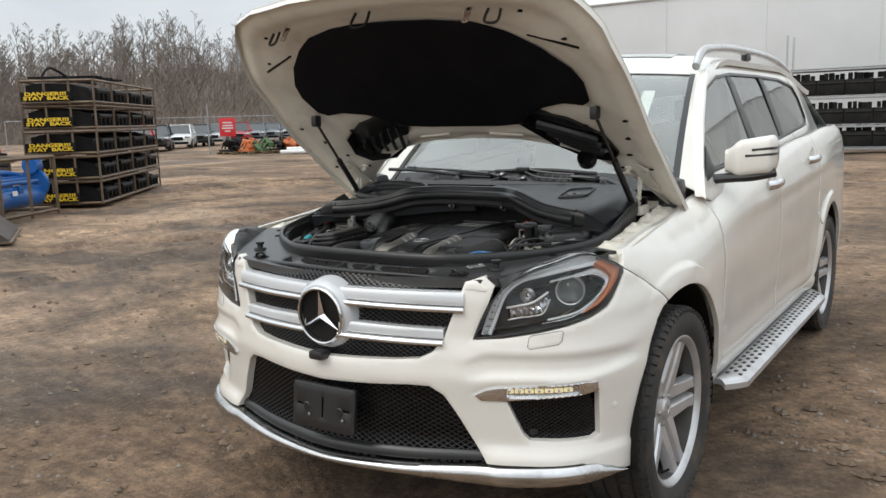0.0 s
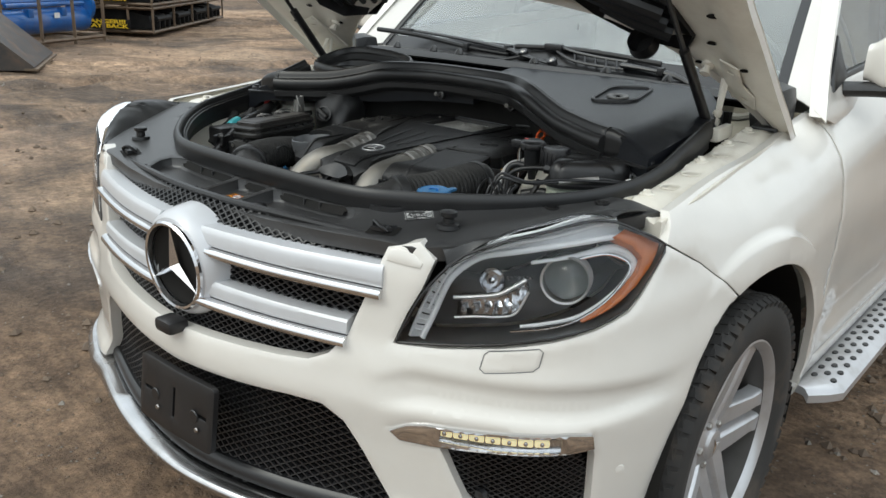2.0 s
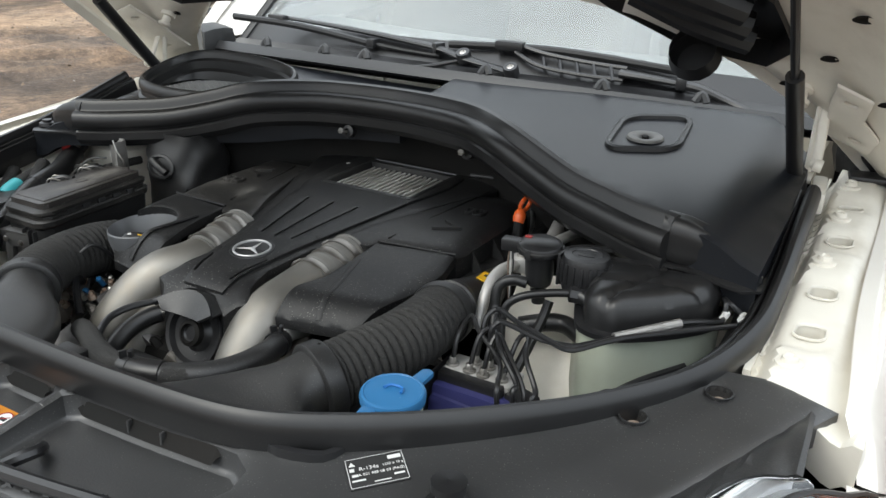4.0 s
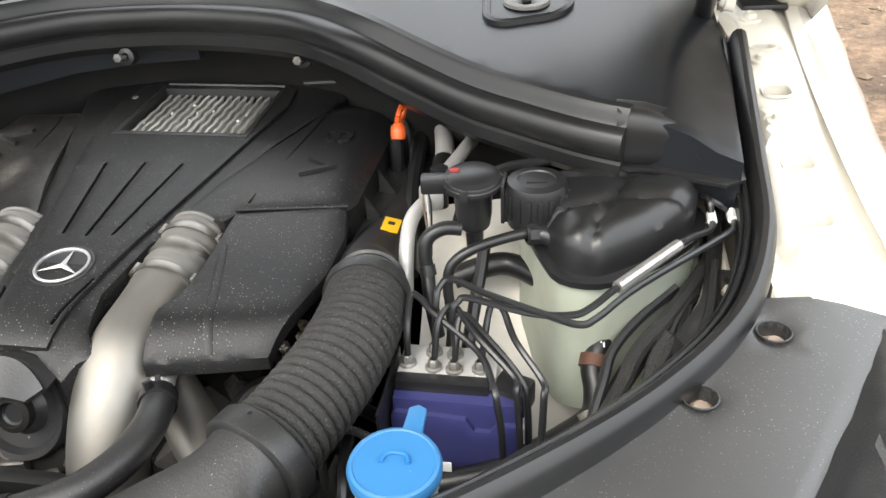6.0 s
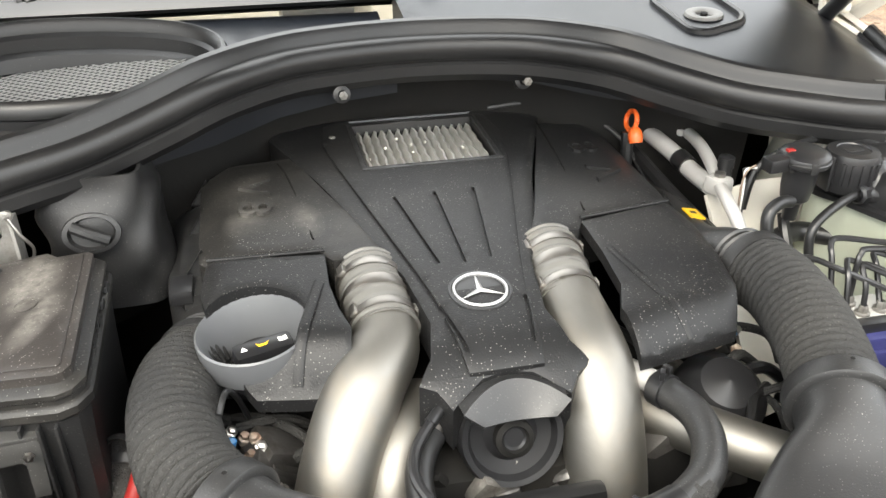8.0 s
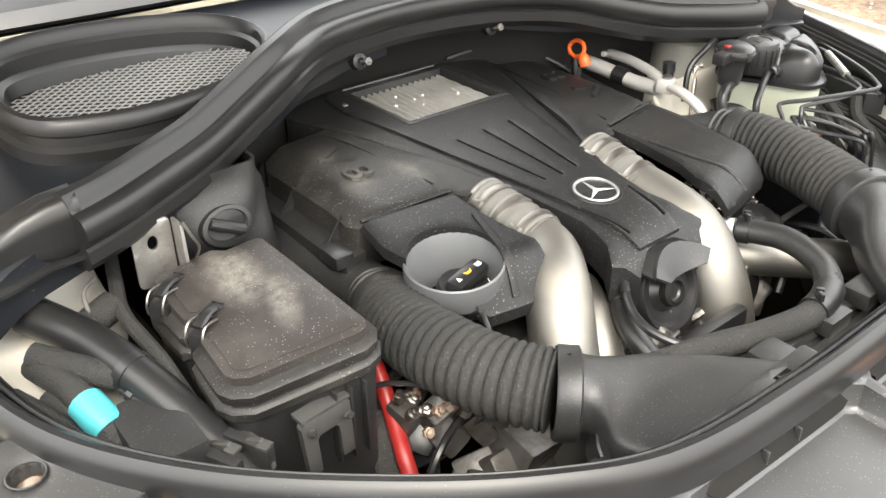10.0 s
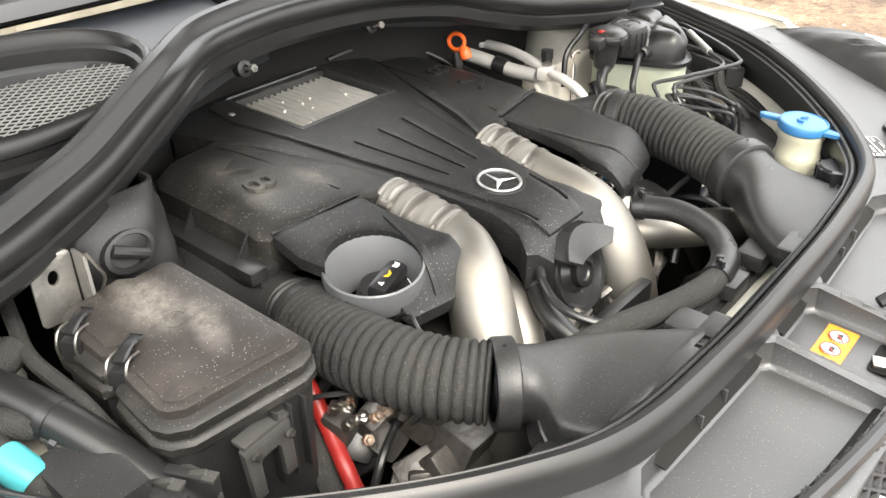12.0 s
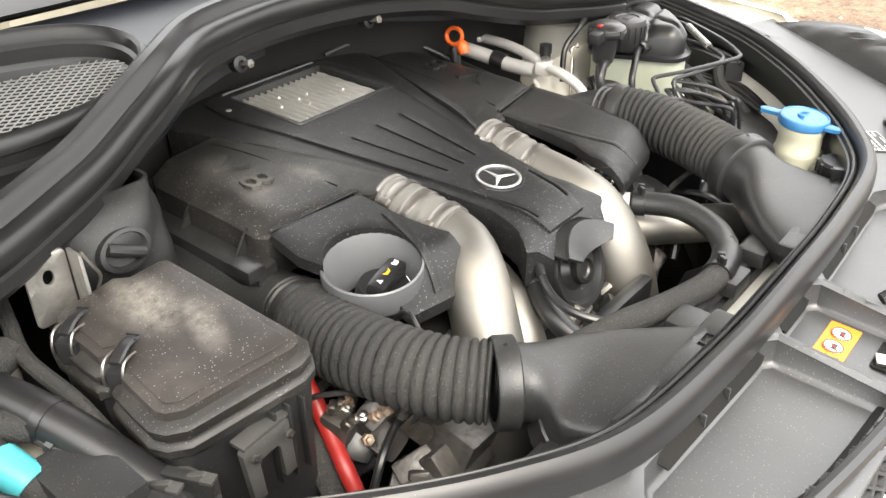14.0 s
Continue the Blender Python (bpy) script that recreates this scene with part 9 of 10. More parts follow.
def pebbles(count, reach, small, large):
    """Uneven little stones strewn on the ground round the car."""
    vs, fs = [], []
    for k in range(count):
        a, r = random.random() * 2 * math.pi, 1.0 + reach * random.random() ** 1.4
        x, y = .8 + r * math.cos(a), .8 + r * math.sin(a)
        if abs(x) < .9 and -.1 < y < 5.1:
            continue
        q = small + (large - small) * random.random() ** 3
        g = ground_at(x, y) + Vector((0, 0, q * .2))
        i = len(vs)
        for dx, dy, dz in ((1.2, 0, 0), (0, 1, 0), (-1.1, .1, 0), (.1, -.9, 0), (.1, .1, .8), (0, 0, -.6)):
            vs.append(g + Vector((dx, dy, dz)) * q * (.7 + .6 * random.random()))
        fs += [(i + p, i + (p + 1) % 4, i + 4) for p in range(4)] + [(i + (p + 1) % 4, i + p, i + 5) for p in range(4)]
    return vs, fs


def stuff_mesh(name, verts, faces, material, label, category):
    me = bpy.data.meshes.new(name)
    me.from_pydata([tuple(v) for v in verts], [], faces)
    me.materials.append(material)
    return tagged(new(name, me), label, category, "", "stuff")


stuff_mesh("gravel", *pebbles(7000, 11, .003, .016), STONE, "small pale stones scattered on the dirt", "gravel")
stuff_mesh("dirt_clods", *pebbles(9000, 14, .005, .030), CLOD, "brown lumps of trodden dirt", "dirt")

# wooded slope behind the yard
SLOPE = mat("leaf_litter_slope", (.16, .13, .102), (.115, .095, .075), rough=.95, scale=.12, fine=1.5, bump=.6, dist=.3, soil=.6, soil_tint=(.07, .06, .045), soil_scale=.25)
WOOD_DIR, WOOD_OUT = Vector((.66, .75, 0)), Vector((-.75, .66, 0))
WOOD_O = Vector((-86, 60, 0))


def slope_at(u, v):
    p = WOOD_O + WOOD_DIR * u + WOOD_OUT * v
    h = 10.5 * smooth01(v / 60) * (1 + .25 * noise.noise(Vector((u * .02, v * .02, 3)))) - .2
    return p + Vector((0, 0, h + .8 * noise.noise(Vector((u * .08, v * .08, 5))) * smooth01(v / 10)))


solid("wooded_slope", sheet(slope_at, steps(-230, 260, 70), steps(0, 150, 24)), SLOPE, "brown leaf-covered slope behind the yard", "hillside", kind="structure")
BARK = mat("grey_brown_bark", (.23, .195, .170), (.17, .142, .122), rough=.95, scale=.6, fine=8, bump=.3)
TWIG = mat("bare_brown_twigs", (.25, .20, .165), (.19, .15, .122), rough=.95, scale=.3, bump=0)
random.seed(21)


def spike(verts, faces, a, b, ra, rb, sides=3):
    """A tapered stick."""
    d = (b - a).normalized()
    s = d.orthogonal().normalized()
    t = d.cross(s)
    i = len(verts)
    for p, r in ((a, ra), (b, rb)):
        for k in range(sides):
            w = 2 * math.pi * k / sides
            verts.append(p + (s * math.cos(w) + t * math.sin(w)) * r)
    for k in range(sides):
        faces.append((i + k, i + (k + 1) % sides, i + sides + (k + 1) % sides, i + sides + k))


def bare_tree(verts, faces, base, height, spread_by):
    tip = base + Vector(((random.random() - .5) * .12, (random.random() - .5) * .12, 1)) * height
    mid = base.lerp(tip, .5) + Vector((random.random() - .5, random.random() - .5, 0)) * height * .04
    r = height * .0085
    spike(verts, faces, base, mid, r, r * .6, 4)
    spike(verts, faces, mid, tip, r * .6, r * .12, 4)
    for k in range(17):
        u = .22 + .76 * random.random()
        p = base.lerp(mid, u / .5) if u < .5 else mid.lerp(tip, (u - .5) / .5)
        a = random.random() * 2 * math.pi
        ln = height * spread_by * (1.15 - u) * (.6 + .7 * random.random())
        q = p + Vector((math.cos(a) * ln, math.sin(a) * ln, ln * (.7 + .7 * random.random())))
        spike(verts, faces, p, q, .02 + r * .55 * (1.15 - u), .02)
        for j in range(5):
            w = .3 + .65 * random.random()
            p2 = p.lerp(q, w)
            e = ln * .5 * (1.2 - w)
            q2 = p2 + Vector(((random.random() - .5) * 1.5, (random.random() - .5) * 1.5, .3 + .8 * random.random())) * e
            spike(verts, faces, p2, q2, .026, .016)
            for i in range(3):
                p3 = p2.lerp(q2, .3 + .6 * random.random())
                spike(verts, faces, p3, p3 + Vector(((random.random() - .5) * 1.2, (random.random() - .5) * 1.2, .2 + .8 * random.random())) * e * .6, .020, .012)


verts, faces = [], []
for k in range(900):
    u = -90 + 270 * random.random()
    v = 2 + 85 * random.random() ** 1.2
    bare_tree(verts, faces, slope_at(u, v), 6.0 + 6.5 * random.random() ** 1.2, .33)
stuff_mesh("woods", verts, faces, BARK, "leafless grey-brown trees on the slope", "trees")
verts, faces = [], []
for k in range(30000):
    u, v = -90 + 270 * random.random(), -1 + 75 * random.random() ** 1.2
    p = slope_at(u, v)
    h = 1.0 + 3.6 * random.random() ** 1.6
    q = p + Vector((1.1 * (random.random() - .5), 1.1 * (random.random() - .5), 1)) * h
    spike(verts, faces, p, q, .05, .02)
    m = p.lerp(q, .4)
    spike(verts, faces, m, m + Vector((random.random() - .5, random.random() - .5, .6)) * h * .7, .035, .015)
stuff_mesh("undergrowth", verts, faces, TWIG, "bare brown brush below the trees", "bushes")

NEEDLES = mat("dark_conifer_needles", (.035, .05, .03), (.05, .06, .038), rough=.9, bump=0)


def conifer(base, height):
    t = thing("conifer", "dark evergreen conifer among bare trees", "tree", tuple(base), "conifers on the slope")
    bm = bmesh.new()
    add_tube(bm, [base, base + Vector((0, 0, height))], lambda u: height * .02 * (1.05 - u), 6, 2)
    part("trunk", bm, BARK, t)
    verts, faces = [], []
    for k in range(340):
        u = .08 + .92 * random.random()
        a = random.random() * 2 * math.pi
        ln = height * .24 * (1.05 - u) * (.6 + .5 * random.random())
        p = base + Vector((0, 0, height * u))
        q = p + Vector((math.cos(a) * ln, math.sin(a) * ln, -ln * .25))
        for j in range(5):
            c = p.lerp(q, .2 + .2 * j)
            w = Vector((-math.sin(a), math.cos(a), 0)) * ln * .22 * (1.1 - .15 * j)
            i = len(verts)
            verts += [c - w, c + w - Vector((0, 0, ln * .12)), c + (q - p) * .25 - Vector((0, 0, ln * .1))]
            faces.append((i, i + 1, i + 2))
    me = bpy.data.meshes.new("crown")
    me.from_pydata([tuple(v) for v in verts], [], faces)
    me.materials.append(NEEDLES)
    c = new("crown", me)
    c.parent = t
    c.matrix_parent_inverse = Matrix.Translation(base).inverted()


for u, v, h in ((22, 3, 9), (27, 8, 8), (-30, 6, 10), (34, 16, 11), (-33, 12, 8)):
    conifer(slope_at(u, v), h)

# ---- pale fabric hall and the shelves before it ----
HALL = mat("pale_grey_fabric_wall", (.60, .61, .62), (.55, .56, .57), rough=.6, scale=.3, fine=3, bump=.05, soil=.2, soil_tint=(.42, .41, .4), soil_scale=.5)
HALL_ROOF = mat("white_fabric_roof", (.64, .65, .66), (.61, .62, .63), rough=.6, scale=.2, fine=2, bump=.05)
hall = thing("storage_hall", "large pale grey fabric storage hall", "building", (6, 33, 0))
bm = bmesh.new()
add_box(bm, (8, 33.1, 3.1), (44, .2, 6.2), .02)
part("wall", bm, HALL, hall)
for k in range(12):
    part("wall_seam", box((-14 + 4 * k, 33.0, 3.1), (.03, .03, 6.2), .01), HALL, hall)


def hall_roof(x, v):
    return Vector((x, 32.9 + 20 * v, 6.2 + 6.5 * math.sin(v * math.pi)))


part("roof", sheet(hall_roof, steps(-14.2, 30.2, 24), steps(0, 1, 16), .1), HALL_ROOF, hall)
part("wall_end", sheet(lambda v, w: Vector((-14, 33 + 19.8 * v, (6.2 + 6.5 * math.sin(v * math.pi)) * w)), steps(0, 1, 16), steps(0, 1, 2), .1), HALL, hall)
part("wall_end", sheet(lambda v, w: Vector((30, 33 + 19.8 * v, (6.2 + 6.5 * math.sin(v * math.pi)) * w)), steps(0, 1, 16), steps(0, 1, 2), .1), HALL, hall)
GALV = mat("galvanised_steel", (.42, .43, .44), (.34, .35, .36), rough=.45, metal=.7, bump=.1, fine=30)
IRON = mat("black_painted_iron", (.006, .006, .0065), (.011, .0105, .010), rough=.6, spec=.2, bump=.2, fine=30, soil=.25, soil_tint=(.05, .042, .036))
random.seed(31)
for sx in (-4.2, .4):
    rack = thing("pallet_shelf", "galvanised shelf full of black machine parts", "shelf", (sx + 2.2, 28.0, 0), "shelves before the hall")
    for px, py in ((0, 0), (4.4, 0), (0, 1.0), (4.4, 1.0)):
        part("upright", box((sx + px, 28 + py, 1.95), (.06, .06, 3.9), .01), GALV, rack)
    for z in (.15, .87, 1.80, 2.70):
        part("beam", box((sx + 2.2, 28, z), (4.4, .05, .055), .01), GALV, rack)
        part("beam", box((sx + 2.2, 29, z), (4.4, .05, .055), .01), GALV, rack)
        part("deck", box((sx + 2.2, 28.5, z + .06), (4.4, .98, .02), .004), GALV, rack)
for sx in (-4.2, .4):
    for z in (.20, .94, 1.87):
        for k in range(5):
            bm = bmesh.new()
            x, w = sx + .5 + .86 * k, .38
            add_box(bm, (x, 28.5, z + .27), (2 * w + .10, .9, .50), .05)
            add_tube(bm, [(x - w, 28.1, z + .40), (x + w, 28.1, z + .40)], .07, 8, 1)
            for j in range(5):
                add_box(bm, (x - w + .15 * j + .08, 28.10 + .3 * random.random(), z + .58 + .05 * random.random()), (.10 + .06 * random.random(), .16, .16 + .10 * random.random()), .02)
            solid("machine_attachment", bm, IRON, "black iron machine attachment on a shelf", "attachment", "attachments on the shelves")

# ---- stack of brown steel crates with warning boards ----
RUST = mat("brown_steel_frame", (.16, .115, .075), (.11, .08, .055), rough=.6, metal=.2, fine=20, bump=.2, soil=.4, soil_tint=(.2, .1, .05))
SIGN_Y = mat("yellow_lettering", (.80, .55, .02), (.72, .48, .02), rough=.5, bump=0)
CR_O, CR_A, CR_B = Vector((-12.67, 7.85, 0)), Vector((-.64, .77, 0)), Vector((-.77, -.64, 0))


def crate_p(a, b, z):
    return CR_O + CR_A * a + CR_B * b + Vector((0, 0, z))


def bar(p, q, w, material, parent, name="bar"):
    return part(name, tube([p, q], w, 4, 1), material, parent)


random.seed(41)
ang = math.degrees(math.atan2(CR_A.y, CR_A.x))
TIER = .485
for tier in range(5):
    z0 = .04 + TIER * tier
    jog = .06 * (random.random() - .5)
    crate = thing("steel_crate", "brown steel crate holding black blades", "crate", tuple(crate_p(2.2, .9, z0)), "stacked crates")
    for a in (0, 1.25, 2.5, 3.75, 5.0):
        for b in (0, 1.34):
            bar(crate_p(a + jog, b, z0), crate_p(a + jog, b, z0 + TIER - .01), .026, RUST, crate, "post")
    for b in (.45, .9):
        bar(crate_p(jog, b, z0), crate_p(jog, b, z0 + TIER - .01), .026, RUST, crate, "post")
    for z in (z0 + .03, z0 + TIER - .04):
        for b in (0, 1.34):
            bar(crate_p(jog, b, z), crate_p(5.0 + jog, b, z), .028, RUST, crate, "rail")
        for a in (0, 5.0):
            bar(crate_p(a + jog, 0, z), crate_p(a + jog, 1.34, z), .028, RUST, crate, "rail")
    part("deck", box(crate_p(2.5 + jog, .67, z0 + .02), (4.9, 1.30, .02), .004, turn_z(ang)), RUST, crate)
    # the board with the warning, on the short side
    bd = part("warning_board", box(crate_p(jog - .05, .86, z0 + .155), (.02, .92, .17), .004, turn_z(ang)), IRON, crate, "black board with yellow warning letters")
    right, up = -CR_B, Vector((0, 0, 1))
    m = Matrix((( right.x, up.x, -CR_A.x, 0), (right.y, up.y, -CR_A.y, 0), (right.z, up.z, -CR_A.z, 0), (0, 0, 0, 1)))
    part("warning_word", text_bm("DANGER!!!", .092, Matrix.Translation(crate_p(jog - .065, .86, z0 + .195)) @ m @ Matrix.Diagonal((1.72, 1, 1, 1)), .003, .0035), SIGN_Y, bd)
    for word, b in (("STAY", 1.09), ("BACK", .64)):
        part("warning_word", text_bm(word, .092, Matrix.Translation(crate_p(jog - .065, b, z0 + .115)) @ m @ Matrix.Diagonal((1.66, 1, 1, 1)), .003, .0035), SIGN_Y, bd)
for tier in range(5):
    z0 = .04 + TIER * tier
    for k in range(4):
        bm = bmesh.new()
        c = crate_p(.62 + 1.25 * k, .68, z0 + .05)
        prof = [(-.62, .0), (-.60, .28 + .05 * random.random()), (-.35, .36), (.2, .34), (.55, .25), (.62, .02)]
        add_sweep(bm, [c - CR_A * .47, c - CR_A * .2, c + CR_A * .2, c + CR_A * .47], [(b, z) for b, z in prof], 2)
        add_tube(bm, [c - CR_A * .4 + Vector((0, 0, .2)) - CR_B * .66, c + CR_A * .4 + Vector((0, 0, .2)) - CR_B * .66], .05, 8, 1)
        for j in (-.3, 0, .3):
            add_box(bm, c + CR_A * j - CR_B * .64 + Vector((0, 0, .12)), (.05, .12, .2), .01, turn_z(ang))
        solid("blade_attachment", bm, IRON, "black steel blade lying in a crate", "attachment", "blades in the crates")
bm = bmesh.new()
for k in range(9):
    add_box(bm, crate_p(.35 + .25 * k, .67, 5 * TIER + .08 + .01 * (k % 3)), (.05, 1.25, .04), .006, turn_z(ang))
add_box(bm, crate_p(1.4, .67, 5 * TIER + .05), (2.4, .06, .05), .006, turn_z(ang))
solid("slatted_frame", bm, IRON, "black slatted frame lying on the crates", "frame")
solid("bent_hose", tube([crate_p(-.1, .9, 2.47), crate_p(.05, .8, 2.66), crate_p(.25, .7, 2.62), crate_p(.3, .5, 2.47)], .025, 8, 6), IRON, "black bent hose on the crates", "hose")

# ---- blue machine in an open crate, drums on top ----
BLUE = mat("glossy_blue_paint", (.008, .105, .36), (.007, .085, .30), rough=.3, coat=.4, bump=.03, soil=.2)
BL_O, BL_A, BL_B = Vector((-12.27, 6.66, 0)), Vector((.42, -.91, 0)), Vector((-.91, -.42, 0))


def bl(a, b, z):
    return BL_O + BL_A * a + BL_B * b + Vector((0, 0, z))


bang = math.degrees(math.atan2(BL_A.y, BL_A.x))
bcrate = thing("open_crate", "brown open steel crate with a blue machine", "crate", tuple(bl(1.1, .6, 0)))
for a in (0, .75, 1.5, 2.3):
    for b in (0, 1.2):
        bar(bl(a, b, 0), bl(a, b, 1.05), .03, RUST, bcrate, "post")
for z in (.08, 1.03):
    for b in (0, 1.2):
        bar(bl(0, b, z), bl(2.3, b, z), .032, RUST, bcrate, "rail")
    for a in (0, 2.3):
        bar(bl(a, 0, z), bl(a, 1.2, z), .032, RUST, bcrate, "rail")
mulch = thing("blue_mulcher", "blue painted mulcher head in an open crate", "machine", tuple(bl(1.1, .6, .1)))
part("drum", tube([bl(.1, .35, .36), bl(2.15, .35, .36)], .2, 20, 1), BLUE, mulch)
part("side_plate", tube([bl(.06, .35, .56), bl(.14, .35, .56)], .27, 24, 1), BLUE, mulch)
part("side_plate", tube([bl(2.12, .35, .46), bl(2.2, .35, .46)], .26, 24, 1), BLUE, mulch)
part("gearbox", tube([bl(.02, .35, .88), bl(.2, .35, .88)], .15, 18, 1), BLUE, mulch)
part("gear_cover", box(bl(.10, .35, .72), (.10, .20, .36), .02, turn_z(bang)), BLUE, mulch)
for k in range(8):
    aa = radians(45 * k)
    part("cover_bolt", box(bl(.015, .35 + .11 * math.cos(aa), .88 + .11 * math.sin(aa)), (.02, .03, .03), .004, turn_z(bang)), BLUE, mulch)
for k in range(3):
    part("frame_tube", tube([bl(.25 + .1 * k, .18 + .16 * k, .62 + .04 * k), bl(2.0, .18 + .16 * k, .62 + .04 * k)], .035, 10, 1), BLUE, mulch)
part("hood_plate", box(bl(1.2, .62, .70), (2.0, .5, .05), .01, turn_z(bang)), BLUE, mulch)
part("motor", box(bl(1.35, .5, .82), (.5, .3, .2), .03, turn_z(bang)), BLUE, mulch)
part("arm", tube([bl(.3, .5, .72), bl(.9, .45, .80), bl(1.5, .4, .74)], .05, 8, 4), BLUE, mulch)
for a in (.75, 1.5):
    part("bearing", box(bl(a, .2, .5), (.12, .1, .14), .02, turn_z(bang)), BLUE, mulch)
part("sticker", box(bl(.95, .14, .45), (.12, .01, .08), 0, turn_z(bang)), PRINT, mulch)
bar(bl(.5, .55, .9), bl(1.0, .55, .95), .03, IRON, mulch, "hose")
DRUM_RED = mat("traffic_red_plastic", (.70, .05, .03), (.62, .045, .03), rough=.45, bump=.05)
DRUM_WHITE = mat("reflective_white_band", (.75, .75, .74), (.7, .7, .69), rough=.45, bump=.05)
TIMBER = mat("weathered_timber", (.24, .17, .10), (.17, .12, .07), rough=.8, bump=.3, fine=30)
solid("timber_pallet", box(bl(.45, 1.6, .98), (2.0, .9, .14), .02, turn_z(bang)), TIMBER, "weathered timber pallet behind the crate", "pallet")
solid("pallet_stand", box(bl(.45, 1.6, .46), (1.9, .8, .9), .03, turn_z(bang)), RUST, "brown steel stand below the pallet", "stand")
for a in (-.32, .34):
    d = thing("traffic_drum", "red and white striped traffic drum", "traffic drum", tuple(bl(a, 1.6, 1.05)), "traffic drums")
    rs = [(.29, 0), (.27, .18), (.25, .36), (.23, .54), (.21, .72), (.19, .88)]
    for k in range(5):
        bm = bmesh.new()
        add_lathe(bm, [rs[k], rs[k + 1]], Matrix.Translation(bl(a, 1.6, 1.05)), 20, True)
        part("band", bm, DRUM_RED if k % 2 == 0 else DRUM_WHITE, d)
    part("drum_top", lathe([(.19, .88), (.12, .92), (.06, .98), (0, .99)], Matrix.Translation(bl(a, 1.6, 1.05)), 18), DRUM_WHITE, d)
    part("drum_base", lathe([(.38, 0), (.38, .04), (.28, .06)], Matrix.Translation(bl(a, 1.6, 1.05)), 20), IRON, d)

# ---- loader bucket with a wheel behind ----
BUCKET = mat("worn_black_bucket", (.035, .033, .032), (.07, .055, .045), rough=.5, bump=.2, fine=20, soil=.6, soil_tint=(.16, .09, .05), soil_scale=3)
bk = thing("loader_bucket", "worn black loader bucket on the ground", "bucket", (-9.3, 3.6, 0))
bprof = [(0, .02), (.75, .02), (.80, .06), (.15, .62), (.05, .66), (0, .6)]
bdir = Vector((.55, .83, 0))
bside = Vector((-.83, .55, 0))


def bkp(u, v, z):
    return Vector((-9.45, 3.25, 0)) + bdir * u + bside * v + Vector((0, 0, z))


bm = bmesh.new()
g = [[bm.verts.new(bkp(u, v, z)) for u, z in bprof] for v in (0, 1.7)]
for k in range(6):
    bm.faces.new((g[0][k], g[0][(k + 1) % 6], g[1][(k + 1) % 6], g[1][k]))
bm.faces.new(g[0])
bm.faces.new(list(reversed(g[1])))
bmesh.ops.recalc_face_normals(bm, faces=bm.faces)
part("bucket_shell", bm, BUCKET, bk)
part("cutting_edge", box(bkp(.76, .85, .03), (.16, 1.72, .03), .006, turn_z(math.degrees(math.atan2(bdir.y, bdir.x)))), RUST, bk)
for v in (.3, .5):
    part("sticker", lathe([(0, .004), (.04, .004), (.04, 0)], Matrix.Translation(bkp(.2 + v * .2, -.004, .36)) @ (-bside).to_track_quat("Z", "Y").to_matrix().to_4x4(), 14), PRINT, bk)
wl2 = thing("compact_loader", "compact loader with a grey rimmed wheel", "loader", tuple(bkp(-.55, .5, .4)))
wm = Matrix.Translation(bkp(-.55, .3, .42)) @ bside.to_track_quat("Z", "Y").to_matrix().to_4x4()
part("wheel_tyre", lathe([(.22, -.13), (.36, -.14), (.42, -.09), (.42, .09), (.36, .14), (.22, .13)], wm, 32), TYRE, wl2)
part("rim", lathe([(0, -.06), (.16, -.06), (.22, -.12), (.23, -.13)], wm, 24), GALV, wl2)


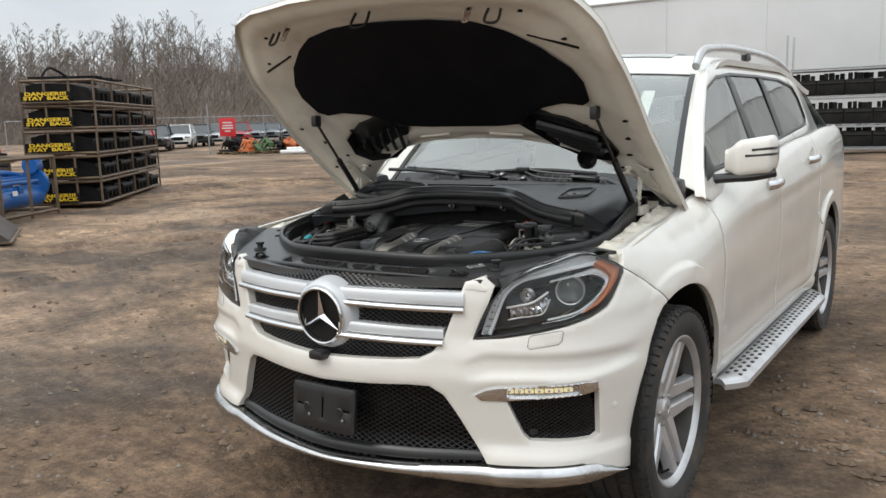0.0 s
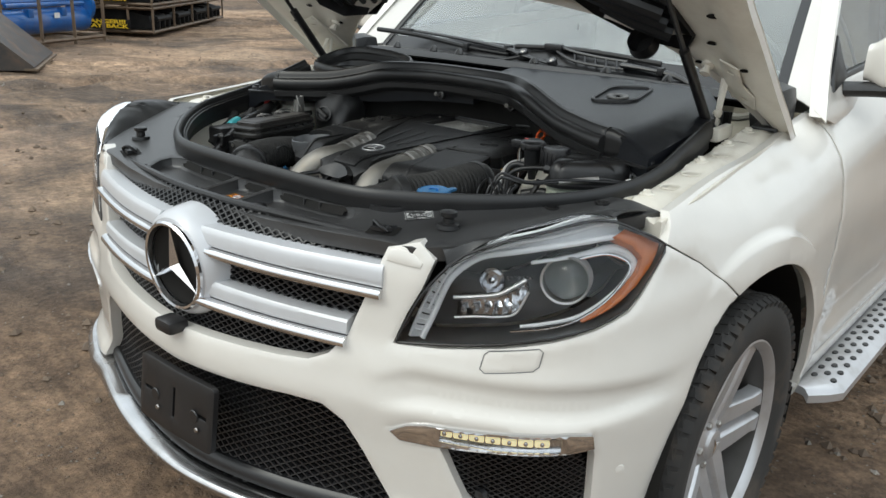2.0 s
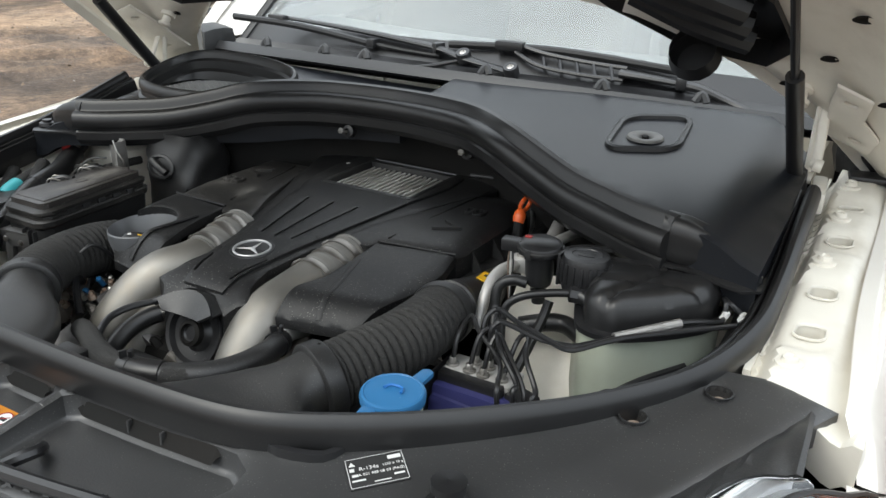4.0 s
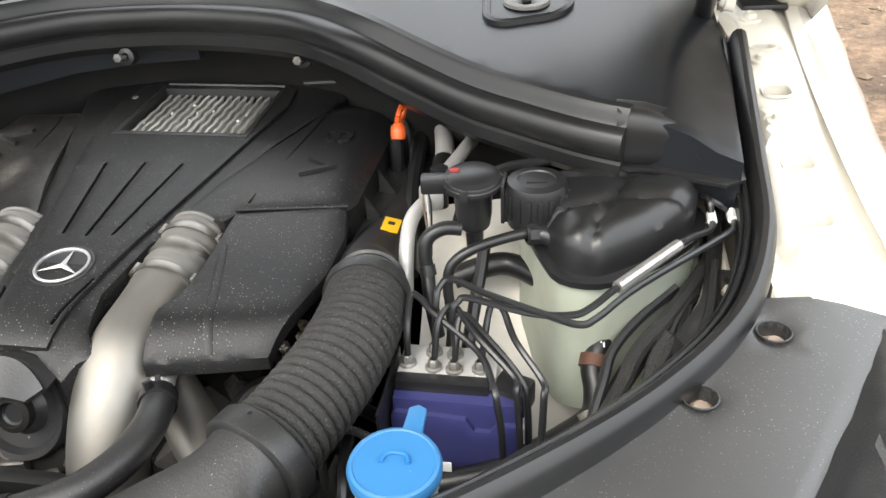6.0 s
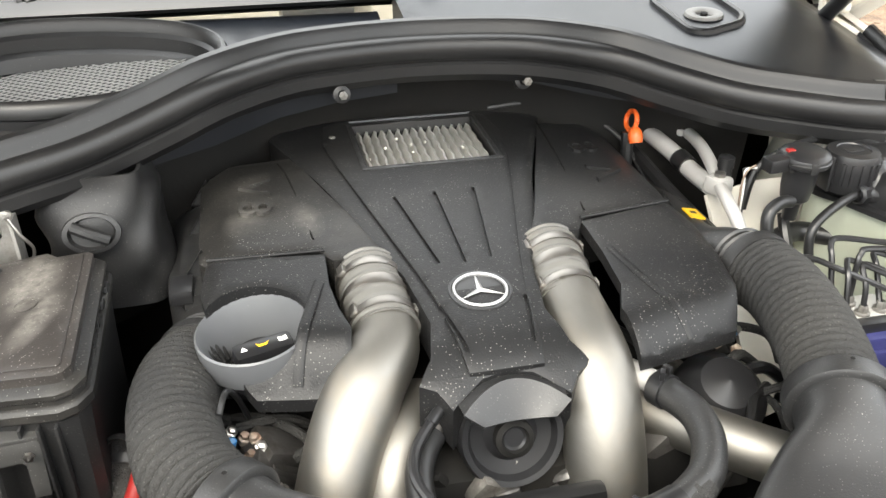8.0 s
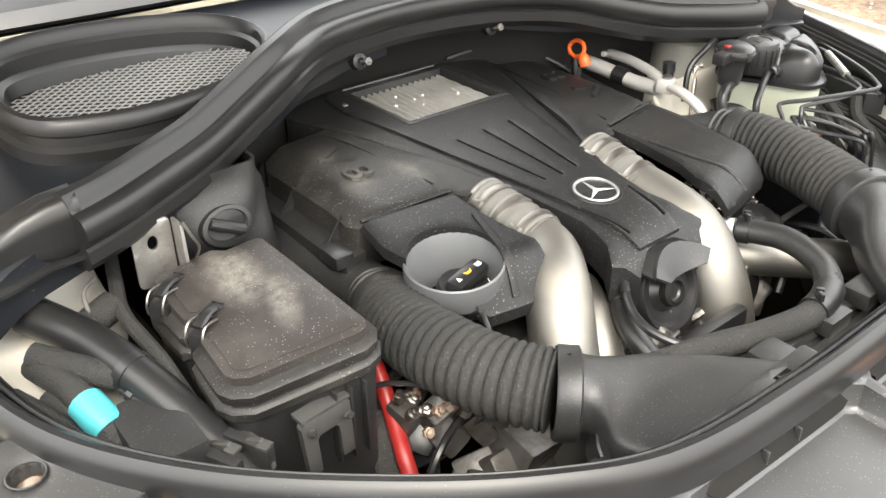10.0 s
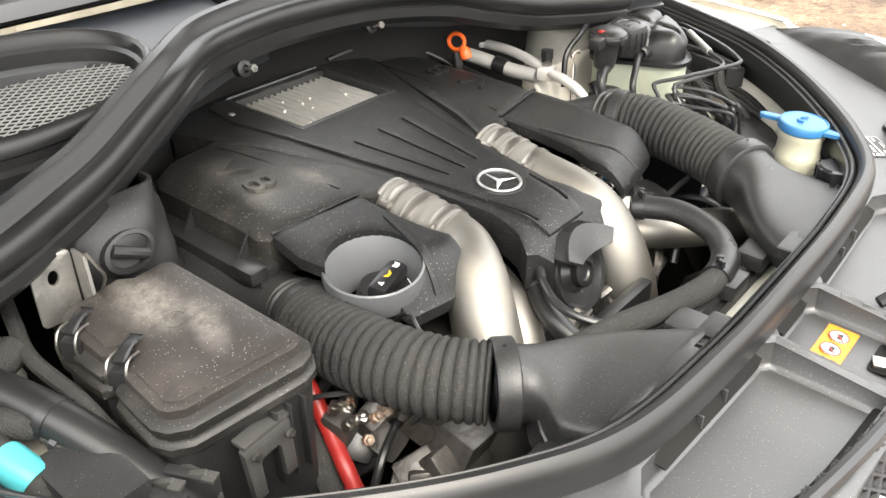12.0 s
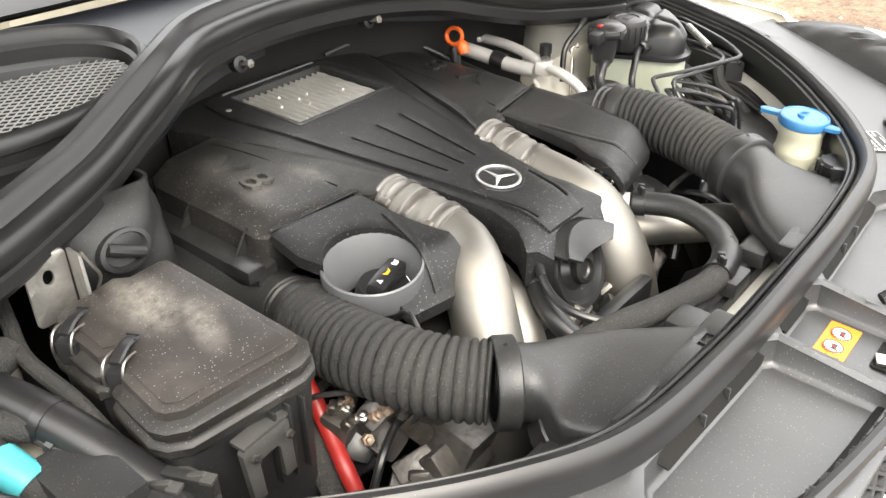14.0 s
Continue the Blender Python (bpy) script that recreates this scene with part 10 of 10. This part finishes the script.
# ---- parked cars, far off ----
def parked_car(x, y, heading, paint, label, kind="suv"):
    c = thing("parked_car", label, "car", (x, y, 0), "parked cars")
    m = Matrix.Translation((x, y, 0)) @ Matrix.Rotation(radians(heading), 4, "Z")
    L, W = 4.7, .93

    def belt(u):
        return lerp_table([(-2.35, .72), (-2.2, .86), (-1.0, 1.02), (2.0, 1.08), (2.3, 1.0), (2.35, .7)], u)

    rows = []
    bm = bmesh.new()
    for i in range(25):
        u = -2.35 + L * i / 24
        w = W * (1 - .22 * abs(u / 2.35) ** 6)
        h = belt(u)
        sect = [(-w * .92, .28), (-w, .5), (-w, .75), (-w * .95, h - .06), (-w * .8, h), (0, h + .03), (w * .8, h), (w * .95, h - .06), (w, .75), (w, .5), (w * .92, .28)]
        rows.append([bm.verts.new(m @ Vector((a, u, b))) for a, b in sect])
    for a, b in zip(rows, rows[1:]):
        for k in range(10):
            bm.faces.new((a[k], b[k], b[k + 1], a[k + 1]))
    bm.faces.new(rows[0])
    bm.faces.new(rows[-1])
    bmesh.ops.recalc_face_normals(bm, faces=bm.faces)
    body = part("body", bm, paint, c)
    t0, t1, t2, t3 = ((-1.15, -.35, 1.75, 2.2) if kind == "suv" else (-1.1, -.4, .55, .8))
    top = 1.68 if kind == "suv" else 1.78

    def cabin_part(w0, w1, z0, z1, inner, material, name):
        bm = bmesh.new()
        lo = [bm.verts.new(m @ Vector(p)) for p in ((-w0, t0, z0), (w0, t0, z0), (w0, t3, z0), (-w0, t3, z0))]
        hi = [bm.verts.new(m @ Vector(p)) for p in ((-w1, t1, z1), (w1, t1, z1), (w1, t2, z1), (-w1, t2, z1))]
        for k in range(4):
            bm.faces.new((lo[k], lo[(k + 1) % 4], hi[(k + 1) % 4], hi[k]))
        bm.faces.new(hi)
        bm.faces.new(list(reversed(lo)))
        bmesh.ops.bevel(bm, geom=bm.edges[:], offset=.05, segments=2, affect="EDGES")
        bmesh.ops.recalc_face_normals(bm, faces=bm.faces)
        return part(name, bm, material, c)

    cabin_part(.84, .66, 1.0, top - .04, 0, DARK_WINDOW, "window_band")
    bm = bmesh.new()
    add_box(bm, m @ Vector((0, (t1 + t2) / 2, top - .03)), (1.36, t2 - t1 + .1, .07), .03, m.to_3x3())
    part("roof", bm, paint, body)
    for sx in (-1, 1):
        for yy in ((t1 + t2) / 2 - .1, t2 - .15):
            part("window_pillar", tube([m @ Vector((sx * .85, yy, 1.0)), m @ Vector((sx * .68, yy, top - .05))], .05, 6, 1), paint, body)
        part("window_pillar", tube([m @ Vector((sx * .84, t0, 1.0)), m @ Vector((sx * .67, t1, top - .04))], .045, 6, 1), paint, body)
        part("head_light", box(m @ Vector((sx * .68, -2.27, .80)), (.36, .14, .14), .04, m.to_3x3()), LAMP_CHROME, c)
        part("mirror", box(m @ Vector((sx * 1.0, -.75, 1.08)), (.18, .1, .14), .04, m.to_3x3()), paint, c)
        for yy in (-1.42, 1.42):
            wmx = m @ Matrix.Translation((sx * .84, yy, .35)) @ Matrix.Rotation(radians(90 * sx), 4, "Y")
            wh = part("wheel", lathe([(.2, -.1), (.33, -.11), (.35, -.07), (.35, .07), (.33, .11), (.22, .12)], wmx, 24), TYRE, c)
            part("rim", lathe([(0, .09), (.06, .1), (.21, .12), (.22, .11)], wmx, 20), ALLOY, wh)
    part("front_grille", box(m @ Vector((0, -2.33, .70)), (.8, .08, .24), .03, m.to_3x3()), IRON, c)
    part("bumper_band", box(m @ Vector((0, -2.33, .40)), (1.5, .10, .16), .04, m.to_3x3()), IRON, c)
    return c


DARK_WINDOW = mat("dark_car_window", (.03, .035, .04), (.04, .045, .05), rough=.08, bump=0, coat=.5)
P_WHITE = mat("white_car_paint", (.75, .75, .74), (.7, .7, .69), rough=.25, coat=.5, bump=0)
P_BLACK = mat("black_car_paint", (.02, .021, .023), (.03, .03, .032), rough=.2, coat=.6, bump=0)
P_RED = mat("red_car_paint", (.42, .02, .025), (.36, .018, .02), rough=.25, coat=.5, bump=0)
P_GREY = mat("grey_car_paint", (.16, .18, .20), (.13, .15, .17), rough=.25, coat=.5, bump=0)
P_SILVER = mat("silver_car_paint", (.5, .51, .52), (.45, .46, .47), rough=.25, metal=.4, coat=.5, bump=0)
for x, y, a, pt, lb, kd in ((-41.5, 30.2, 20, P_RED, "dark red parked estate car", "suv"), (-44.6, 34.0, 18, P_BLACK, "black parked sport utility vehicle", "suv"), (-47.5, 38.3, 14, P_WHITE, "white parked sport utility vehicle", "suv"),
                            (-50.0, 42.2, 16, P_BLACK, "black parked crossover car", "suv"), (-50.2, 44.0, 12, P_SILVER, "silver parked saloon car", "suv"), (-52.0, 48.2, 14, P_RED, "red parked pickup truck", "pickup"),
                            (-54.5, 52.5, 12, P_GREY, "grey parked sport utility vehicle", "suv"), (-56.0, 56.0, 10, P_GREY, "blue grey parked sport utility vehicle", "suv"), (-57.5, 60.0, 8, P_SILVER, "silver parked hatchback car", "suv")):
    parked_car(x, y, a + 30, pt, lb, kd)

# ---- fence, sign and scrap before the cars ----
fence = thing("wire_fence", "grey chain link fence with steel posts", "fence", (-64, 52, 0))
fa, fb = Vector((-70, 38, 0)), Vector((-52, 74, 0))
for k in range(15):
    p = fa.lerp(fb, k / 14)
    bar(p, p + Vector((0, 0, 2.4)), .04, GALV, fence, "post")
for z in (.1, 2.4):
    bar(fa + Vector((0, 0, z)), fb + Vector((0, 0, z)), .03, GALV, fence, "rail")
verts, faces = [], []
fl = (fb - fa).length
fd = (fb - fa).normalized()
for k in range(-8, 120):
    for sg in (1, -1):
        a0 = fa + fd * (k * .34)
        spike(verts, faces, a0 + Vector((0, 0, .1)), a0 + fd * (2.3 * sg) + Vector((0, 0, 2.4)), .006, .006)
me = bpy.data.meshes.new("wire_netting")
me.from_pydata([tuple(v) for v in verts], [], faces)
me.materials.append(GALV)
net = new("wire_netting", me)
net.parent = fence
net.matrix_parent_inverse = Matrix.Translation((-64, 52, 0)).inverted()

SIGN_RED = mat("red_sign_face", (.65, .03, .04), (.6, .03, .04), rough=.4, bump=0)
sign = thing("yard_sign", "red sign with white lines on a post", "sign", (-33.6, 29.9, 0))
sd_dir = Vector((.60, .68, 0)).normalized()
part("post", tube([(-34.2, 29.3, 0), (-34.2, 29.3, 2.7)], .035, 8, 1), GALV, sign)
fc = part("sign_face", box((-33.45, 30.0, 1.42), (.85, .03, 1.0), .01, turn_z(math.degrees(math.atan2(sd_dir.y, sd_dir.x)))), SIGN_RED, sign)
part("post", tube([(-33.4, 30.08, 0), (-33.4, 30.08, 1.9)], .03, 8, 1), GALV, sign)
for z, w in ((1.66, .5), (1.50, .56), (1.36, .6), (1.20, .3)):
    part("sign_line", box(Vector((-33.45, 30.0, z)) + Vector((.68, -.60, 0)).normalized() * .02, (w, .006, .07), 0, turn_z(math.degrees(math.atan2(sd_dir.y, sd_dir.x)))), PRINT, sign)
SCRAP_O = mat("orange_machine_paint", (.55, .14, .03), (.4, .1, .03), rough=.5, bump=.1, soil=.5)
SCRAP_G = mat("green_machine_paint", (.06, .13, .05), (.05, .10, .04), rough=.5, bump=.1, soil=.5)
random.seed(51)
for k in range(7):
    x, y = -31.8 + 1.05 * k * .62 + .3 * random.random(), 28.6 + .75 * k * .62
    pl = thing("timber_pallet", "grey timber pallet with machine parts", "pallet", (x, y, 0), "pallets of scrap")
    for j in range(5):
        part("board", box((x, y - .5 + .25 * j, .14), (1.2, .14, .025), .003), TIMBER, pl)
    for j in (-.5, 0, .5):
        part("bearer", box((x + j, y, .07), (.10, 1.1, .10), .004), TIMBER, pl)
    bm = bmesh.new()
    for j in range(9):
        add_box(bm, (x + (random.random() - .5) * .8, y + (random.random() - .5) * .8, .33 + .35 * random.random()), (.15 + .3 * random.random(), .15 + .3 * random.random(), .15 + .25 * random.random()), .03, Euler((random.random(), random.random(), random.random())).to_matrix())
    for j in range(4):
        add_tube(bm, [(x - .4 + .25 * j, y - .3, .3), (x - .35 + .25 * j, y, .75 * (.7 + .4 * random.random())), (x - .3 + .25 * j, y + .3, .35)], .04, 8, 4)
    add_box(bm, (x, y, .2), (.9, .9, .12), .02)
    solid("scrap_engine", bm, (IRON, SCRAP_O, SCRAP_G, IRON, SCRAP_O, RUST, IRON)[k], "worn machine part lying on a pallet", "machine part", "scrap on pallets")
for k in range(6):
    solid("white_pipe", tube([(-27.8 + .1 * k, 28.2 + .35 * k, .12 + .13 * (k % 2)), (-25.4 + .1 * k, 30.4 + .35 * k, .12 + .13 * (k % 2))], .11, 10, 1), P_WHITE, "white plastic pipe lying on the ground", "pipe", "pipes on the ground")
